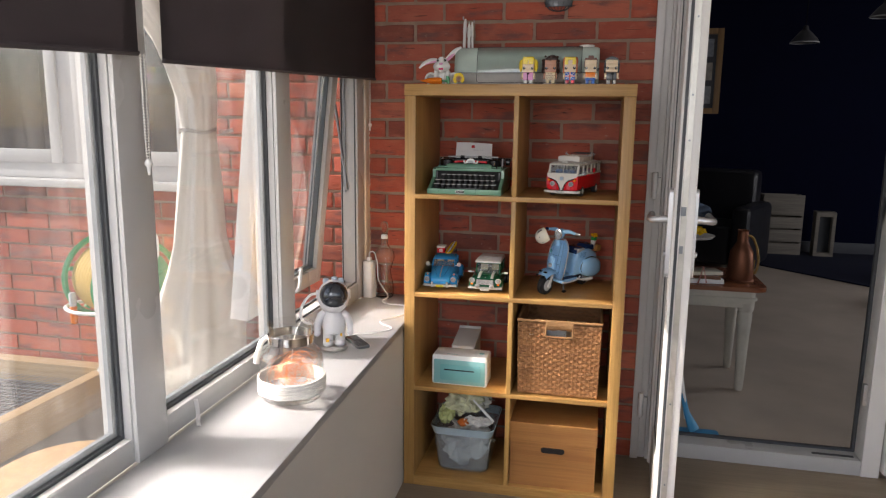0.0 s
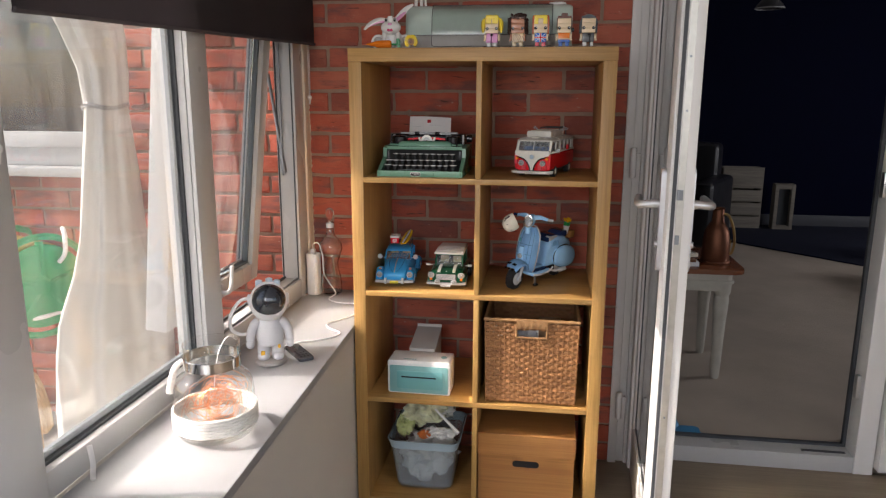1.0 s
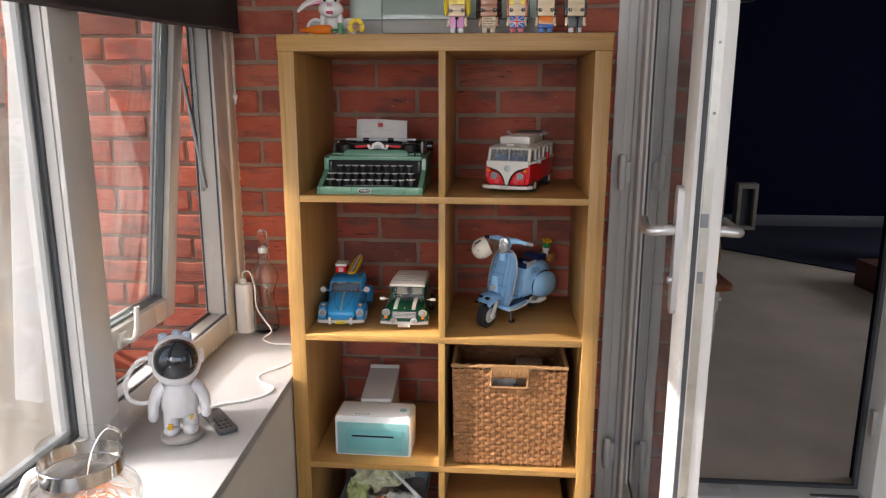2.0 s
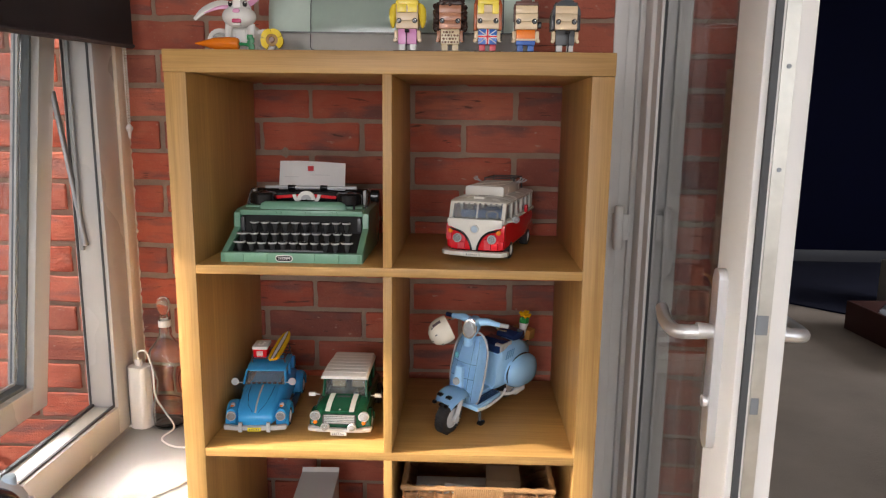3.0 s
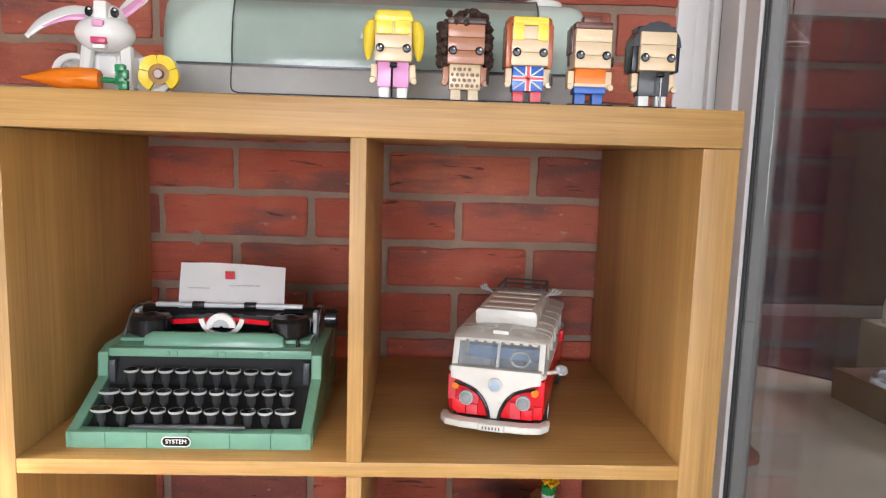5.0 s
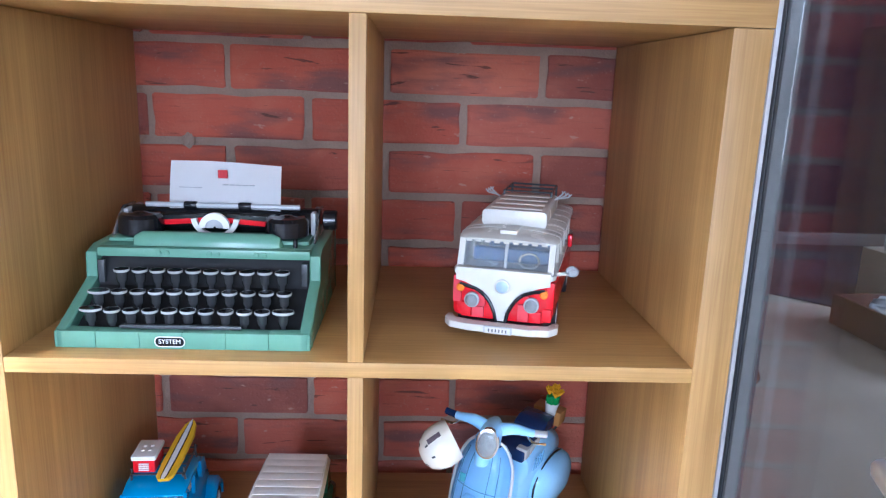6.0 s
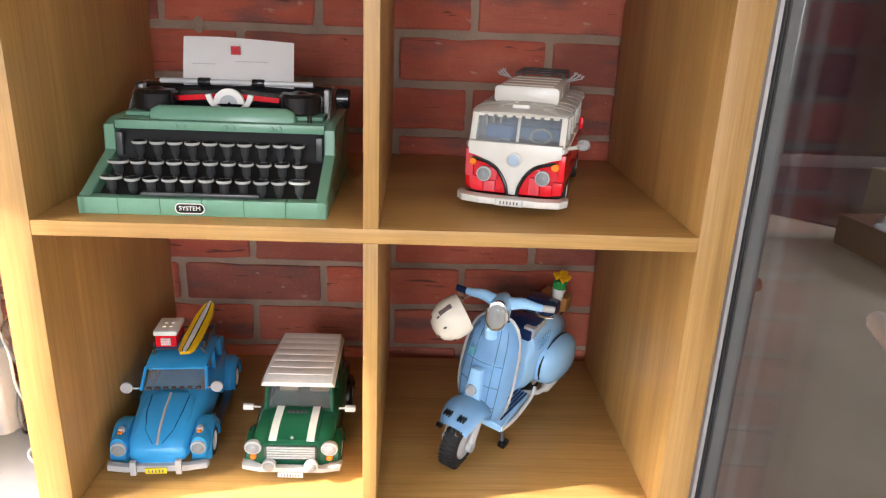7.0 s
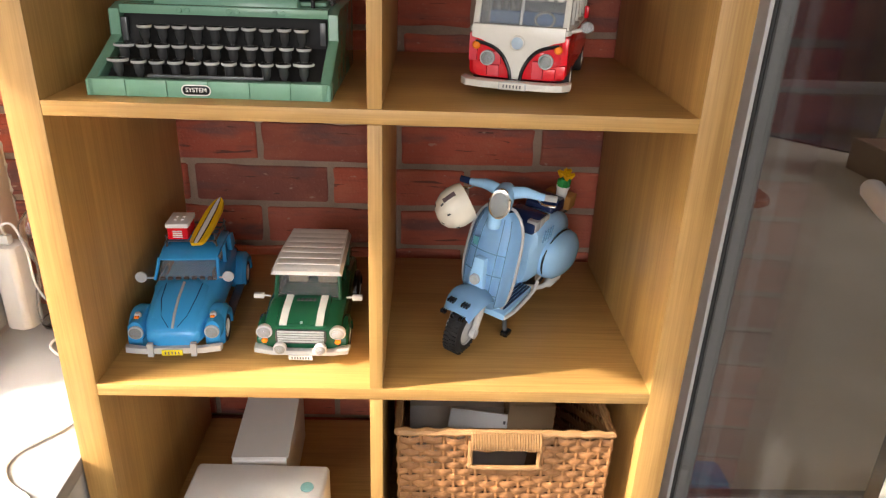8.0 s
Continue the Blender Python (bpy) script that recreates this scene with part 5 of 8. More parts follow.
# ---- scooter ----
def scooter():
    v = thing("toy_scooter", (0.493, 0.094, LEVEL[2]), "pale blue brick-built toy scooter with a white helmet on its bars", "toy scooter", -35.4)
    v.matrix_basis = pose(0.487, 0.094, LEVEL[2], 0, 6.5, -33.0) @ Matrix.Diagonal((0.93, 1, 1, 1))
    # front at y = 0, rear wheel at y = 0.255, leaning a little on its stand
    fw = part("front_wheel", lathe(bmesh.new(), [(0.020, -0.011), (0.0265, -0.0125), (0.032, -0.010), (0.0345, -0.004), (0.0345, 0.004), (0.032, 0.010), (0.0265, 0.0125), (0.020, 0.011)], (0, 0.004, 0.0345), 36, axis="x", caps=False), p_rubber, v)
    bm = bmesh.new()
    for i in range(36):
        a = 2 * math.pi * i / 36
        for s in (-1, 1):
            st = len(bm.verts)
            box(bm, s * 0.001, s * 0.010, -0.0016, 0.0016, 0.0335, 0.0353)
            turned(bm, pose(0, 0.004, 0.0345, math.degrees(a) + s * 2.5, 0, 0), st)
    part("tread", bm, p_rubber, fw)
    part("rim", lathe(bmesh.new(), [(0.002, -0.012), (0.010, -0.0135), (0.018, -0.010), (0.0205, -0.0115), (0.0205, 0.0115), (0.018, 0.010), (0.010, 0.0135), (0.002, 0.012)], (0, 0.004, 0.0345), 28, axis="x"), p_grey, fw)
    rw = part("rear_wheel", lathe(bmesh.new(), [(0.020, -0.010), (0.030, -0.011), (0.0345, -0.004), (0.0345, 0.004), (0.030, 0.011), (0.020, 0.010)], (0, 0.235, 0.0345), 32, axis="x", caps=False), p_rubber, v)
    part("rim", lathe(bmesh.new(), [(0.002, -0.010), (0.018, -0.008), (0.0205, -0.010), (0.0205, 0.010), (0.018, 0.008), (0.002, 0.010)], (0, 0.235, 0.0345), 24, axis="x"), p_white, rw)
    bm = bmesh.new()
    for s in (-1, 1):
        tube(bm, [(s * 0.019, 0.004, 0.0345), (s * 0.020, 0.014, 0.075)], [0.005, 0.0055], 10)
        lathe(bm, [(0.0075, -0.004), (0.0075, 0.004)], (s * 0.019, 0.004, 0.0345), 14, axis="x")
    part("fork", bm, p_grey, v)
    # front mudguard: a broad bent shield
    bm = bmesh.new()
    lo = []
    for i in range(11):
        a = radians(38 + 112 * i / 10)
        yy, zz = 0.012 - 0.050 * math.cos(a), 0.046 + 0.048 * math.sin(a)
        w = 0.022 + 0.008 * math.sin(math.pi * i / 10)
        lo.append([(w * math.sin(b), yy + 0.010 * (1 - math.cos(b)) * math.cos(a) , zz - 0.016 * (1 - math.cos(b))) for b in [radians(-80 + 16 * k) for k in range(11)]])
    rings(bm, lo, 0, False, False)
    bmesh.ops.solidify(bm, geom=bm.faces[:], thickness=0.002)
    part("front_mudguard", bm, p_lblue, v)
    bm = bmesh.new()
    for s in (-1, 1):
        for k in range(3):
            box(bm, s * (0.012 + 0.003 * k) - 0.0006, s * (0.012 + 0.003 * k) + 0.0006, -0.0345, -0.028, 0.0705, 0.0755)
            box(bm, s * (0.007 + 0.004 * k) - 0.001, s * (0.007 + 0.004 * k) + 0.001, -0.024, -0.014, 0.084, 0.088)
    box(bm, -0.0016, 0.0016, -0.0345, -0.028, 0.0705, 0.075)
    part("vent_marks", bm, p_black, v)
    # leg shield: wide panel bowed forwards, curling at the edges
    bm = bmesh.new()
    lo = []
    shield = ((0.052, 0.028, 0.050, 0.006), (0.060, 0.035, 0.046, 0.009), (0.08, 0.039, 0.043, 0.011), (0.11, 0.041, 0.044, 0.012), (0.14, 0.040, 0.048, 0.012), (0.168, 0.037, 0.054, 0.011), (0.186, 0.031, 0.059, 0.009), (0.194, 0.020, 0.062, 0.007))
    for z, hw, y, bow in shield:
        row = []
        for k in range(15):
            u = -1 + 2 * k / 14
            row.append((hw * u, y - bow * (1 - abs(u) ** 2.2) + (0.010 * max(0, abs(u) - 0.75) / 0.25), z))
        lo.append(row)
    rings(bm, lo, 0, False, False)
    bmesh.ops.solidify(bm, geom=bm.faces[:], thickness=0.005)
    sh = part("leg_shield", bm, p_lblue, v)
    edge = [(-0.028, 0.062, 0.050), (-0.040, 0.056, 0.08), (-0.043, 0.057, 0.12), (-0.039, 0.063, 0.168), (-0.022, 0.066, 0.194), (0, 0.064, 0.198), (0.022, 0.066, 0.194), (0.039, 0.063, 0.168), (0.043, 0.057, 0.12), (0.040, 0.056, 0.08), (0.028, 0.062, 0.050)]
    part("edge_trim", tube(bmesh.new(), smooth_line(edge), 0.0022, 8), p_grey, sh)
    for u0 in (-0.72, -0.40, 0.42, 0.72):
        pts = [(hw * u0, y - bow * (1 - abs(u0) ** 2.2) - 0.0002, z) for z, hw, y, bow in shield[1:-1]]
        part("seam", tube(bmesh.new(), pts, 0.0006, 5), p_seam, sh)
    for z, hw, y, bow in (shield[2], shield[3], shield[4]):
        part("seam", tube(bmesh.new(), [(hw * u, y - bow * (1 - abs(u) ** 2.2) - 0.0002, z) for u in [-0.72 + 0.09 * k for k in range(17)]], 0.0006, 5), p_seam, sh)
    part("column_cover", prism(bmesh.new(), [(-0.015, 0.088), (0.011, 0.088), (0.006, 0.134), (-0.010, 0.134)], 0.0235, 0.036, "y", 0, 0.003), p_lblue, sh)
    part("horn", lathe(bmesh.new(), [(0.0078, 0.008), (0.0078, 0.0), (0.006, -0.002), (0.002, -0.001)], (-0.003, 0.0200, 0.103), 18, axis="y"), p_grey, sh)
    part("emblem", one_box(-0.0215, -0.0135, 0.0335, 0.0345, 0.146, 0.158, bev=0.0008), plastic("teal_emblem", (0.10, 0.35, 0.42)), sh)
    # floor and tunnel
    bm = bmesh.new()
    prism(bm, [(-0.040, 0.05), (0.040, 0.05), (0.034, 0.150), (-0.034, 0.150)], 0.040, 0.050, "z", 0, 0.002)
    box(bm, -0.012, 0.012, 0.05, 0.16, 0.05, 0.058, 0.003)
    part("footboard", bm, p_lblue, v)
    bm = bmesh.new()
    for s in (-1, 1):
        tube(bm, smooth_line([(s * 0.040, 0.052, 0.044), (s * 0.041, 0.09, 0.040), (s * 0.037, 0.15, 0.041), (s * 0.034, 0.17, 0.050)]), 0.0030, 8)
    part("floor_trim", bm, p_white, v)
    bm = bmesh.new()
    for k in range(4):
        for s in (-1, 1):
            box(bm, s * (0.015 + 0.005 * k), s * (0.018 + 0.005 * k), 0.062, 0.145, 0.0495, 0.0525, 0.0008)
    part("floor_strip", bm, p_navy, v)
    # rear body and side cowls
    bm = bmesh.new()
    hull(bm, [(0.140, 0.022, 0.050, 0.118), (0.150, 0.030, 0.048, 0.142), (0.18, 0.034, 0.048, 0.150), (0.23, 0.034, 0.052, 0.146), (0.27, 0.028, 0.058, 0.128), (0.292, 0.016, 0.066, 0.100)], 0.6)
    part("rear_body", bm, p_lblue, v)
    for s in (-1, 1):
        bm = bmesh.new()
        lo = []
        for x, f in ((0.024, 0.96), (0.036, 1.0), (0.048, 0.93), (0.056, 0.75), (0.0605, 0.45), (0.062, 0.12)):
            lo.append([(s * x, 0.222 + 0.060 * f * math.copysign(abs(math.cos(a)) ** 0.85, math.cos(a)), 0.080 + (0.038 * f) * math.copysign(abs(math.sin(a)) ** 0.85, math.sin(a)) + 0.006 * math.cos(a) * -1) for a in [2 * math.pi * k / 24 for k in range(24)]])
        rings(bm, lo)
        cw = part("side_cowl", bm, p_lblue, v)
        ol = [(s * 0.0375, 0.222 + 0.060 * math.cos(a), 0.080 + 0.0385 * math.sin(a) - 0.006 * math.cos(a)) for a in [2 * math.pi * k / 24 for k in range(25)]]
        part("cowl_gap", tube(bmesh.new(), ol, 0.0017, 6), p_black, cw)
        bm = bmesh.new()
        for k in range(4):
            prism(bm, [(0.152 + 0.009 * k, 0.122), (0.155 + 0.009 * k, 0.122), (0.159 + 0.009 * k, 0.140), (0.156 + 0.009 * k, 0.140)], s * 0.0335, s * 0.0352, "x", 0, 0.0004)
        part("louvre", bm, plastic("deeper_blue", (0.16, 0.38, 0.66)), v)
    # seats and rear carrier
    before = set(v.children)
    bm = bmesh.new()
    prism(bm, [(0.148, 0.146), (0.152, 0.162), (0.17, 0.168), (0.195, 0.168), (0.205, 0.152)], -0.027, 0.027, "x", 0, 0.004)
    part("seat", bm, p_navy, v)
    for k in range(3):
        part("seat_tile", one_box(0.012 - 0.0 * k, 0.029, 0.153 + 0.0155 * k, 0.167 + 0.0155 * k, 0.150, 0.1655, bev=0.001), p_grey, v)
    bm = prism(bmesh.new(), [(0.210, 0.150), (0.214, 0.168), (0.232, 0.173), (0.262, 0.172), (0.268, 0.150)], -0.024, 0.024, "x", 0, 0.005)
    part("pillion_seat", bm, p_navy, v)
    part("rear_crate", one_box(-0.024, 0.024, 0.288, 0.314, 0.140, 0.163, bev=0.002), plastic("caramel_plastic", (0.42, 0.20, 0.06)), v)
    bm = bmesh.new()
    for x in (-0.02, 0.02):
        tube(bm, [(x, 0.25, 0.138), (x, 0.316, 0.1395)], 0.002, 6)
    part("rear_carrier", bm, p_dark, v)
    pot = part("flower_pot", lathe(bmesh.new(), [(0.0065, 0.152), (0.010, 0.176), (0.0115, 0.182), (0.010, 0.183), (0.009, 0.176)], (0.010, 0.277, 0), 16), p_white, v, "white cone pot with yellow flowers")
    bm = bmesh.new()
    for k in range(9):
        a = k * 2.4
        box(bm, 0.010 + 0.007 * math.cos(a) - 0.0035, 0.010 + 0.007 * math.cos(a) + 0.0035, 0.277 + 0.007 * math.sin(a) - 0.0035, 0.277 + 0.007 * math.sin(a) + 0.0035, 0.182, 0.190 + 0.003 * (k % 3), 0.0012)
    part("leaf", bm, plastic("leaf_green_plastic", (0.03, 0.28, 0.07)), pot)
    for k in range(5):
        a = k * 1.257 + 0.4
        bm = bmesh.new()
        c = Vector((0.010 + 0.009 * math.cos(a), 0.277 + 0.009 * math.sin(a), 0.1985 + 0.003 * (k % 2)))
        lathe(bm, [(0.0015, -0.004), (0.0045, 0.0), (0.006, 0.0045), (0.004, 0.003), (0.0008, 0.002)], c, 10)
        for q in range(5):
            b = q * 1.257
            tube(bm, [c + Vector((0.003 * math.cos(b), 0.003 * math.sin(b), 0.001)), c + Vector((0.0065 * math.cos(b), 0.0065 * math.sin(b), 0.006))], [0.002, 0.001], 6)
        part("flower", bm, plastic("bloom_yellow", (0.80, 0.42, 0.01)) if k == 0 else bpy.data.materials["bloom_yellow"], pot)
    for piece in set(v.children) - before:
        piece.location = (-0.006, -0.008, -0.013)
    # head: lamp, bars, grips, levers
    head = thing("handlebar", (0, 0, 0), "", "")
    head.parent = v
    head.matrix_basis = pose(0.010, 0.040, 0.219, 0, 0, 16) @ Matrix.Diagonal((0.74, 1, 1, 1))
    bm = bmesh.new()
    hull(bm, [(-0.020, 0.018, -0.020, 0.016), (-0.006, 0.020, -0.020, 0.019), (0.012, 0.018, -0.016, 0.018), (0.024, 0.010, -0.008, 0.014)], 0.8)
    part("headset", bm, p_lblue, head)
    lamp(head, 0, -0.023, 0.001, 0.0185, p_chrome, depth=0.008)
    for s in (-1, 1):
        b = part("bar", tube(bmesh.new(), smooth_line([(s * 0.012, 0.004, 0.008), (s * 0.035, 0.008, 0.011), (s * 0.058, 0.014, 0.008), (s * 0.070, 0.018, 0.006)]), [0.0085, 0.0085, 0.0083, 0.008, 0.0078, 0.0076, 0.0072, 0.007, 0.0066, 0.006, 0.006, 0.0056, 0.0054, 0.005, 0.005, 0.005, 0.005, 0.005, 0.005], 12), p_lblue, head)
        part("grip", tube(bmesh.new(), [(s * 0.068, 0.018, 0.006), (s * 0.092, 0.026, 0.004)], 0.0045, 10), p_grey if s > 0 else p_navy, b)
        part("lever", tube(bmesh.new(), smooth_line([(s * 0.060, 0.012, 0.004), (s * 0.072, 0.004, 0.002), (s * 0.094, 0.010, 0.0)]), 0.0015, 6), p_chrome, b)
    bm = tube(bmesh.new(), [(0, 0.040, 0.214), (0, 0.046, 0.175)], 0.010, 12)
    part("steering_column", bm, p_lblue, v)
    # helmet hung on the bar
    hm = part("helmet", lathe(bmesh.new(), [(0.001, 0.0275), (0.010, 0.0262), (0.019, 0.0205), (0.0255, 0.010), (0.0275, 0.0), (0.0272, -0.010), (0.0255, -0.018), (0.024, -0.018), (0.0245, -0.008), (0.022, 0.008), (0.010, 0.02), (0.001, 0.0225)], (0, 0, 0), 28), p_cream, v, "cream toy helmet with small slots")
    hm.matrix_basis = Matrix.Translation((-0.037, -0.002, 0.205)) @ Vector((-0.55, -0.65, -0.5)).to_track_quat("Z", "Y").to_matrix().to_4x4()
    inner = part("helmet_lining", lathe(bmesh.new(), [(0.001, -0.010), (0.024, -0.0105), (0.0245, -0.012), (0.001, -0.013)], (0, 0, 0), 20), p_dark, hm)
    bm = bmesh.new()
    for k, (az, el, lw) in enumerate(((-70, 18, 1), (-40, 20, 1), (20, 30, 1), (60, 35, 1), (150, 25, 1), (200, 40, 1), (100, 55, 1), (-20, 62, 1))):
        d = Vector((math.cos(radians(az)) * math.cos(radians(el)), math.sin(radians(az)) * math.cos(radians(el)), math.sin(radians(el))))
        st = len(bm.verts)
        box(bm, -0.0011 * lw, 0.0011 * lw, -0.0022, 0.0022, -0.0006, 0.0006)
        turned(bm, Matrix.Translation(d * 0.0272) @ d.to_track_quat("Z", "Y").to_matrix().to_4x4(), st)
    vz = Vector((-0.05, -0.62, 0.62)).normalized()
    visor = part("helmet_visor", box(bmesh.new(), -0.009, 0.009, -0.0032, 0.0032, -0.0008, 0.0012, 0.0006), plastic("mauve_plastic", (0.12, 0.09, 0.10)), v)
    visor.matrix_basis = Matrix.Translation(Vector((-0.037, -0.002, 0.205)) + vz * 0.0262) @ vz.to_track_quat("Z", "Y").to_matrix().to_4x4() @ pose(0, 0, 0, 0, 0, 60)
    part("slot", bm, p_dark, hm)
    # stand
    bm = tube(bmesh.new(), [(0.026, 0.078, 0.046), (0.036, 0.074, 0.008)], 0.0035, 8)
    part("stand", bm, p_dark, v)
    bm = bmesh.new()
    box(bm, 0.032, 0.044, 0.066, 0.082, 0.0045, 0.012, 0.002)
    part("stand_foot", bm, p_black, v)
    part("exhaust", tube(bmesh.new(), smooth_line([(0.02, 0.16, 0.04), (0.036, 0.19, 0.034), (0.038, 0.24, 0.034)]), [0.004] * 8 + [0.008] * 5, 10), p_white, v)


scooter()
# ---- label printer and its paper box ----
teal = plastic("pale_teal_plastic", (0.19, 0.40, 0.40), 0.4)
white_mat = plastic("matt_white_plastic", (0.74, 0.74, 0.73), 0.45)
pr = thing("label_printer", (0.197, 0.042, LEVEL[1]), "white and teal label printer with a slot in its front", "printer", -1.0)
bm = prism(bmesh.new(), round_rect(0.204, 0.112, 0.008, 3, 0, 0.056), 0.0, 0.092, "y", 0, 0.003)
part("case", bm, white_mat, pr)
part("front_panel", prism(bmesh.new(), round_rect(0.190, 0.090, 0.004, 3, 0, 0.050), -0.003, 0.0, "y", 0, 0.001), teal, pr)
bm = bmesh.new()
for a in (prism(bm, round_rect(0.150, 0.060, 0.006, 3, 0.004, 0.048), -0.0045, -0.0031, "y", 0, 0.0006),):
    pass
part("door_panel", bm, plastic("teal_inner", (0.14, 0.38, 0.39), 0.45), pr)
part("slot", one_box(-0.056, 0.056, -0.0056, -0.004, 0.056, 0.0605), p_black, pr)
part("button", lathe(bmesh.new(), [(0.010, 0.112), (0.0095, 0.1138), (0.001, 0.114)], (0.075, 0.045, 0), 20), teal, pr)
bm = bmesh.new()
for i in range(5):
    box(bm, -0.050 + i * 0.0085, -0.0445 + i * 0.0085, 0.012, 0.018, 0.1118, 0.1126)
part("printed_word", bm, teal, pr)
box_card = mat("white_box_card", (0.62, 0.61, 0.59), 0.75, var=0.06, bump=0.05)
bx = thing("paper_box", (0.190, 0.142, LEVEL[1]), "plain white cardboard paper box behind the label printer", "box", 2.0)
bm = prism(bmesh.new(), [(0.0, 0.0), (0.0, 0.112), (0.004, 0.115), (0.196, 0.130), (0.2, 0.128), (0.2, 0.0)], -0.042, 0.042, "x", 0, 0.001)
part("carton", bm, box_card, bx)
part("flap", prism(bmesh.new(), [(0.002, 0.1160), (0.190, 0.1310), (0.196, 0.1400), (0.195, 0.1412), (0.189, 0.1322), (0.002, 0.1172)], -0.043, 0.0445, "x"), box_card, bx)

# ---- woven basket ----
cane_a = mat("cane", (0.235, 0.105, 0.038), 0.55, var=0.45, scale=40, bump=0.35, fine=260, stretch=(0.4, 0.4, 2.5), rand=0.35)
cane_b = mat("cane_pale", (0.31, 0.165, 0.068), 0.55, var=0.35, scale=40, bump=0.35, fine=260)
bk = thing("storage_basket", (0.5525, 0.018, LEVEL[1]), "brown woven cane basket with a cut-out handle, holding papers", "basket")
BW, BH, BD, NS, NR = 0.284, 0.276, 0.34, 19, 25
rk = random.Random(8)


def strand(bm, side, row, u0=0.0, u1=1.0):
    """One flat cane, in and out of the stakes, along a side of the basket."""
    z = 0.012 + (BH - 0.030) * row / (NR - 1)
    hw = BW / 2 - 0.006 * (1 - z / BH)
    h = 0.0058
    loops = []
    n = NS * 4
    for i in range(int(round(u0 * n)), int(round(u1 * n)) + 1):
        u = i / n
        ph = math.pi * (u * NS + (0.5 if row % 2 else 1.5))
        off = 0.0018 * math.sin(ph)
        jz = 0.0012 * math.sin(u * 21 + row * 2.3)
        if side == "front":
            c, nrm = Vector((-hw + 2 * hw * u, 0, z + jz)), Vector((0, -1, 0))
        elif side == "back":
            c, nrm = Vector((-hw + 2 * hw * u, BD, z + jz)), Vector((0, 1, 0))
        elif side == "west":
            c, nrm = Vector((-hw, BD * u, z + jz)), Vector((-1, 0, 0))
        else:
            c, nrm = Vector((hw, BD * u, z + jz)), Vector((1, 0, 0))
        c = c + nrm * off
        up = Vector((0, 0, 1))
        loops.append([c + up * h + nrm * 0.0004, c + up * h * 0.5 + nrm * 0.0020, c - up * h * 0.5 + nrm * 0.0020, c - up * h + nrm * 0.0004, c - nrm * 0.0008])
    rings(bm, loops)


for row in range(NR):
    bm = bmesh.new()
    if row in (20, 21, 22):
        strand(bm, "front", row, 0.0, 0.345)
        part("strand", bm, cane_a, bk)
        bm = bmesh.new()
        strand(bm, "front", row, 0.655, 1.0)
    else:
        strand(bm, "front", row)
    part("strand", bm, cane_a, bk)
bm = bmesh.new()
for row in range(NR):
    for side in ("back", "west", "east"):
        strand(bm, side, row)
tagged(part("weave", bm, cane_a, bk), kind="stuff")
for i in range(NS + 1):
    u = i / NS
    x = -BW / 2 + BW * u
    top = BH * 0.77 if 0.34 < u < 0.66 else BH - 0.01
    part("stake", tube(bmesh.new(), [(x * 0.96, 0.0, 0.004), (x, 0.0, top)], 0.0024, 6), cane_a, bk)
# dark sheet behind the front weave paints the shade seen through its gaps
part("lining", one_box(-BW / 2 + 0.008, BW / 2 - 0.008, 0.0055, 0.0065, 0.004, BH * 0.77), mat("weave_gap_shade", (0.07, 0.03, 0.012), 0.7), bk)
bm = bmesh.new()
rim = []
for (xa, ya), (xb, yb) in (((-BW / 2, 0), (BW / 2, 0)), ((BW / 2, 0), (BW / 2, BD)), ((BW / 2, BD), (-BW / 2, BD)), ((-BW / 2, BD), (-BW / 2, 0))):
    for k in range(30):
        t = k / 30
        rim.append((xa + (xb - xa) * t, ya + (yb - ya) * t, BH - 0.004 + 0.001 * math.sin(k * 2.1)))
tube(bm, rim + [rim[0]], [0.0056 + 0.0009 * math.sin(k * 1.9) for k in range(len(rim) + 1)], 8)
part("rim", bm, cane_b, bk)
hd = part("handle", tube(bmesh.new(), smooth_line([(-0.046, -0.003, 0.262), (-0.046, -0.005, 0.228), (-0.040, -0.006, 0.220), (0.040, -0.006, 0.220), (0.046, -0.005, 0.228), (0.046, -0.003, 0.262)]), 0.0034, 8), cane_b, bk, "pale wrapped cane round the hand hole")
bm = bmesh.new()
for k in range(26):
    x = -0.045 + 0.090 * k / 25
    tube(bm, [(x, -0.0052, 0.276), (x + 0.001, -0.0088, 0.262), (x + 0.0015, -0.0080, 0.251), (x + 0.001, 0.004, 0.249), (x, 0.006, 0.274)], 0.0020, 6)
tagged(part("wrapping", bm, cane_b, hd), kind="stuff")
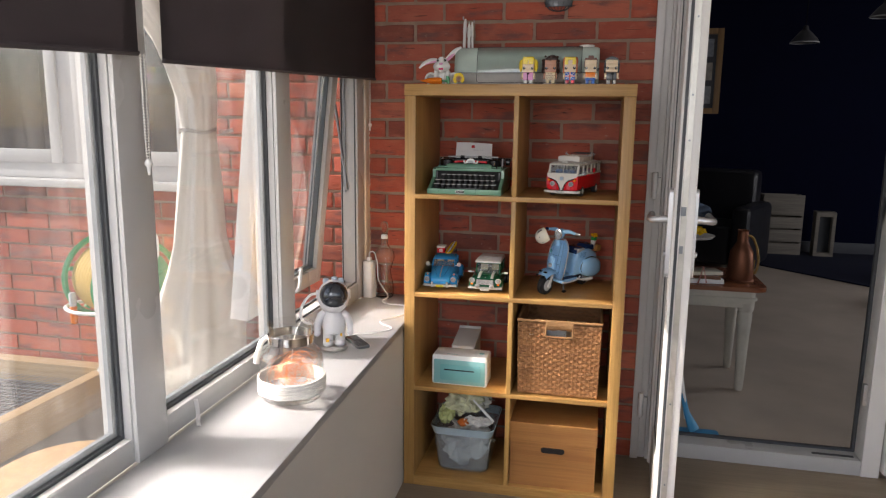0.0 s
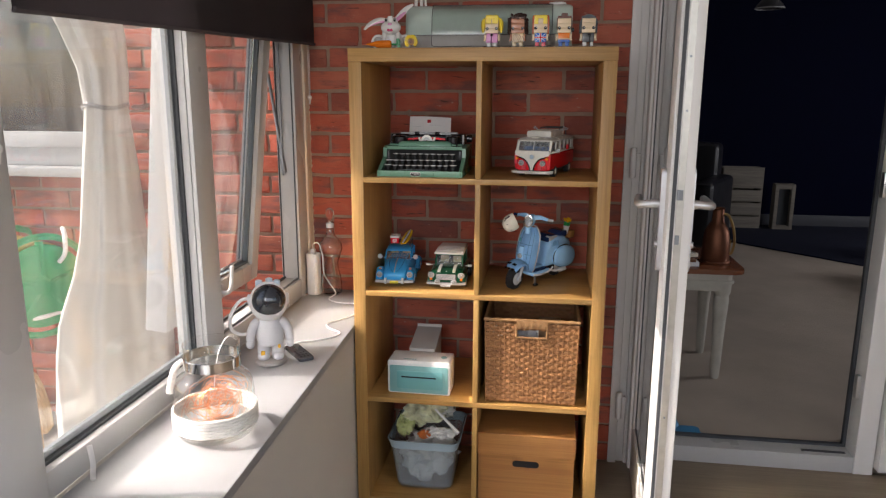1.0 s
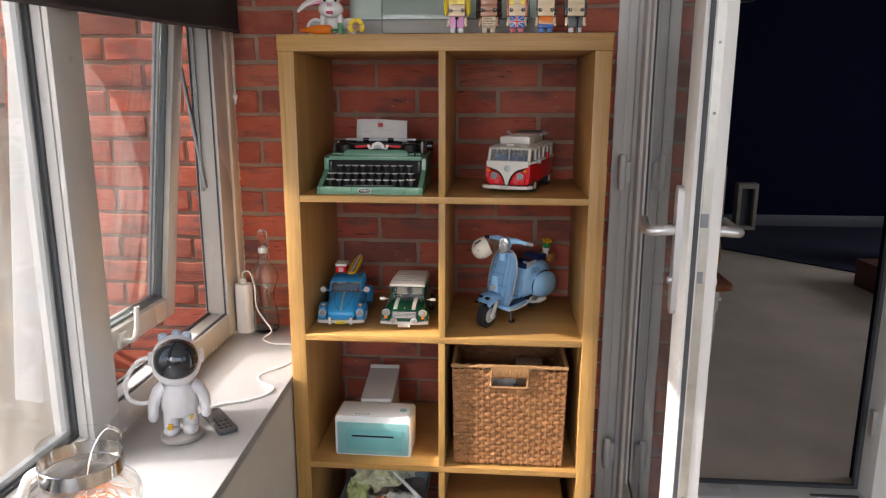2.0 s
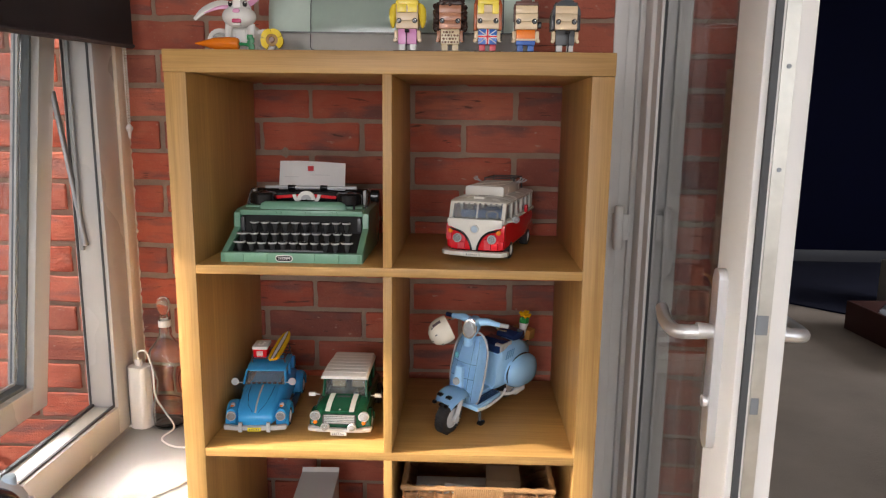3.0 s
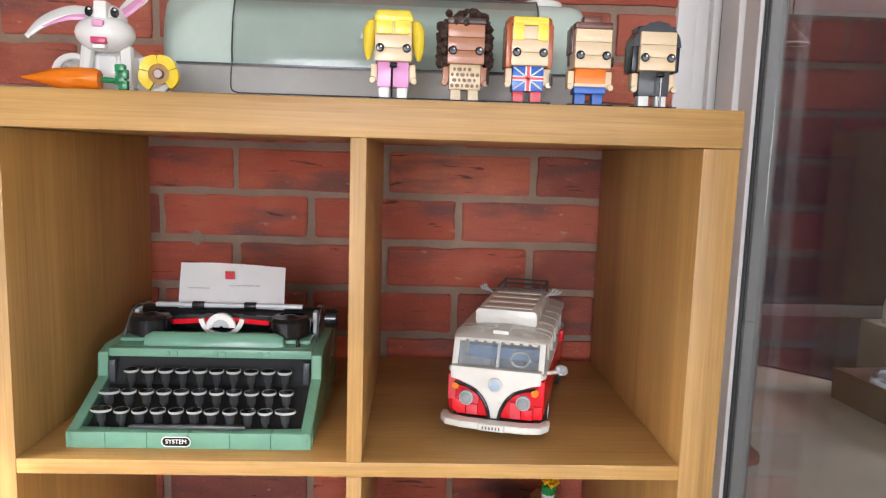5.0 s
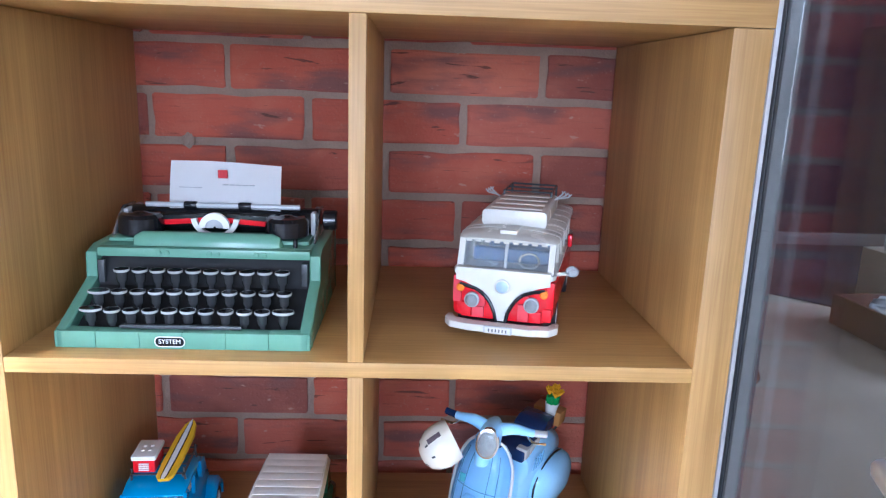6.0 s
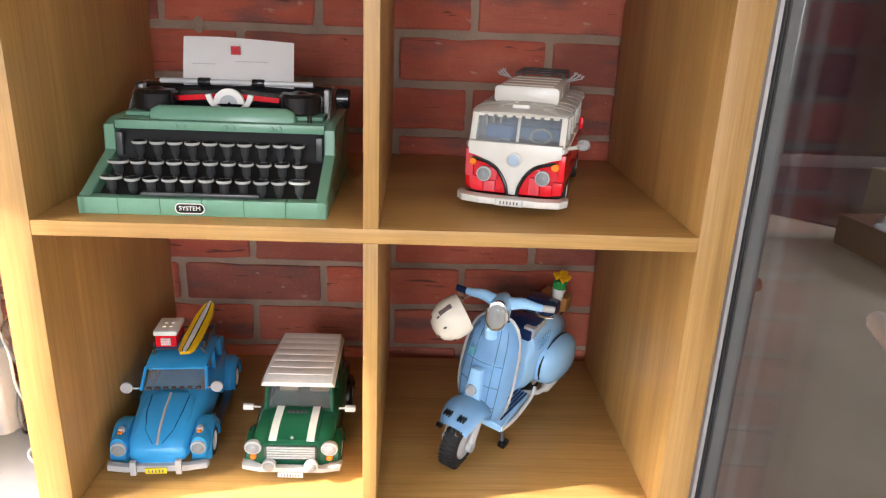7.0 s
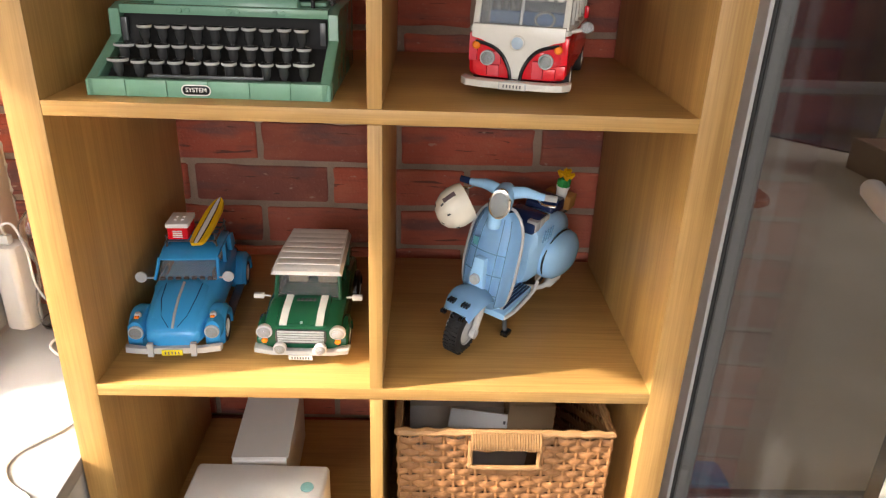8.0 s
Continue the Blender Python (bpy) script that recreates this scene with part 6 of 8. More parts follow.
for i, (x, y, w, d, h, tilt, m) in enumerate(((-0.03, 0.10, 0.13, 0.004, 0.20, -9, paper), (0.055, 0.16, 0.07, 0.06, 0.22, 3, mat("brown_card", (0.36, 0.24, 0.14), 0.8)), (-0.05, 0.2, 0.16, 0.03, 0.18, 5, paper))):
    c = thing("card_packet", (0.5525 + x, 0.018 + y, LEVEL[1] + 0.010), ("white printed card leaning in the basket", "brown card packet standing in the basket", "white paper pack standing in the basket")[i], "packet", group="papers in the basket")
    bmc = bmesh.new()
    box(bmc, -w / 2, w / 2, -d / 2, d / 2, 0, h, 0.0006)
    turned(bmc, pose(0, 0, 0, tilt, 8 if i == 0 else 0, 0), 0)
    part("packet", bmc, m, c)
    if i == 0:
        bmc = bmesh.new()
        lathe(bmc, [(0.012, -0.0028), (0.0115, -0.0034), (0.001, -0.0034)], (0.035, 0, 0.165), 20, axis="y", sx=1.2)
        for k in range(6):
            box(bmc, 0.018 + 0.006 * k, 0.0215 + 0.006 * k, -0.0030, -0.002, 0.184, 0.189)
        turned(bmc, pose(0, 0, 0, tilt, 8, 0), 0)
        part("print", bmc, ink, c)

# ---- plastic tub of craft bits ----
tubmat = mat("tub_plastic", (0.80, 0.87, 0.90), 0.16, var=0.1, trans=0.82, ior=1.15, bump=0.08, fine=60)
tb = thing("storage_tub", (0.208, 0.045, LEVEL[0]), "pale blue translucent plastic tub stuffed with yarn and bags", "tub")


def tub_loop(z, hw, hd, r=0.03, cy=0.125):
    return [(x, cy + y, z) for x, y in round_rect(2 * hw, 2 * hd, r, 5)]


bm = bmesh.new()
rings(bm, [tub_loop(0.0, 0.088, 0.098), tub_loop(0.006, 0.094, 0.104), tub_loop(0.155, 0.112, 0.120), tub_loop(0.172, 0.117, 0.124), tub_loop(0.182, 0.120, 0.127), tub_loop(0.182, 0.115, 0.122), tub_loop(0.160, 0.109, 0.117), tub_loop(0.010, 0.090, 0.100)], 0, True, False)
for z in (0.0, 0.010):
    f = bm.faces.new([bm.verts.new(p) for p in tub_loop(z, 0.088 if z == 0 else 0.090, 0.098 if z == 0 else 0.1)])
part("shell", bm, tubmat, tb)
part("rim_band", rings(bmesh.new(), [tub_loop(0.150, 0.1125, 0.1205), tub_loop(0.178, 0.1205, 0.1275), tub_loop(0.180, 0.1215, 0.1285), tub_loop(0.180, 0.119, 0.126)], 0, True, False), plastic("tub_rim", (0.42, 0.54, 0.60), 0.35), tb)


def crumple(name, at, size, m, label, seed, lumps=2.2, parent=None):
    bmc = bmesh.new()
    bmesh.ops.create_icosphere(bmc, subdivisions=4, radius=1.0)
    for vv in bmc.verts:
        n = noise.noise_vector(vv.co * lumps + Vector((seed, seed * 0.7, 1))) * 0.34 + noise.noise_vector(vv.co * lumps * 3.1 + Vector((1, seed, 3))) * 0.13
        ridge = abs(noise.noise(vv.co * lumps * 1.7 + Vector((seed, 5, 2))))
        vv.co = vv.co * (0.85 + 0.35 * ridge) + n
        vv.co = Vector((vv.co.x * size[0], vv.co.y * size[1], vv.co.z * size[2])) + Vector(at)
    return part(name, bmc, m, parent, label, 60)


bagmat = mat("clear_bag", (0.78, 0.80, 0.70), 0.22, var=0.2, scale=20, trans=0.35, bump=0.5, fine=70)
yarn_w = mat("white_yarn", (0.80, 0.78, 0.74), 0.95, var=0.25, scale=60, bump=0.8, fine=180)
crumple("filling", (0.0, 0.125, 0.082), (0.096, 0.104, 0.076), yarn_w, "", 3.0, parent=tb)
for i, (x, y, z, s, m, lab, cat) in enumerate((
        (-0.010, 0.095, 0.250, (0.070, 0.055, 0.046), mat("yellow_bag", (0.62, 0.63, 0.42), 0.3, var=0.5, scale=30, bump=0.6, fine=60), "crumpled yellow and clear plastic bag", "bag"),
        (-0.070, 0.075, 0.205, (0.032, 0.04, 0.036), mat("olive_bag", (0.46, 0.50, 0.22), 0.35, var=0.4, scale=30, bump=0.6, fine=60), "olive green wrapped bundle", "bag"),
        (0.045, 0.14, 0.250, (0.05, 0.05, 0.036), bagmat, "crumpled clear plastic bag", "bag"),
        (0.060, 0.050, 0.195, (0.045, 0.025, 0.016), yarn_w, "loose coil of white yarn", "yarn"),
        (0.000, 0.040, 0.190, (0.020, 0.018, 0.014), mat("orange_bits", (0.75, 0.20, 0.04), 0.6, var=0.4), "small orange fabric scrap", "fabric"))):
    o = crumple("craft_bag" if cat == "bag" else ("yarn_coil" if cat == "yarn" else "fabric_scrap"), (0.208 + x, 0.045 + y, LEVEL[0] + z), s, m, "", 2.3 * i + 1)
    tagged(o, lab + " on top of the full tub", cat, "craft bits in the tub")
bm = bmesh.new()
for k in range(14):
    a = rk.uniform(0, 6.28)
    c = Vector((0.208 + 0.055 + rk.uniform(-0.035, 0.035), 0.045 + 0.035 + rk.uniform(-0.012, 0.012), LEVEL[0] + 0.204 + rk.uniform(-0.01, 0.012)))
    r = rk.uniform(0.008, 0.018)
    tube(bm, [c + Vector((r * math.cos(a + q * 0.5), r * 0.5 * math.sin(q * 0.7), r * 0.8 * math.sin(a + q * 0.5))) for q in range(14)], 0.0018, 6)
tagged(part("yarn_loops", bm, yarn_w), "loose white yarn loops spilling over the tub", "yarn", "craft bits in the tub", "stuff")
tagged(part("plastic_stick", tube(bmesh.new(), [(0.245, 0.08, LEVEL[0] + 0.285), (0.325, 0.058, LEVEL[0] + 0.215)], [0.0035, 0.006], 10), white_mat), "white plastic stick poking out of the tub", "stick", "craft bits in the tub")

# ---- storage box with a lid ----
kraft_h = wood("kraft_board", (0.24, 0.105, 0.030), (0.35, 0.165, 0.052), 0, 0.5, 0.4)
sb = thing("storage_box", (0.546, 0.022, LEVEL[0]), "brown wood-effect storage box with a lift-off lid", "box")
bm = bmesh.new()
for y in (0.0, 0.331):
    for x0, x1, z0, z1 in ((-0.152, 0.152, 0.0, 0.215),):
        box(bm, x0, x1, y, y + 0.004, z0, z1)
for x in (-0.152, 0.148):
    box(bm, x, x + 0.004, 0.004, 0.331, 0, 0.215)
box(bm, -0.148, 0.148, 0.004, 0.331, 0.0, 0.004)
bmesh.ops.remove_doubles(bm, verts=bm.verts[:], dist=0.00005)
part("body", bm, kraft_h, sb)
bm = rings(bmesh.new(), [[(x, 0.1675 + y, z) for x, y in round_rect(2 * hw, 2 * hd, 0.0015, 2)] for hw, hd, z in ((0.1525, 0.168, 0.236), (0.1525, 0.168, 0.172), (0.155, 0.1705, 0.172), (0.155, 0.1705, 0.241), (0.1542, 0.1697, 0.242))])
part("lid", bm, kraft_h, sb)
# black oval and added black block stand for the shade inside the box
part("hand_hole", prism(bmesh.new(), round_rect(0.084, 0.021, 0.010, 6, 0.0, 0.143), -0.0012, 0.003, "y"), p_black, sb, "hand hole shown as a black oval")
part("box_liner", one_box(-0.147, 0.147, 0.012, 0.3, 0.005, 0.17), p_black, sb)

# ---- cutting machine on top ----
TOP = SH
mint = plastic("pale_sage_plastic", (0.56, 0.67, 0.60), 0.22)
mint_l = plastic("sage_lid", (0.63, 0.75, 0.68), 0.12, coat=0.4)
silver = plastic("silver_grey_plastic", (0.72, 0.70, 0.665), 0.38)
cm = thing("cutting_machine", (0.389, 0.165, TOP), "pale sage green craft cutting machine with a closed lid", "cutting machine")
cm.scale = (1.0, 1.0, 1.08)
CWD = 0.253


def machine_section(x, f=1.0):
    prof = [(0.004, 0.006), (0.0, 0.014), (-0.004, 0.040), (0.000, 0.044), (-0.002, 0.060), (0.004, 0.090), (0.016, 0.112), (0.030, 0.122), (0.050, 0.127), (0.130, 0.128), (0.150, 0.122), (0.158, 0.1), (0.158, 0.006)]
    return [(x, 0.078 + (y - 0.078) * f, 0.066 + (z - 0.066) * (0.5 + 0.5 * f)) for y, z in prof]


bm = rings(bmesh.new(), [machine_section(-CWD, 0.86), machine_section(-CWD + 0.006, 0.95), machine_section(-CWD + 0.016), machine_section(CWD - 0.016), machine_section(CWD - 0.006, 0.95), machine_section(CWD, 0.86)])
part("body", bm, mint, cm)
def front_skin(x0, x1, prof, name, m):
    b = rings(bmesh.new(), [[(x, y, z) for y, z in prof] for x in (x0, x1)], 0, False, False)
    bmesh.ops.solidify(b, geom=b.faces[:], thickness=0.002)
    return part(name, b, m, cm)
front_skin(-CWD + 0.085, CWD - 0.06, [(-0.0045, 0.0435), (-0.0050, 0.060), (0.001, 0.091), (0.013, 0.114), (0.028, 0.1245)], "lid", mint_l)
front_skin(-CWD + 0.012, CWD - 0.012, [(-0.0105, 0.005), (-0.0125, 0.011), (-0.0070, 0.040), (-0.0035, 0.0425)], "front_door", silver)
bm = bmesh.new()
lid_edge = [(-0.0058, 0.0440), (-0.0064, 0.060), (-0.0006, 0.0915), (0.0114, 0.1148), (0.0268, 0.1256)]
for x in (-CWD + 0.0844, CWD - 0.0594):
    tube(bm, [(x, y, z) for y, z in lid_edge], 0.0010, 6)
tube(bm, [(-CWD + 0.0844, *lid_edge[-1]), (CWD - 0.0594, *lid_edge[-1])], 0.0011, 6)
tube(bm, smooth_line([(-CWD + 0.0844, -0.0085, 0.041), (-CWD + 0.0846, -0.0125, 0.018), (-CWD + 0.090, -0.0134, 0.0125), (-CWD + 0.100, -0.0136, 0.0115)]), 0.0008, 6)
tube(bm, [(-CWD + 0.100, -0.0136, 0.0115), (CWD - 0.06, -0.0136, 0.0115)], 0.0008, 6)
box(bm, -CWD + 0.02, CWD - 0.02, -0.0072, 0.0, 0.0422, 0.0438)
part("seam", bm, p_dark, cm, "dark joint line round the lid")
part("name_bar", one_box(-0.018, 0.020, -0.0070, 0.0, 0.0745, 0.0800), p_white, cm, "small white name mark")
part("dial", lathe(bmesh.new(), [(0.026, 0.127), (0.026, 0.1335), (0.024, 0.1345), (0.001, 0.1345)], (CWD - 0.045, 0.075, 0), 28), p_white, cm)
part("foot_strip", one_box(-CWD + 0.03, CWD - 0.03, 0.006, 0.15, 0.0, 0.0065), p_dark, cm)
for i, (x, h, r) in enumerate(((0.135, 0.255, 0.0058), (0.158, 0.236, 0.0058), (0.176, 0.242, 0.0040))):
    tl = thing("craft_tool", (x, 0.335, TOP), "slim white craft tool standing behind the machine", "tool", group="craft tools")
    bm = lathe(bmesh.new(), [(r * 0.8, 0.0), (r, 0.01), (r, h * 0.78), (r * 1.25, h * 0.82), (r * 1.1, h * 0.95), (r * 0.5, h)], (0, 0, 0), 12)
    turned(bm, pose(0, 0, 0, 1.5 * (i - 1), 1.5 * (1 - i), 0), 0)
    part("handle", bm, p_white, tl)
    part("tip", lathe(bmesh.new(), [(r * 0.5, h - 0.003), (r * 0.3, h + 0.008)], (0.0, 0, 0), 10), p_grey, tl)
hook = thing("wire_hanging", (0.482, WALL_Y - 0.022, 1.768), "dark wire hanging ornament on the brick wall", "wall ornament")
bm = bmesh.new()
for k in range(9):
    a = math.pi * k / 8
    tube(bm, smooth_line([(0.048 * math.cos(a), -0.02 * math.sin(a), 0.05), (0.050 * math.cos(a), -0.026 * math.sin(a), 0.01), (0.030 * math.cos(a), -0.018 * math.sin(a), -0.014), (0, 0, -0.020)]), 0.0014, 6)
tube(bm, [(0.048 * math.cos(q / 12 * math.pi), -0.02 * math.sin(q / 12 * math.pi), 0.05) for q in range(13)], 0.002, 6)
part("wire_bowl", bm, p_dark, hook)
part("back_bar", one_box(-0.05, 0.05, 0.014, 0.0215, 0.0, 0.09, bev=0.002), p_dark, hook)

# ---- brick figures ----
skin_b, skin_c = plastic("nougat_face", (0.40, 0.17, 0.09)), plastic("pale_face", (0.70, 0.54, 0.34))
hair_y, hair_d, hair_r, hair_n, hair_k = plastic("yellow_hair", (0.85, 0.66, 0.06)), plastic("dark_brown_hair", (0.045, 0.025, 0.02)), plastic("copper_hair", (0.42, 0.10, 0.03)), plastic("brown_hair", (0.13, 0.045, 0.03)), plastic("black_hair", (0.018, 0.02, 0.025))
pink = plastic("pink_plastic", (0.72, 0.30, 0.58))
royal = plastic("royal_blue_plastic", (0.02, 0.12, 0.48))
spots = plastic("tan_top", (0.66, 0.52, 0.32))


def figure(x, y, label, skin, hair, top, legs, style):
    b = bmesh.new()
    # materials: 0 skin 1 hair 2 top 3 legs 4 black 5 white 6 extra
    box(b, -0.022, 0.022, -0.013, 0.013, 0.0, 0.0032, 0.0006, 4)
    for s in (-1, 1):
        box(b, s * 0.0035, s * 0.0135, -0.006, 0.006, 0.0030, 0.014, 0.0007, 3)
        box(b, s * 0.0152, s * 0.0212, -0.006, 0.006, 0.018, 0.034, 0.0008, 0)
        lathe(b, [(0.0028, -0.002), (0.0034, 0.0), (0.0028, 0.002)], (s * 0.0195, -0.008, 0.019), 8, 0, axis="y")
    box(b, -0.0148, 0.0148, -0.0085, 0.0085, 0.013, 0.036, 0.0008, 2)
    for k in range(3):
        z0 = 0.036 + 0.0118 * k
        box(b, -0.0172, 0.0172, -0.0155, 0.0155, z0, z0 + 0.0116, 0.0006, 0)
    for s in (-1, 1):
        lathe(b, [(0.0040, 0.001), (0.0040, -0.001), (0.0030, -0.0018), (0.0004, -0.0019)], (s * 0.0125, -0.0158, 0.0475), 16, 4, axis="y")
        lathe(b, [(0.0011, 0.0), (0.0009, -0.0006)], (s * 0.0125 + 0.001, -0.0175, 0.0487), 8, 5, axis="y")
    box(b, -0.0178, 0.0178, -0.0158 if style != 4 else -0.010, 0.0165, 0.0712, 0.0775, 0.0016, 1)
    box(b, -0.0180, 0.0180, 0.006, 0.0178, 0.040, 0.073, 0.0012, 1)
    if style == 0:
        box(b, -0.0172, 0.0172, -0.0170, 0.0168, 0.0690, 0.0820, 0.0055, 1, 3)
        for s in (-1, 1):
            rings(b, [[(s * (0.0168 + 0.008 * math.sin(q)) + 0.0062 * w * math.cos(a), 0.0 + 0.008 * w * math.sin(a), z) for a in [2 * math.pi * k / 12 for k in range(12)]] for z, w, q in ((0.0755, 0.3, 0.2), (0.073, 0.85, 0.45), (0.066, 1.1, 0.8), (0.056, 1.0, 1.0), (0.046, 0.75, 1.15), (0.038, 0.3, 1.1))], 1)
        for s in (-1, 1):
            box(b, s * 0.001, s * 0.016, -0.0172, -0.015, 0.060, 0.0725, 0.0008, 1)
        tube(b, [(-0.001, -0.0165, 0.003), (-0.001, -0.0165, 0.030)], 0.0010, 6, 4)
        lathe(b, [(0.0024, -0.004), (0.0028, 0.0), (0.002, 0.003)], (0.001, -0.018, 0.032), 10, 4, axis="x")
    elif style == 1:
        rr = random.Random(21)
        for k in range(190):
            a, zz = rr.uniform(0, 6.28), rr.uniform(0.036, 0.084)
            cx, cy = 0.0235 * math.cos(a), 0.0170 * math.sin(a) + 0.003
            if zz > 0.074:
                f = rr.uniform(0.2, 0.9)
                cx, cy = cx * f, cy * f
            if cy < -0.006 and abs(cx) < 0.016 and zz < 0.072:
                continue
            q = rr.uniform(0.0032, 0.0050)
            vs = bmesh.ops.create_icosphere(b, subdivisions=1, radius=q * 1.15)["verts"]
            bmesh.ops.transform(b, verts=vs, matrix=pose(cx, cy, zz, rr.uniform(0, 90), rr.uniform(0, 90), 0))
            for f in set(f for vv in vs for f in vv.link_faces):
                f.material_index = 1
        for k in range(22):
            px, pz = -0.012 + 0.0048 * (k % 6) + 0.002 * ((k // 6) % 2), 0.0165 + 0.005 * (k // 6)
            if abs(px) < 0.0135:
                lathe(b, [(0.0018, 0.0), (0.0016, -0.0006)], (px, -0.0086, pz), 7, 6, axis="y", sx=1.0 + 0.35 * math.sin(k * 2.4))
        tube(b, [(0.0215, -0.009, 0.018), (0.0215, -0.010, 0.032)], 0.0014, 6, 4)
    elif style == 2:
        box(b, -0.0218, 0.0218, -0.0105, 0.0172, 0.0600, 0.0812, 0.0065, 1, 3)
        for s in (-1, 1):
            box(b, s * 0.0168, s * 0.0225, -0.012, 0.016, 0.034, 0.074, 0.002, 1)
            box(b, s * 0.0065, s * 0.0165, -0.0168, -0.0150, 0.058, 0.0745, 0.001, 6)
        box(b, -0.0165, 0.0165, -0.0168, 0.006, 0.0715, 0.0792, 0.0015, 6)
        box(b, -0.0148, 0.0148, -0.0093, -0.0084, 0.0225, 0.0270, 0, 5)
        box(b, -0.0028, 0.0028, -0.0093, -0.0084, 0.0132, 0.0358, 0, 5)
        box(b, -0.0148, 0.0148, -0.0097, -0.0090, 0.0236, 0.0259, 0, 7)
        box(b, -0.0014, 0.0014, -0.0097, -0.0090, 0.0132, 0.0358, 0, 7)
        for s in (-1, 1):
            for q in (-1, 1):
                tube(b, [(s * 0.003, -0.0088, 0.0247 + q * 0.0025), (s * 0.0138, -0.0088, 0.0247 + q * 0.0100)], 0.0008, 5, 5)
        tube(b, [(0.0215, -0.009, 0.018), (0.0215, -0.010, 0.030)], 0.0014, 6, 4)
    elif style == 3:
        box(b, -0.0085, 0.0085, -0.006, 0.010, 0.0770, 0.0850, 0.002, 1)
        for s in (-1, 1):
            box(b, s * 0.0168, s * 0.0195, -0.008, 0.017, 0.050, 0.074, 0.001, 1)
        box(b, 0.019, 0.026, 0.006, 0.014, 0.040, 0.050, 0.002, 4)
        box(b, -0.0152, 0.0152, -0.0089, 0.0089, 0.0130, 0.0195, 0.0006, 3)
        box(b, -0.0152, 0.0152, -0.0087, 0.0087, 0.0196, 0.0225, 0.0004, 0)
    else:
        lo = []
        for k in range(9):
            a = math.pi * k / 8
            lo.append([(0.0232 * math.cos(a), yy, 0.058 + 0.0235 * math.sin(a)) for yy in (-0.012, 0.018)] + [(0.0168 * math.cos(a), yy, 0.058 + 0.0145 * math.sin(a)) for yy in (0.018, -0.012)])
        rings(b, lo, 1)
        for s in (-1, 1):
            box(b, s * 0.0168, s * 0.0232, -0.010, 0.018, 0.035, 0.060, 0.0022, 1)
        tube(b, [(0.004, -0.0165, 0.003), (0.004, -0.0165, 0.030)], 0.0010, 6, 4)
        lathe(b, [(0.0024, -0.004), (0.0028, 0.0), (0.002, 0.003)], (0.003, -0.018, 0.032), 10, 4, axis="x")
    mats = [skin, hair, top, legs, p_black, p_white, hair_y if style == 2 else p_brown, p_red]
    o = solid("brick_figure", b, mats, label, "toy figure", group="brick figures")
    o.matrix_basis = pose(x, y, TOP, 0, 0, 0) @ Matrix.Diagonal((1.07, 1.07, 1.09, 1))


figure(0.414, 0.040, "brick-built toy figure with yellow bunches and a pink dress", skin_c, hair_y, pink, p_white, 0)
figure(0.487, 0.040, "brick-built toy figure with dark curls and a spotted top", skin_b, hair_d, spots, spots, 1)
figure(0.551, 0.036, "brick-built toy figure with copper hair and a flag dress", skin_c, hair_r, royal, p_pinkred, 2)
figure(0.616, 0.040, "brick-built toy figure with brown topknot and orange top", skin_c, hair_n, p_orange, royal, 3)
figure(0.683, 0.042, "brick-built toy figure with a black bob and dark grey clothes", skin_c, hair_k, p_dark, p_white, 4)

# ---- white rabbit toy, carrot and flower ----
b = bmesh.new()
lathe(b, [(0.001, 0.0), (0.020, 0.002), (0.026, 0.018), (0.024, 0.036), (0.014, 0.046), (0.001, 0.048)], (0, 0.018, 0), 20, 0, sx=1.15)
for s in (-1, 1):
    lathe(b, [(0.0125, 0.004), (0.0140, 0.0055), (0.0185, 0.005), (0.0195, 0.0), (0.0185, -0.005), (0.0140, -0.0055), (0.0125, -0.004)], (s * 0.033, 0.010, 0.0200), 22, 0, caps=False, axis="y")
    lathe(b, [(0.0135, 0.003), (0.0135, -0.002), (0.004, -0.003), (0.0005, -0.003)], (s * 0.033, 0.010, 0.0200), 18, 4, axis="y")
    tube(b, [(s * 0.016, -0.006, 0.044), (s * 0.019, -0.012, 0.006)], [0.006, 0.005], 8, 0)
    box(b, s * 0.012, s * 0.026, -0.024, -0.006, 0.0, 0.007, 0.002, 0)
box(b, -0.008, 0.008, -0.008, 0.0, 0.004, 0.036, 0.002, 0)
for at, size in (((0, -0.010, 0.055), (0.0250, 0.021, 0.0172)), ((0, -0.004, 0.068), (0.017, 0.017, 0.0153))):
    vs = bmesh.ops.create_icosphere(b, subdivisions=3, radius=1.0)["verts"]
    bmesh.ops.transform(b, verts=vs, matrix=Matrix.LocRotScale(at, None, size))
box(b, -0.0055, 0.0055, -0.0235, -0.008, 0.062, 0.083, 0.002, 0)
box(b, -0.005, 0.005, -0.0325, -0.026, 0.0585, 0.065, 0.0025, 1)
box(b, -0.0065, 0.0065, -0.0310, -0.022, 0.0440, 0.0500, 0.0015, 2)
box(b, -0.0055, 0.0055, -0.0305, -0.022, 0.0395, 0.0436, 0.0015, 0)
for s in (-1, 1):
    lathe(b, [(0.0046, 0.0), (0.0046, -0.0035), (0.002, -0.005)], (s * 0.0105, -0.016, 0.0735), 12, 3, axis="y", sx=0.7)
    lathe(b, [(0.0012, -0.004), (0.0010, -0.0058)], (s * 0.0105 + 0.001, -0.016, 0.0755), 8, 0, axis="y")
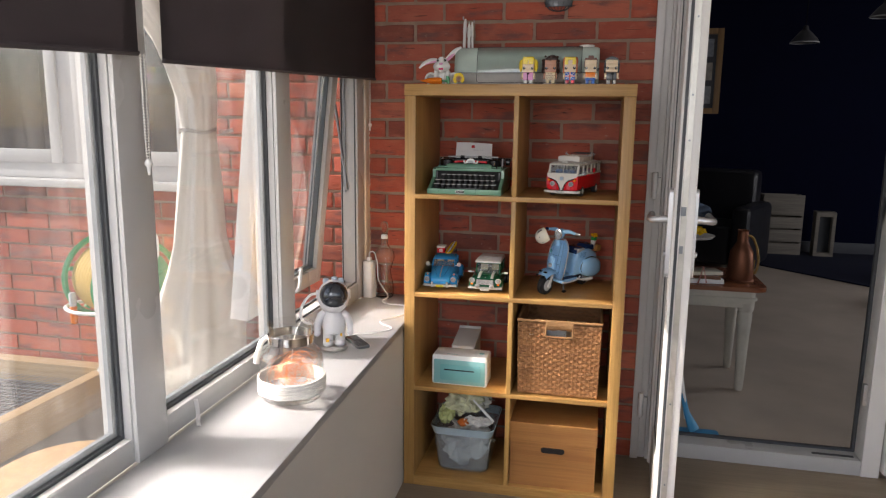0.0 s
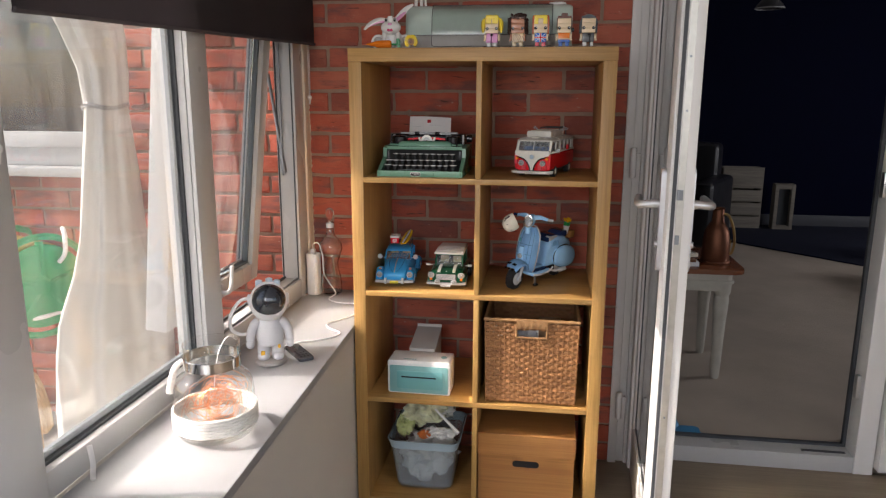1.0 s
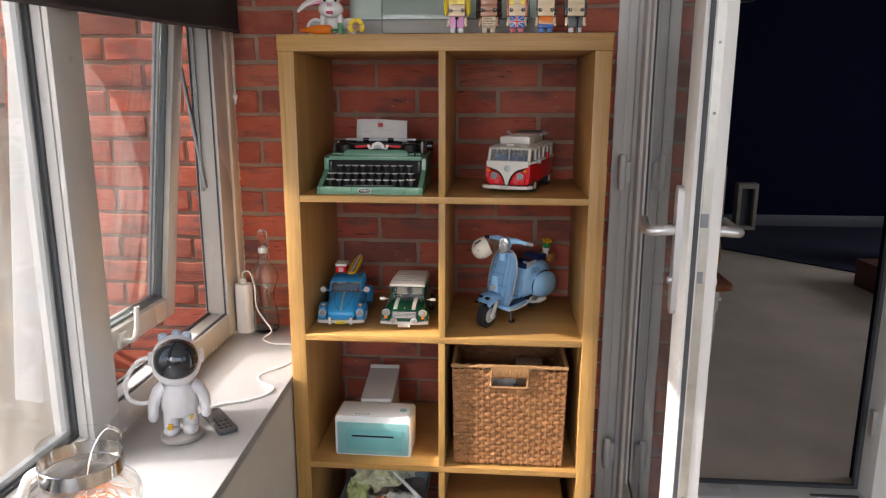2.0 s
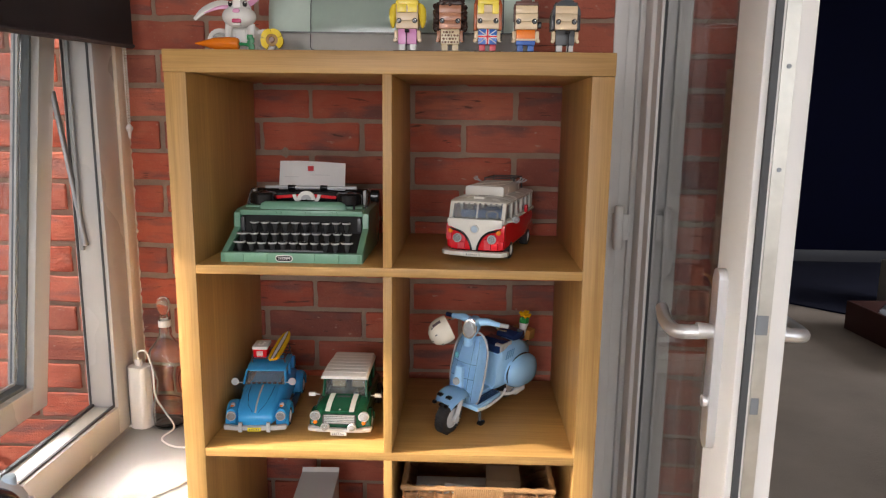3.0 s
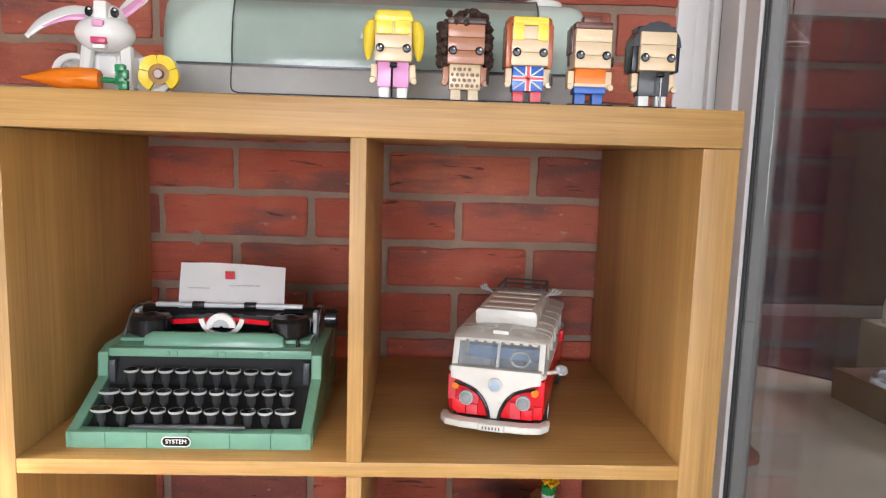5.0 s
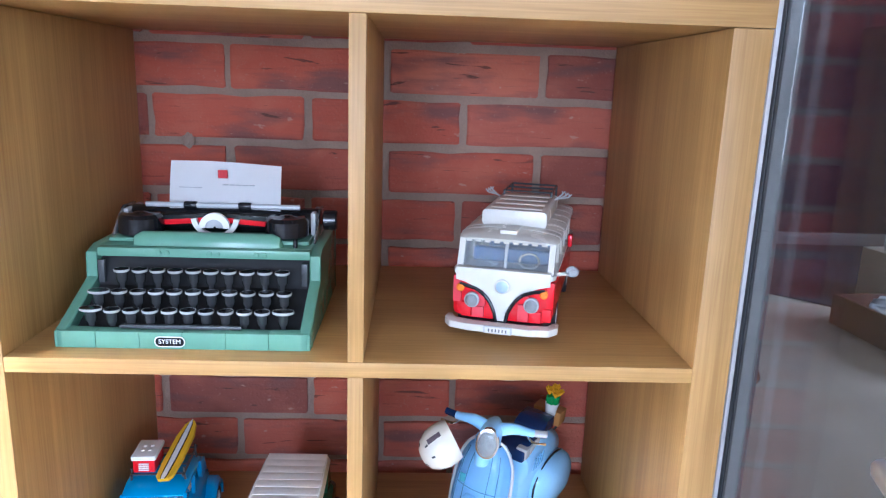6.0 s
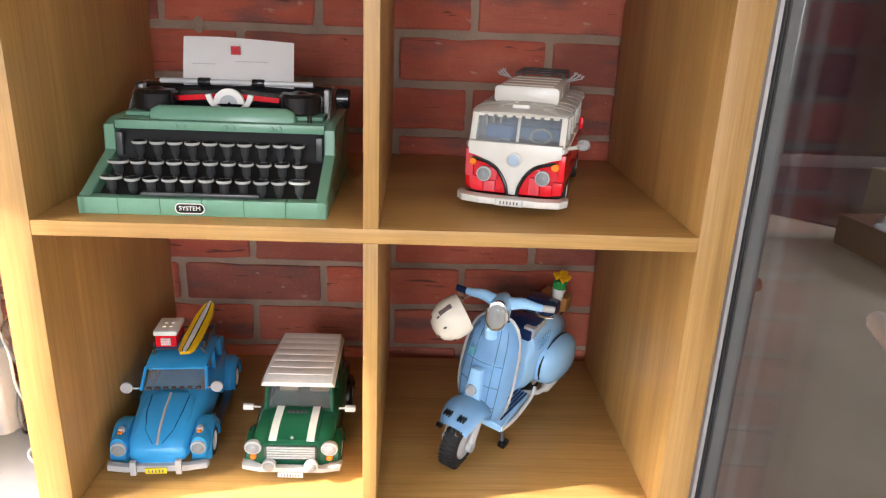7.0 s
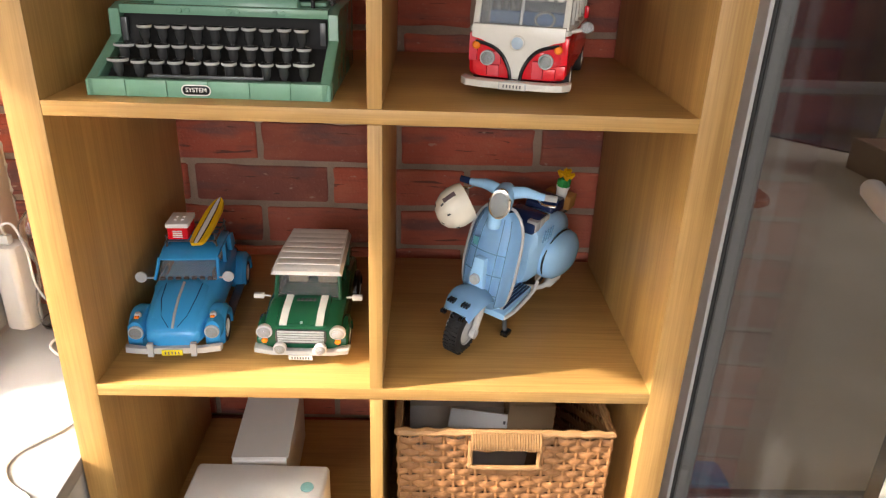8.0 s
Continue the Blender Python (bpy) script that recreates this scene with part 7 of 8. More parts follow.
for mi, off, thin in ((0, 0.0, 1.0), (1, -0.0035, 0.7)):
    for pts in ([(-0.012, -0.002, 0.074), (-0.030, -0.004, 0.074), (-0.052, -0.006, 0.064), (-0.066, -0.008, 0.050)], [(0.012, -0.002, 0.076), (0.024, 0.0, 0.088), (0.038, 0.002, 0.104), (0.054, 0.004, 0.114)]):
        if mi:
            pts = [Vector(p) * 1.0 + Vector((0, off, -0.0035)) for p in pts][:3]
        n = len(smooth_line(pts))
        tube(b, smooth_line(pts), [(0.004 + 0.0055 * math.sin(math.pi * min(1, 0.12 + i / n))) * thin for i in range(n)], 8, mi, flat=0.45)
rabbit = solid("toy_rabbit", b, [p_white, plastic("rose_plastic", (0.70, 0.32, 0.52)), plastic("mouth_pink", (0.62, 0.06, 0.16)), p_black, mat("speckled_grey_plastic", (0.42, 0.40, 0.37), 0.4, var=0.6, scale=300)], "white brick-built toy rabbit with one ear up", "toy rabbit")
rabbit.matrix_basis = pose(0.112, 0.080, TOP, 0, 0, 4) @ Matrix.Diagonal((1.2, 1.1, 1.12, 1))
ca = thing("toy_carrot", (0.088, 0.030, TOP), "orange brick-built toy carrot lying on the shelf", "toy carrot", 4)
ca.scale = (1.2, 1.2, 1.2)
part("root", lathe(bmesh.new(), [(0.001, -0.034), (0.004, -0.022), (0.0085, -0.006), (0.0098, 0.010), (0.0095, 0.024), (0.008, 0.028), (0.001, 0.029)], (0, 0, 0.0098), 10, axis="x"), p_orange, ca)
bm = tube(bmesh.new(), [(0.028, 0, 0.010), (0.046, 0, 0.009)], 0.0022, 8)
for dz, dx in ((0.0, 0.044), (0.005, 0.046), (-0.004, 0.046), (0.009, 0.044)):
    box(bm, dx - 0.0035, dx + 0.0045, -0.0035, 0.0035, max(0.0005, 0.006 + dz), 0.014 + dz, 0.001)
part("leaf_top", bm, plastic("carrot_green", (0.02, 0.24, 0.08)), ca)
fl = thing("toy_flower", (0.180, 0.032, TOP), "yellow brick-built toy flower propped upright", "toy flower", 8)
fl.scale = (1.15, 1.15, 1.15)
yellow_petal = plastic("flower_yellow", (0.80, 0.58, 0.03))
for a0 in (-52, 22, 96, 170):
    lo = []
    for k in range(8):
        a, bulge = radians(a0 + 71 * k / 7), 0.0012 * math.sin(math.pi * k / 7)
        lo.append([(r * math.cos(a), y, 0.0165 + r * math.sin(a)) for r, y in ((0.0088, -0.003), (0.0158 + bulge, -0.0045), (0.0163 + bulge, 0.003), (0.0088, 0.002))])
    part("petal", rings(bmesh.new(), lo), yellow_petal, fl)
part("centre", lathe(bmesh.new(), [(0.0045, 0.002), (0.0045, -0.005), (0.0035, -0.006), (0.0005, -0.006)], (0, 0, 0.0165), 16, axis="y"), p_brown, fl)
part("disc", lathe(bmesh.new(), [(0.0090, 0.003), (0.0090, -0.001), (0.004, -0.002)], (0, 0, 0.0165), 18, axis="y"), plastic("ochre_plastic", (0.40, 0.22, 0.06)), fl)

# ---- things on the sill ----
SZ = SILL_Z
clear = thin_clear("jar_glass", (0.955, 0.96, 0.95), 0.18)
jar = thing("glass_jar", (-0.100, -0.745, SZ), "wide clear glass jar with rope bands and copper wire lights", "jar")
jar.scale = (0.93, 0.93, 1.10)
outer = [(0.070, 0.0), (0.081, 0.004), (0.087, 0.018), (0.089, 0.045), (0.0888, 0.085), (0.0865, 0.104), (0.080, 0.116), (0.069, 0.124), (0.0615, 0.131), (0.0612, 0.176), (0.0630, 0.182)]
part("glass_body", lathe(bmesh.new(), [(0.002, 0.001)] + outer + [(0.0625, 0.1835), (0.061, 0.182)], (0, 0, 0), 48, caps=False), clear, jar).visible_shadow = False
rope = mat("white_rope", (0.78, 0.75, 0.70), 0.9, var=0.2, scale=60, bump=0.9, fine=120, stretch=(1, 1, 4))
bm = bmesh.new()
for k in range(6):
    z = 0.024 + 0.0060 * k
    r = 0.0918
    tube(bm, [(r * math.cos(2 * math.pi * q / 48), r * math.sin(2 * math.pi * q / 48), z + 0.0008 * math.sin(q)) for q in range(49)], 0.0033, 8)
part("rope_band", bm, rope, jar)
part("steel_band", lathe(bmesh.new(), [(0.0626, 0.138), (0.0638, 0.139), (0.0638, 0.158), (0.0626, 0.159)], (0, 0, 0), 40, caps=False), mat("polished_steel", (0.6, 0.6, 0.6), 0.1, 1.0), jar)
bm = bmesh.new()
tube(bm, smooth_line([(-0.060, -0.02, 0.150), (-0.078, -0.024, 0.135), (-0.088, -0.026, 0.110), (-0.094, -0.028, 0.085)]), [0.004, 0.0045, 0.005, 0.006, 0.0068, 0.0070, 0.0072, 0.0075, 0.0078, 0.0078, 0.008, 0.008, 0.008, 0.008, 0.0078, 0.0078, 0.0078, 0.0078, 0.0075], 10)
part("rope_handle", bm, rope, jar)
copper = mat("copper_wire", (0.85, 0.36, 0.18), 0.3, 1.0, var=0.1)
rj = random.Random(5)
bm = bmesh.new()
for k in range(46):
    pts = []
    a, e = rj.uniform(0, 6.28), rj.uniform(-0.6, 0.6)
    rad = rj.uniform(0.018, 0.045)
    mid = Vector((rj.uniform(-0.034, 0.034), rj.uniform(-0.034, 0.034), rj.uniform(0.045, 0.085)))
    tip = rj.uniform(0.3, 1.3)
    for q in range(12):
        t = q * 0.42
        c = mid + Vector((rad * math.cos(a + t), rad * math.sin(a + t) * math.cos(tip), rad * math.sin(a + t) * math.sin(tip) + 0.008 * math.sin(e + t)))
        c += 0.010 * noise.noise_vector(c * 30 + Vector((k, 0, 0)))
        h = math.hypot(c.x, c.y)
        if h > 0.074:
            c.x, c.y = c.x * 0.074 / h, c.y * 0.074 / h
        c.z = min(0.112, max(0.026, c.z))
        pts.append(c)
    tube(bm, smooth_line(pts, 3), 0.00055, 4)
tagged(part("wire_tangle", bm, copper, jar, "tangle of thin copper wire"), kind="stuff")
bm = bmesh.new()
tube(bm, smooth_line([(0.0, 0.0, 0.09), (0.004, 0.006, 0.13), (0.01, 0.02, 0.165), (0.02, 0.045, 0.183), (0.03, 0.066, 0.17)]), 0.0009, 6)
part("lead_wire", bm, white_mat, jar)

# astronaut-shaped light, one plain shape
def ball(b, at, size, mi=0, sub=4):
    vs = bmesh.ops.create_icosphere(b, subdivisions=sub, radius=1.0)["verts"]
    bmesh.ops.transform(b, verts=vs, matrix=Matrix.LocRotScale(at, None, size))
    for f in set(f for vv in vs for f in vv.link_faces):
        f.material_index = mi


b = bmesh.new()
lathe(b, [(0.001, 0.0), (0.046, 0.0), (0.049, 0.003), (0.047, 0.009), (0.040, 0.012), (0.001, 0.013)], (0, 0, 0), 32, 2)
for s in (-1, 1):
    tube(b, [(s * 0.021, 0.0, 0.010), (s * 0.021, 0.0, 0.044), (s * 0.018, 0, 0.066)], [0.0175, 0.0180, 0.019], 18, 0)
    ball(b, (s * 0.021, -0.008, 0.020), (0.0185, 0.0235, 0.0125), 0, 3)
    tube(b, smooth_line([(s * 0.030, 0.002, 0.110), (s * 0.046, 0.0, 0.098), (s * 0.055, -0.004, 0.080), (s * 0.058, -0.010, 0.062)]), [0.015] * 7 + [0.0135] * 7 + [0.0125] * 5, 14, 0)
    ball(b, (s * 0.058, -0.012, 0.055), (0.0125, 0.0135, 0.0135), 0, 3)
lathe(b, [(0.022, 0.046), (0.036, 0.052), (0.041, 0.068), (0.040, 0.088), (0.035, 0.106), (0.026, 0.120)], (0, 0, 0), 30, 0, sx=1.0, sy=0.8)
box(b, -0.032, 0.032, 0.018, 0.042, 0.062, 0.116, 0.009, 0)
ball(b, (0, 0, 0.163), (0.0555, 0.0545, 0.0520))
ball(b, (0.002, -0.0215, 0.1715), (0.0500, 0.0420, 0.0420), 1)
for s in (-1, 1):
    lathe(b, [(0.013, -0.006), (0.015, -0.002), (0.015, 0.004), (0.011, 0.007)], (s * 0.054, 0.004, 0.168), 18, 0, axis="x")
for x, z in ((-0.026, 0.208), (0.004, 0.2125), (0.026, 0.207)):
    lathe(b, [(0.010, -0.008), (0.011, 0.0), (0.010, 0.008), (0.006, 0.010)], (x, 0.010, z), 14, 3)
box(b, -0.028, -0.016, -0.0275, -0.014, 0.024, 0.036, 0.003, 4)
box(b, 0.022, 0.030, -0.0205, -0.012, 0.042, 0.052, 0.002, 4)
astro = solid("astronaut_lamp", b, [plastic("lamp_white", (0.58, 0.585, 0.61), 0.35), plastic("visor", (0.012, 0.016, 0.024), 0.07, coat=1.0), plastic("lamp_base", (0.30, 0.28, 0.27), 0.4), plastic("lamp_knob", (0.42, 0.52, 0.62), 0.35), plastic("badge_amber", (0.78, 0.44, 0.05))], "white astronaut-shaped projector lamp with a black visor", "lamp")
astro.matrix_basis = pose(-0.140, -0.335, SZ, 0, 0, 20) @ Matrix.Diagonal((0.89, 0.92, 1.04, 1))
rc = thing("remote_control", (-0.085, -0.270, SZ), "small black remote control lying on the sill", "remote", -38)
bm = prism(bmesh.new(), round_rect(0.042, 0.125, 0.008, 4), 0.0, 0.009, "z", 0, 0.002)
turned(bm, pose(0, 0, 0, 0, 0, 78), 0)
part("body", bm, p_dark, rc)
bm = bmesh.new()
for k in range(10):
    st = len(bm.verts)
    lathe(bm, [(0.0034, 0.0088), (0.0032, 0.0100), (0.001, 0.0102)], (-0.010 + 0.010 * (k % 3), -0.045 + 0.016 * (k // 3), 0), 10)
turned(bm, pose(0, 0, 0, 0, 0, 78), 0)
part("buttons", bm, p_black, rc)
ch = thing("charger_block", (-0.240, 0.335, SZ), "white rounded charger block standing in the window corner", "charger", -12)
part("case", prism(bmesh.new(), round_rect(0.046, 0.040, 0.012, 5), 0.0, 0.150, "z", 0, 0.003), white_mat, ch)
part("plug", one_box(-0.008, 0.008, -0.006, 0.006, 0.150, 0.166, bev=0.002), white_mat, ch)
cable = solid("charging_cable", tube(bmesh.new(), smooth_line([(-0.240, 0.335, SZ + 0.164), (-0.236, 0.325, SZ + 0.186), (-0.214, 0.318, SZ + 0.190), (-0.200, 0.316, SZ + 0.150), (-0.198, 0.318, SZ + 0.085), (-0.176, 0.316, SZ + 0.045), (-0.150, 0.300, SZ + 0.015), (-0.165, 0.270, SZ + 0.004), (-0.150, 0.245, SZ + 0.003), (-0.115, 0.225, SZ + 0.003), (-0.060, 0.222, SZ + 0.003), (-0.028, 0.18, SZ + 0.003), (-0.025, 0.115, SZ + 0.003), (-0.045, 0.060, SZ + 0.003), (-0.085, 0.000, SZ + 0.003), (-0.070, -0.045, SZ + 0.003), (-0.025, -0.080, SZ + 0.003), (-0.030, -0.120, SZ + 0.003), (-0.070, -0.160, SZ + 0.003), (-0.120, -0.185, SZ + 0.003), (-0.150, -0.240, SZ + 0.003), (-0.140, -0.290, SZ + 0.006)]), 0.0021, 8), white_mat, "thin white charging cable trailing along the sill", "cable")
lc = solid("lamp_cable", tube(bmesh.new(), smooth_line([(-0.185, -0.335, SZ + 0.175), (-0.212, -0.350, SZ + 0.172), (-0.236, -0.362, SZ + 0.135), (-0.236, -0.362, SZ + 0.095), (-0.212, -0.350, SZ + 0.078), (-0.180, -0.335, SZ + 0.085)]), 0.0045, 8), white_mat, "white curled lead at the astronaut lamp", "cable")
thin = glass("thin_glass", (0.96, 0.975, 0.965), 0.0, 1.46)
dc = thing("glass_decanter", (-0.178, 0.345, SZ), "clear shaped glass decanter with a round stopper", "decanter")
dc.scale = (1.0, 1.0, 1.1)
prof = [(0.030, 0.0), (0.036, 0.004), (0.038, 0.030), (0.034, 0.060), (0.026, 0.090), (0.025, 0.105), (0.034, 0.130), (0.042, 0.152), (0.038, 0.172), (0.020, 0.192), (0.013, 0.205), (0.012, 0.235), (0.014, 0.240)]
part("bottle", lathe(bmesh.new(), [(0.0005, 0.0)] + prof + [(r - 0.0022, z + (0.005 if z < 0.02 else 0.0)) for r, z in reversed(prof)] + [(0.0005, 0.006)], (0, 0, 0), 40, caps=False), thin, dc).visible_shadow = False
part("stopper", lathe(bmesh.new(), [(0.009, 0.228), (0.010, 0.243), (0.007, 0.248), (0.013, 0.258), (0.016, 0.270), (0.013, 0.281), (0.004, 0.287)], (0, 0, 0), 24), thin, dc).visible_shadow = False
part("collar", lathe(bmesh.new(), [(0.0132, 0.222), (0.0140, 0.224), (0.0140, 0.234), (0.0132, 0.236)], (0, 0, 0), 20, caps=False), white_mat, dc)
# clear cord clip on the frame
clip = thing("cord_clip", (GLASS_X + 0.002, -0.955, SZ), "clear plastic cord hook fixed to the window frame", "hook")
part("hook", tube(bmesh.new(), smooth_line([(0.004, 0.02, 0.052), (0.012, 0.014, 0.02), (0.020, 0.0, 0.006), (0.034, -0.02, 0.0055)]), 0.005, 8, flat=0.4), plastic("milky_plastic", (0.7, 0.7, 0.7), 0.3, trans=0.5), clip)
# blind chains
def bead_chain(x, y, z_top, z_low, label):
    c = thing("blind_chain", (x, y, z_low), label, "blind chain", group="blind chains")
    bm = bmesh.new()
    n = int((z_top - z_low) / 0.006)
    for side in (-1, 1):
        for k in range(n):
            z = 0.016 + k * 0.006
            lathe(bm, [(0.0008, -0.0026), (0.0027, 0.0), (0.0008, 0.0026)], (0, side * 0.006 * (0.6 + 0.4 * min(1, k / 10)), z), 6)
    part("bead_string", bm, p_white, c)
    bm = lathe(bmesh.new(), [(0.0026, -0.016), (0.0034, -0.008), (0.0045, 0.0), (0.0080, 0.005), (0.0080, 0.010), (0.0045, 0.015)], (0, 0, 0), 14)
    part("weight", bm, p_white, c)


bead_chain(-0.252, 0.392, 1.50, 1.315, "white bead chain of the blind with a round weight")
bead_chain(-0.235, -1.105, 1.46, 1.245, "white bead chain hanging by the window post")

# ---- outside the windows ----
hw = thing("window_7", (0, 0, 0), "white upvc house window with dark glass", "window", kind="structure")
X0, X1, Z0, Z1 = HOUSE_WIN
bm = bmesh.new()
for x0, x1, z0, z1 in ((X0, X0 + 0.07, Z0 + 0.03, Z1), (X1 - 0.07, X1, Z0 + 0.03, Z1), (X0 + 0.07, X1 - 0.07, Z0 + 0.03, Z0 + 0.10), (X0 + 0.07, X1 - 0.07, Z1 - 0.07, Z1), (-1.745, -1.665, Z0 + 0.10, Z1 - 0.07)):
    box(bm, x0, x1, WALL_Y + 0.03, WALL_Y + 0.10, z0, z1, 0.004)
part("window_frame", bm, upvc, hw)
for x0, x1 in ((X0 + 0.07, -1.745), (-1.665, X1 - 0.07)):
    bm = bmesh.new()
    for a0, a1, z0, z1 in ((x0, x0 + 0.055, Z0 + 0.10, Z1 - 0.07), (x1 - 0.055, x1, Z0 + 0.10, Z1 - 0.07), (x0 + 0.055, x1 - 0.055, Z0 + 0.10, Z0 + 0.16), (x0 + 0.055, x1 - 0.055, Z1 - 0.13, Z1 - 0.07)):
        box(bm, a0, a1, WALL_Y + 0.018, WALL_Y + 0.06, z0, z1, 0.004)
    part("casement", bm, upvc, hw)
    part("pane", one_box(x0 + 0.055, x1 - 0.055, WALL_Y + 0.040, WALL_Y + 0.044, Z0 + 0.16, Z1 - 0.13), pane_glass, hw).visible_shadow = False
part("window_sill", one_box(X0 - 0.03, X1 + 0.03, WALL_Y - 0.05, WALL_Y + 0.03, Z0 - 0.005, Z0 + 0.03, bev=0.004), upvc, hw)
bm = bmesh.new()
box(bm, X0 - 0.1, X1 + 0.1, WALL_Y + 0.95, WALL_Y + 1.0, Z0 - 0.2, Z1 + 0.2)
box(bm, X0 - 0.1, X0 - 0.02, WALL_Y + 0.2, WALL_Y + 0.95, Z0 - 0.2, Z1 + 0.2)
box(bm, X1 + 0.02, X1 + 0.1, WALL_Y + 0.2, WALL_Y + 0.95, Z0 - 0.2, Z1 + 0.2)
box(bm, X0 - 0.02, X1 + 0.02, WALL_Y + 0.2, WALL_Y + 0.95, Z0 - 0.2, Z0 - 0.1)
box(bm, X0 - 0.02, X1 + 0.02, WALL_Y + 0.2, WALL_Y + 0.95, Z1 + 0.1, Z1 + 0.2)
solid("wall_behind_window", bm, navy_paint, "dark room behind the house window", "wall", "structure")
# hose reel
hr = thing("hose_reel", (-1.34, 0.265, 0.645), "green garden hose reel on the brick wall wound with yellow hose", "hose reel")
hr.scale = (0.92, 0.92, 0.92)
green_pl = plastic("reel_green", (0.02, 0.30, 0.12), 0.4)
for x in (-0.17, 0.13):
    bm = lathe(bmesh.new(), [(0.200, 0.0), (0.212, 0.006), (0.200, 0.014), (0.186, 0.012), (0.186, 0.002)], (x, 0, 0), 40, axis="x", caps=False)
    for k in range(5):
        a = 2 * math.pi * k / 5 + 0.3
        tube(bm, [(x + 0.007, 0.03 * math.cos(a), 0.03 * math.sin(a)), (x + 0.007, 0.18 * math.cos(a), 0.18 * math.sin(a))], 0.016, 8, flat=0.4)
    lathe(bm, [(0.04, 0.0), (0.045, 0.007), (0.04, 0.014)], (x, 0, 0), 20, axis="x")
    if x > 0:
        lathe(bm, [(0.165, 0.004), (0.168, 0.008), (0.165, 0.012)], (x, 0, 0), 36, axis="x")
    turned(bm, pose(0, 0, 0, 0, 0, -28), 0)
    part("reel_flange", bm, green_pl, hr)
bm = bmesh.new()
for ring_r, cnt in ((0.110, 10), (0.135, 10), (0.160, 9)):
    for k in range(cnt):
        x = -0.145 + k * 0.0275 + (0.01 if ring_r == 0.122 else 0)
        tube(bm, [(x + 0.004 * math.sin(q), ring_r * math.cos(2 * math.pi * q / 24), ring_r * math.sin(2 * math.pi * q / 24)) for q in range(25)], 0.0115, 8)
turned(bm, pose(0, 0, 0, 0, 0, -28), 0)
part("hose", bm, plastic("hose_yellow", (0.55, 0.40, 0.13), 0.45), hr)
bm = tube(bmesh.new(), smooth_line([(-0.18, 0.13, -0.12), (-0.26, 0.02, -0.13), (-0.26, -0.08, -0.132), (-0.12, -0.16, -0.13), (0.08, -0.12, -0.125), (0.15, 0.0, -0.12), (0.17, 0.13, -0.11)]), 0.009, 10)
tube(bm, smooth_line([(0.10, 0.13, 0.15), (0.14, 0.06, 0.21), (0.19, 0.0, 0.20), (0.20, -0.02, 0.13), (0.17, -0.02, 0.09)]), 0.009, 10)
part("bracket", bm, white_mat, hr)
bm = lathe(bmesh.new(), [(0.012, -0.20), (0.016, -0.19), (0.016, -0.12), (0.012, -0.115)], (-0.20, -0.10, 0.0), 14)
part("hose_fitting", bm, p_orange, hr)
bm = lathe(bmesh.new(), [(0.015, -0.115), (0.017, -0.10), (0.017, -0.06), (0.012, -0.05)], (-0.20, -0.10, 0.0), 14)
part("hose_connector", bm, p_grey, hr)
tp = thing("garden_tap", (-1.50, 0.335, 0.20), "grey garden tap post with a hose below the reel", "tap")
part("post", lathe(bmesh.new(), [(0.05, 0.0), (0.045, 0.012), (0.022, 0.02), (0.02, 0.13), (0.024, 0.135), (0.02, 0.15)], (0, 0, 0), 18), mat("weathered_metal", (0.34, 0.35, 0.33), 0.5, 0.6, var=0.3), tp)
part("drop_hose", tube(bmesh.new(), smooth_line([(0.0, 0, 0.145), (-0.01, -0.01, 0.24), (-0.01, -0.04, 0.33)]), 0.009, 8), bpy.data.materials["hose_yellow"], tp)
# raised timber bed with netting
pine = wood("raw_timber", (0.28, 0.19, 0.10), (0.42, 0.30, 0.17), 0, 0.5, 0.75)
pine_y = wood("raw_timber_y", (0.28, 0.19, 0.10), (0.42, 0.30, 0.17), 1, 0.5, 0.75)
rbd = thing("raised_bed", (0, 0, 0), "raw pine timber raised bed beside the house wall", "raised bed")
part("beam", one_box(-3.2, -1.50, 0.33, 0.405, 0.04, 0.20, bev=0.006), pine, rbd)
part("beam", one_box(-1.565, -1.505, -1.6, 0.328, 0.04, 0.195, bev=0.006), pine_y, rbd)
part("soil", one_box(-3.2, -1.567, -1.6, 0.328, 0.04, 0.10), mat("dark_soil", (0.035, 0.033, 0.035), 0.95, var=0.5, bump=0.8, fine=60), rbd)
bm = bmesh.new()
for k in range(44):
    x = -3.1 + k * 0.034
    tube(bm, [(x, -1.5, 0.135), (x + 0.5 if x + 0.5 < -1.61 else -1.57, 0.32, 0.14)], 0.0016, 4)
for k in range(46):
    y = -1.5 + k * 0.038
    tube(bm, [(-3.15, y, 0.136), (-1.57, y + 0.03 if y < 0.2 else 0.26, 0.139)], 0.0016, 4)
tagged(part("netting", bm, mat("net_grey", (0.16, 0.18, 0.21), 0.7), rbd), kind="stuff")
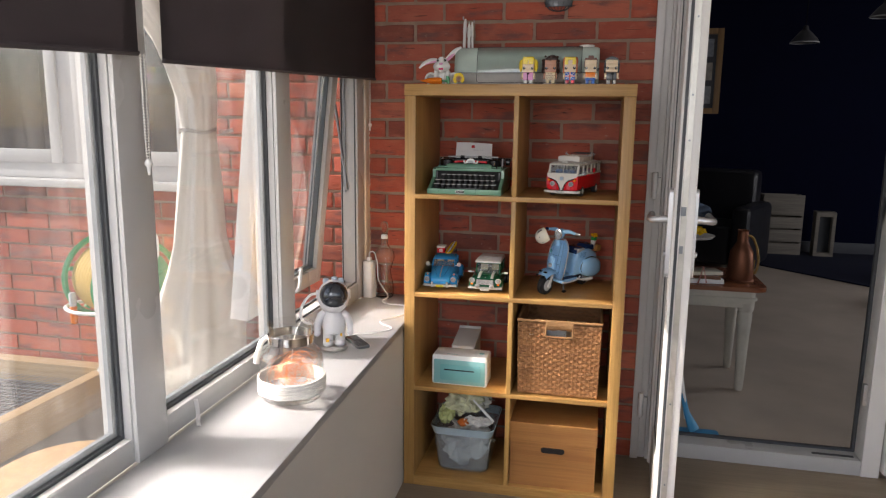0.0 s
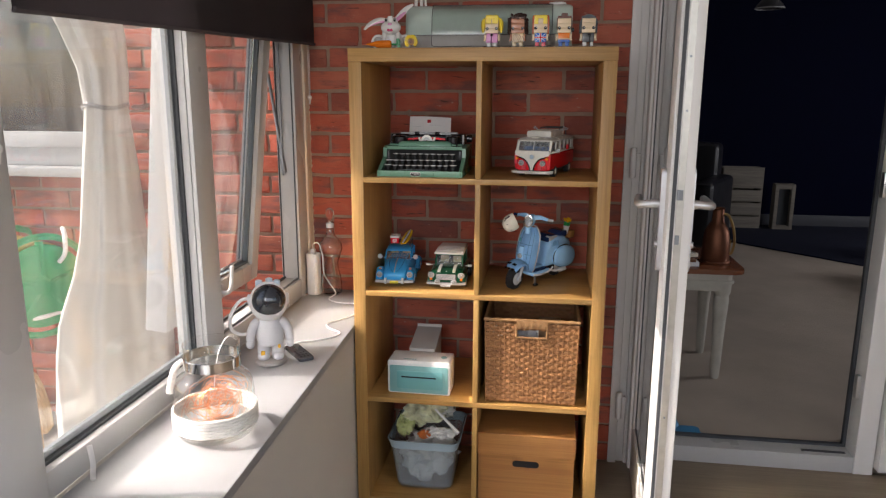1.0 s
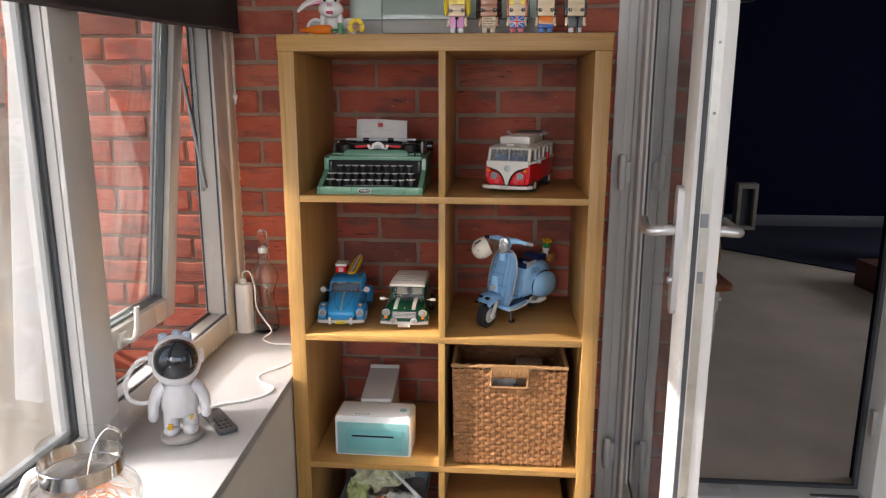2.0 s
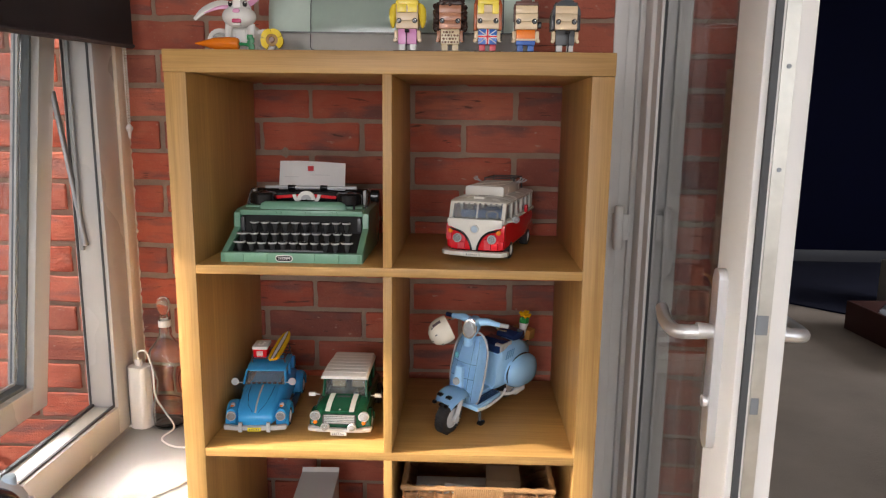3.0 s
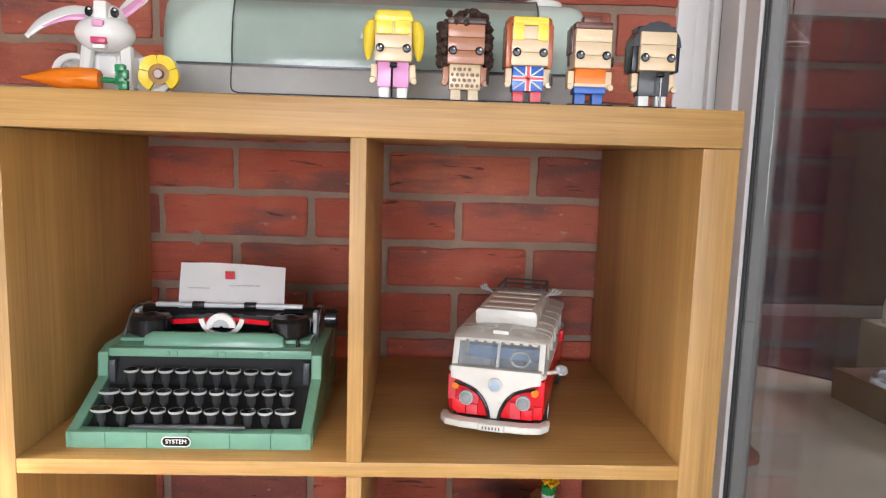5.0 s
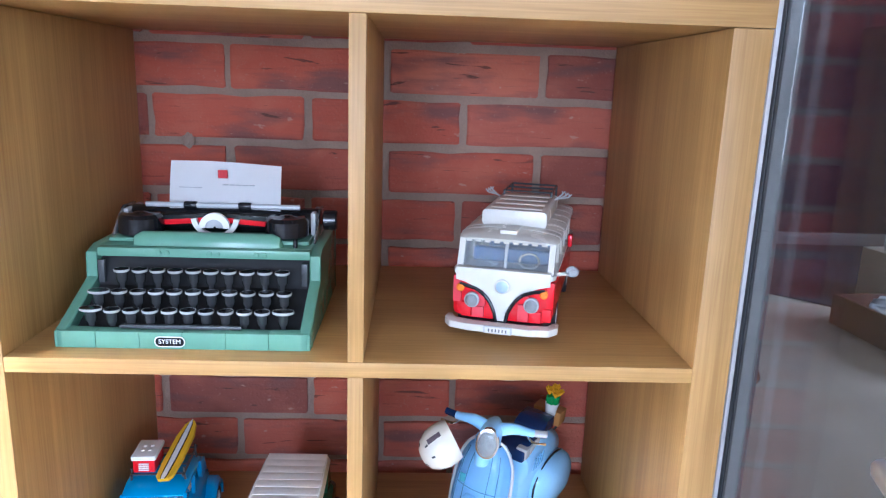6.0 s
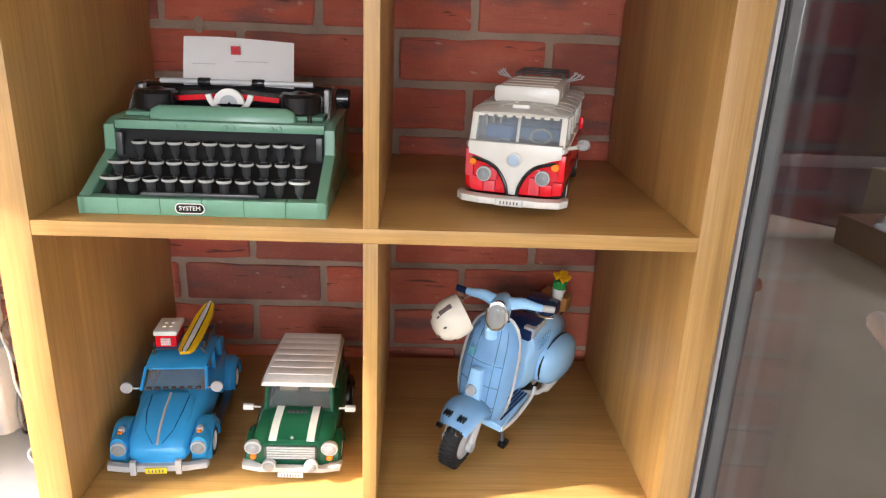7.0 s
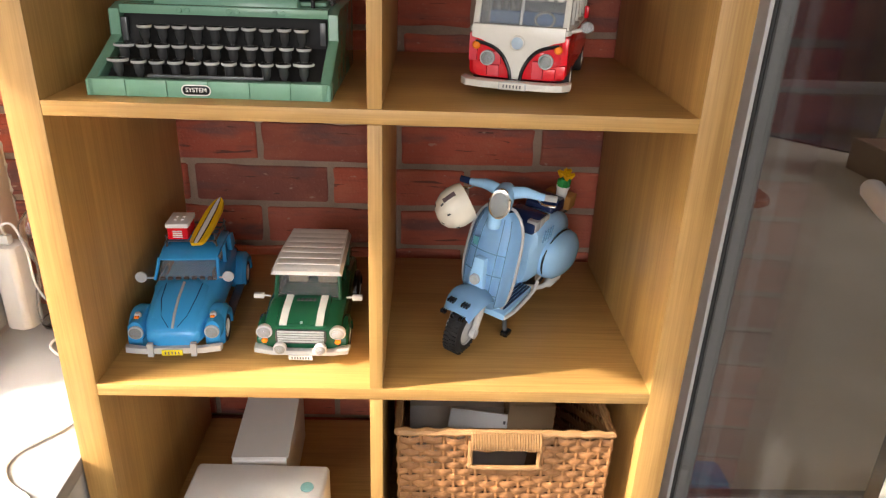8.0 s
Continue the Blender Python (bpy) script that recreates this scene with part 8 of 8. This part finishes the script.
# hanging white cloth cover, gathered by a chain
cloth = mat("white_cloth", (0.60, 0.58, 0.53), 0.85, var=0.10, scale=6, bump=0.3, fine=300, trans=0.0)
dr = thing("cloth_cover", (-0.87, 0.0, 0.0), "long white cloth curtain tied back by a chain outside", "curtain")
bm = bmesh.new()
lo = []
# top rows, hidden by the blind, are flared to block sun from the shelf
rows = [(2.3, -0.19, 0.50, 0.11), (2.05, -0.14, 0.43, 0.10), (1.87, -0.08, 0.34, 0.085), (1.72, 0.0, 0.225, 0.074), (1.62, 0.085, 0.175, 0.066), (1.53, 0.130, 0.150, 0.062),
        (1.41, 0.165, 0.112, 0.056), (1.29, 0.14, 0.098, 0.048), (1.09, 0.132, 0.135, 0.058), (0.88, 0.115, 0.165, 0.070), (0.76, 0.11, 0.21, 0.095), (0.63, 0.10, 0.285, 0.125),
        (0.5, 0.085, 0.30, 0.14), (0.3, 0.075, 0.305, 0.145), (0.045, 0.075, 0.305, 0.145)]
for z, cy, ry, rx in rows:
    lp = []
    for q in range(96):
        a = 2 * math.pi * q / 96
        fold = 1 + 0.075 * math.sin(7 * a + 1.2 * z) + 0.025 * math.sin(17 * a - 2 * z) + 0.05 * math.sin(4 * a + 3 * z)
        lp.append((rx * fold * math.cos(a), cy - 0.025 * (z > 1.35) + 0.87 * ry * fold * math.sin(a), z + 0.012 * math.sin(4 * a + z)))
    lo.append(lp)
rings(bm, lo, 0, True, False)
part("cloth", bm, cloth, dr, "", 80)
bm = bmesh.new()
for q in range(40):
    a = 2 * math.pi * q / 40
    c = Vector((0.056 * math.cos(a), 0.14 + 0.094 * math.sin(a), 1.293 + 0.006 * math.sin(3 * a)))
    tube(bm, [c + 0.008 * Vector((math.cos(w) * -math.sin(a), math.cos(w) * math.cos(a), math.sin(w) * 0.7)) for w in [2 * math.pi * k / 8 for k in range(9)]], 0.0018, 5)
for k in range(12):
    c = Vector((0.045 - 0.002 * k, 0.225 + 0.0125 * k, 1.29 - 0.003 * math.sin(k * 0.4)))
    tube(bm, [c + 0.008 * Vector((0.2 * math.cos(w), math.cos(w), (math.sin(w)) * (1 if k % 2 else 0.3))) for w in [2 * math.pi * q / 8 for q in range(9)]], 0.0018, 5)
part("chain", bm, mat("chain_steel", (0.35, 0.34, 0.33), 0.4, 0.9), dr)
# curved rattan chair back
rat = mat("rattan", (0.42, 0.28, 0.15), 0.5, var=0.3, scale=30)
rcn = thing("rattan_chair", (-0.62, -0.70, 0.04), "curved rattan chair outside under the window", "chair", 20)
bm = bmesh.new()
for k, r in enumerate((0.20, 0.182, 0.164)):
    tube(bm, [(0.0, -r * math.cos(math.pi * q / 20), 0.44 + r * 1.1 * math.sin(math.pi * q / 20)) for q in range(21)], 0.010, 8)
part("back_hoop", bm, rat, rcn)
for q in range(7):
    y = -0.13 + 0.26 * q / 6
    part("spindle", tube(bmesh.new(), [(0.0, y, 0.28), (0.0, y, 0.44 + 0.172 * math.sqrt(max(0.02, 1 - (y / 0.16) ** 2)))], 0.006, 6), rat, rcn)
part("seat", lathe(bmesh.new(), [(0.20, 0.26), (0.22, 0.27), (0.22, 0.29), (0.20, 0.30)], (-0.18, 0, 0), 28), rat, rcn)
for sx, sy in ((-0.34, -0.14), (-0.34, 0.14), (-0.02, -0.17), (-0.02, 0.17)):
    part("leg", tube(bmesh.new(), [(sx * 1.05, sy * 1.05, 0.0), (sx, sy, 0.26 if sx < -0.1 else 0.44)], 0.012, 8), rat, rcn)

# ---- things in the dark room ----
cream_old = mat("aged_cream_paint", (0.52, 0.49, 0.42), 0.55, var=0.2, scale=12)
tabletop = wood("mahogany", (0.14, 0.045, 0.02), (0.26, 0.09, 0.04), 0, 0.8, 0.25)
tab = thing("side_table", (1.19, 1.50, 0.0), "low side table with cream legs and a polished brown top", "table")
part("tabletop", prism(bmesh.new(), round_rect(0.62, 0.50, 0.05, 5), 0.530, 0.552, "z", 0, 0.006), tabletop, tab)
part("apron", prism(bmesh.new(), round_rect(0.53, 0.42, 0.03, 4), 0.44, 0.529, "z", 0, 0.003), cream_old, tab)
part("apron_bead", prism(bmesh.new(), round_rect(0.548, 0.438, 0.032, 4), 0.478, 0.492, "z", 0, 0.003), cream_old, tab)
for sx in (-1, 1):
    for sy in (-1, 1):
        part("leg", lathe(bmesh.new(), [(0.017, 0.0), (0.021, 0.02), (0.030, 0.30), (0.036, 0.40), (0.032, 0.415), (0.040, 0.43), (0.040, 0.46)], (sx * 0.225, sy * 0.175, 0), 16), cream_old, tab)
jug = thing("copper_jug", (1.395, 1.43, 0.552), "tall dark copper jug with a rope handle on the side table", "jug")
cop = mat("aged_copper", (0.21, 0.085, 0.048), 0.5, 0.8, var=0.35, scale=14)
part("body", lathe(bmesh.new(), [(0.060, 0.0), (0.064, 0.006), (0.062, 0.10), (0.056, 0.15), (0.040, 0.18), (0.028, 0.20), (0.026, 0.255), (0.030, 0.26), (0.027, 0.262), (0.022, 0.25)], (0, 0, 0), 32), cop, jug)
part("handle", tube(bmesh.new(), smooth_line([(0.022, -0.01, 0.235), (0.045, -0.015, 0.225), (0.068, -0.02, 0.17), (0.078, -0.02, 0.10), (0.070, -0.018, 0.05), (0.058, -0.012, 0.05), (0.060, -0.014, 0.11)]), 0.006, 8), mat("brass_rope", (0.55, 0.36, 0.14), 0.35, 0.8), jug)
part("base_ring", lathe(bmesh.new(), [(0.066, 0.0), (0.070, 0.004), (0.066, 0.01)], (0, 0, 0), 32), cop, jug)
for i, (z, w, d, m, tw) in enumerate(((0.552, 0.17, 0.12, paper, 6), (0.575, 0.16, 0.115, p_brown, -8), (0.594, 0.15, 0.11, p_cream, 14))):
    bk_ = thing("book", (1.21, 1.36, z), "small hardback book in a stack on the side table", "book", tw, group="books on the table")
    part("cover", one_box(-w / 2, w / 2, -d / 2, d / 2, 0, 0.018 if i else 0.022, bev=0.002), m, bk_)
ps = thing("phone_stand", (1.20, 1.285, 0.552), "small pink folding stand on the table edge", "stand", 20)
part("prop", tube(bmesh.new(), [(-0.03, 0.0, 0.003), (0.005, 0.02, 0.085), (0.02, 0.01, 0.003)], 0.004, 6), plastic("dusty_pink", (0.55, 0.25, 0.22)), ps)
dish = thing("cake_stand", (1.17, 1.52, 0.552), "white dish on a dark stand with a yellow toy on it", "dish")
part("stem", lathe(bmesh.new(), [(0.05, 0.0), (0.045, 0.01), (0.012, 0.03), (0.012, 0.17), (0.03, 0.19)], (0, 0, 0), 20), p_dark, dish)
part("plate", lathe(bmesh.new(), [(0.03, 0.19), (0.09, 0.198), (0.105, 0.212), (0.100, 0.214), (0.03, 0.200)], (0, 0, 0), 32), p_white, dish)
tagged(crumple("toy_bundle", (1.18, 1.50, 0.79), (0.045, 0.035, 0.022), p_yellow, "", 9.0), "small yellow toy bundle on the white dish", "toy")
sofa = thing("armchair", (1.62, 4.55, 0.0), "dark leather armchair with a rounded arm", "armchair", -25)
leather = mat("black_leather", (0.016, 0.016, 0.02), 0.38, var=0.2, bump=0.2, fine=60)
part("seat", one_box(-0.36, 0.36, -0.34, 0.34, 0.12, 0.46, bev=0.05, seg=3), leather, sofa)
part("backrest", one_box(-0.40, 0.40, 0.24, 0.46, 0.12, 0.92, bev=0.06, seg=3), leather, sofa)
for s in (-1, 1):
    part("arm", one_box(s * 0.36, s * 0.52, -0.38, 0.40, 0.08, 0.64, bev=0.06, seg=3), leather, sofa)
    for y in (-0.3, 0.3):
        part("foot", lathe(bmesh.new(), [(0.02, 0.0), (0.028, 0.12)], (s * 0.42, y, 0), 12), p_dark, sofa)
tagged(crumple("cushion", (1.45, 4.28, 0.56), (0.20, 0.13, 0.09), mat("slate_blue_cloth", (0.10, 0.14, 0.20), 0.9, bump=0.4), "", 4.0, 1.2), "slate blue cushion on the armchair", "cushion")
tagged(crumple("throw", (1.42, 4.33, 0.70), (0.13, 0.09, 0.05), mat("crimson_cloth", (0.34, 0.02, 0.05), 0.9, bump=0.4), "", 6.0, 2.0), "crumpled crimson throw on the cushion", "throw")
old_wood = wood("grey_old_wood", (0.15, 0.13, 0.11), (0.27, 0.24, 0.2), 0, 0.8, 0.85)
cr = thing("wooden_crate", (2.54, 5.48, 0.0), "weathered slatted wooden crate stood against the wall", "crate")
for z0, z1 in ((0.0, 0.13), (0.145, 0.27), (0.285, 0.40), (0.42, 0.63)):
    part("slat", one_box(-0.195, 0.195, -0.012, 0.0, z0, z1, bev=0.002), old_wood, cr)
for x in (-0.2, 0.18):
    part("side_panel", one_box(x, x + 0.02, 0.002, 0.24, 0.0, 0.62, bev=0.002), old_wood, cr)
part("back_panel", one_box(-0.178, 0.178, 0.225, 0.238, 0.0, 0.62), old_wood, cr)
fb = thing("box_frame", (2.945, 5.50, 0.0), "small weathered wooden box frame leaning by the wall", "frame")
bm = bmesh.new()
for x0, x1, z0, z1 in ((-0.095, -0.06, 0, 0.47), (0.06, 0.095, 0, 0.47), (-0.06, 0.06, 0, 0.05), (-0.06, 0.06, 0.42, 0.47)):
    box(bm, x0, x1, -0.06, 0.06, z0, z1, 0.003)
part("surround", bm, old_wood, fb)
part("panel", one_box(-0.06, 0.06, 0.0, 0.01, 0.05, 0.42), p_dark, fb)
solid("floor_rug", prism(bmesh.new(), [(1.9, 5.15), (3.55, 3.45), (5.2, 3.4), (5.2, 5.7), (1.9, 5.7)], 0.001, 0.014, "z", 0, 0.004), mat("navy_rug", (0.010, 0.013, 0.035), 0.95, var=0.3, bump=0.5, fine=300), "deep navy rug on the beige carpet", "rug")
for x, y, z in ((2.10, 3.5, 1.935), (2.62, 3.5, 2.11)):
    pd = thing("pendant_lamp", (x, y, z), "unlit dark metal pendant lamp with a pale rim", "pendant lamp", group="pendant lamps")
    part("shade", lathe(bmesh.new(), [(0.10, 0.006), (0.085, 0.03), (0.05, 0.07), (0.022, 0.095), (0.018, 0.12), (0.012, 0.125)], (0, 0, 0), 32, caps=False), mat("shade_dark", (0.03, 0.03, 0.035), 0.4), pd)
    part("shade_rim", lathe(bmesh.new(), [(0.098, 0.0), (0.103, 0.003), (0.1, 0.008)], (0, 0, 0), 32, caps=False), p_grey, pd)
    part("flex", tube(bmesh.new(), [(0, 0, 0.12), (0, 0, 2.75 - z)], 0.004, 6), p_black, pd)
pic = thing("picture_frame", (1.41, 3.0, 1.70), "wooden frame of small photographs on a partition", "picture")
bm = bmesh.new()
for x0, x1, z0, z1 in ((-0.25, -0.21, -0.29, 0.29), (0.21, 0.25, -0.29, 0.29), (-0.21, 0.21, -0.29, -0.25), (-0.21, 0.21, 0.25, 0.29)):
    box(bm, x0 - 0.2, x1 - 0.2, -0.015, 0.015, z0, z1, 0.003)
part("surround", bm, wood("frame_oak", (0.22, 0.13, 0.05), (0.34, 0.2, 0.09), 2), pic)
part("mount", one_box(-0.41, 0.01, 0.0, 0.008, -0.25, 0.25), mat("dim_mount", (0.10, 0.11, 0.13), 0.7), pic)
for k in range(3):
    part("photo", one_box(-0.09, -0.01, -0.004, 0.0, -0.22 + 0.16 * k, -0.10 + 0.16 * k), mat("photo_%d" % k, ((0.35, 0.38, 0.42), (0.42, 0.40, 0.36), (0.3, 0.34, 0.4))[k], 0.4, var=0.5, scale=30), pic)
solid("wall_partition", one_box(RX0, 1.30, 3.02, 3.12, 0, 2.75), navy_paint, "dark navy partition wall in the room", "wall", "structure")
mop = thing("floor_mop", (1.06, 0.66, 0.0), "blue flat floor mop leaning beside the door", "mop")
bm = tube(bmesh.new(), [(0.02, 0.0, 0.09), (-0.02, 0.03, 0.34), (-0.06, 0.035, 0.72)], [0.009, 0.009, 0.009], 10)
part("pole", bm, p_white, mop)
blue_mop = plastic("mop_blue", (0.03, 0.22, 0.42), 0.45)
bm = tube(bmesh.new(), [(0.055, -0.01, 0.045), (0.02, 0.0, 0.12), (0.0, 0.014, 0.20)], [0.030, 0.016, 0.013], 12, flat=0.5)
part("socket", bm, blue_mop, mop)
bm = prism(bmesh.new(), round_rect(0.26, 0.10, 0.02, 4, 0.03, 0.0), 0.004, 0.03, "z", 0, 0.004)
part("head", bm, blue_mop, mop)
part("mop_pad", prism(bmesh.new(), round_rect(0.28, 0.115, 0.02, 4, 0.03, 0.0), 0.0, 0.008, "z", 0, 0.002), mat("mop_cloth", (0.2, 0.36, 0.5), 0.95, bump=0.6), mop)
wb = thing("open_box", (3.38, 3.02, 0.0), "dark red-brown open box with white cloth in it", "box", 4)
bm = bmesh.new()
for x0, x1, y0, y1 in ((-0.30, -0.28, -0.45, 0.45), (0.28, 0.30, -0.45, 0.45), (-0.28, 0.28, -0.45, -0.43), (-0.28, 0.28, 0.43, 0.45)):
    box(bm, x0, x1, y0, y1, 0.0, 0.19, 0.003)
box(bm, -0.28, 0.28, -0.43, 0.43, 0.0, 0.02)
part("case", bm, mat("dark_red_brown", (0.10, 0.03, 0.022), 0.6, var=0.2), wb)
tagged(crumple("white_cloth_heap", (3.33, 2.98, 0.18), (0.26, 0.36, 0.05), mat("linen_white", (0.55, 0.60, 0.66), 0.85, bump=0.4), "", 12.0, 2.6), "crumpled white cloth heaped in the open box", "cloth")
cx = thing("cream_carton", (3.82, 3.95, 0.014), "cream cardboard carton with a hand slot", "carton", 6)
part("carton", one_box(-0.2, 0.2, -0.15, 0.15, 0, 0.34, bev=0.003), mat("cream_card", (0.55, 0.5, 0.42), 0.8), cx)
part("hand_slot", one_box(-0.05, 0.05, -0.1515, -0.149, 0.20, 0.225), p_dark, cx)
bt = thing("white_bottle", (3.72, 3.95, 0.356), "tall white spray bottle standing on the carton", "bottle")
part("bottle", lathe(bmesh.new(), [(0.04, 0.0), (0.045, 0.01), (0.042, 0.14), (0.03, 0.19), (0.02, 0.21), (0.022, 0.25), (0.01, 0.26)], (0, 0, 0), 18), white_mat, bt)

solid("trim_trunking", one_box(-0.026, -0.006, -0.055, -0.02, 0.0, 0.33, bev=0.003), upvc, "short white cable trunking by the shelf foot", "trim", "structure")
crumple("mortar_splash", (0.098, WALL_Y + 0.001, 1.271), (0.009, 0.004, 0.013), mortar, "", 7.0, parent=house_wall)

# ---- the bricks ----
def ragged_brick(seed):
    """One wire-cut brick face with chipped, wandering arrises and a slightly dished front."""
    r = random.Random(seed)
    hw, hh = 0.1122, 0.0331
    walk_round = [(x, -hh) for x in (-0.1075, -0.066, -0.022, 0.02, 0.062, 0.1085)] + [(hw, -0.0298), (hw, -0.011), (hw, 0.010), (hw, 0.0302)]
    walk_round += [(-x, -z) for x, z in walk_round]
    b = bmesh.new()
    front, back = [], []
    for x, z in walk_round:
        nip = abs(r.gauss(0, 0.0011)) + (0.0026 if r.random() < 0.10 else 0.0)
        out = r.uniform(0.0, 0.0012)
        side = abs(x) > hw - 0.001
        xx, zz = (x - math.copysign(nip - out, x), z) if side else (x, z - math.copysign(nip - out, z))
        back.append(b.verts.new((xx, 0.02, zz)))
        front.append(b.verts.new((xx * 0.994, 0.0014, zz * 0.978)))
    inner = [b.verts.new((v.co.x * 0.975, r.uniform(-0.0006, 0.0004), v.co.z * 0.92)) for v in front]
    n = len(front)
    for k in range(n):
        q = (k + 1) % n
        b.faces.new((back[k], back[q], front[q], front[k]))
        b.faces.new((front[k], front[q], inner[q], inner[k]))
    b.faces.new(inner)
    return mesh_of("brick", b, brick_one, 25)


brick_meshes = [ragged_brick(60 + k) for k in range(9)]
rb = random.Random(4)
far_bm = bmesh.new()
count = 0
for row in range(-4, 42):
    z = BED0 + (row + 0.5) * COURSE
    shift = 0.160 if row % 2 == 0 else 0.276
    for col in range(-19, 14):
        xa, xb = shift + col * PITCH, shift + (col + 1) * PITCH
        cuts = []
        for xe in (DOOR_L, DOOR_R + 0.42, HOUSE_WIN[0], HOUSE_WIN[1]):
            if xa + 0.02 < xe < xb - 0.02:
                cuts.append(xe)
        edges = [xa, *sorted(cuts), xb]
        for x0, x1 in zip(edges, edges[1:]):
            xm = (x0 + x1) / 2
            if in_opening(xm, z) or x1 - x0 < 0.03:
                continue
            near = -1.13 < xm < 0.86 and 0.62 < z < 1.95 and not (0 < xm < 0.77 and z < 0.55)
            proud = rb.uniform(-0.0015, 0.0015)
            dz = rb.uniform(-0.0012, 0.0012)
            whole = x1 - x0 > PITCH - 0.005
            if near and count < 300:
                ob = new("brick", brick_meshes[(7 * count + row) % 9])
                ob.parent = house_wall
                ob.location = (xm + rb.uniform(-0.002, 0.002), WALL_Y + proud, z + dz)
                sx = 1.0 if whole else (x1 - x0 - JOINT) / 0.2226
                ob.scale = (sx, 1, 1)
                ob.rotation_euler = (0, radians(rb.uniform(-0.25, 0.25)), 0)
                count += 1
            elif z > -0.25:
                box(far_bm, x0 + JOINT / 2, x1 - JOINT / 2, WALL_Y + proud, WALL_Y + 0.02, z - 0.0319 + dz, z + 0.0319 + dz)
far = part("brickwork", far_bm, brick_far, house_wall, "", 0)
tagged(far, kind="stuff")
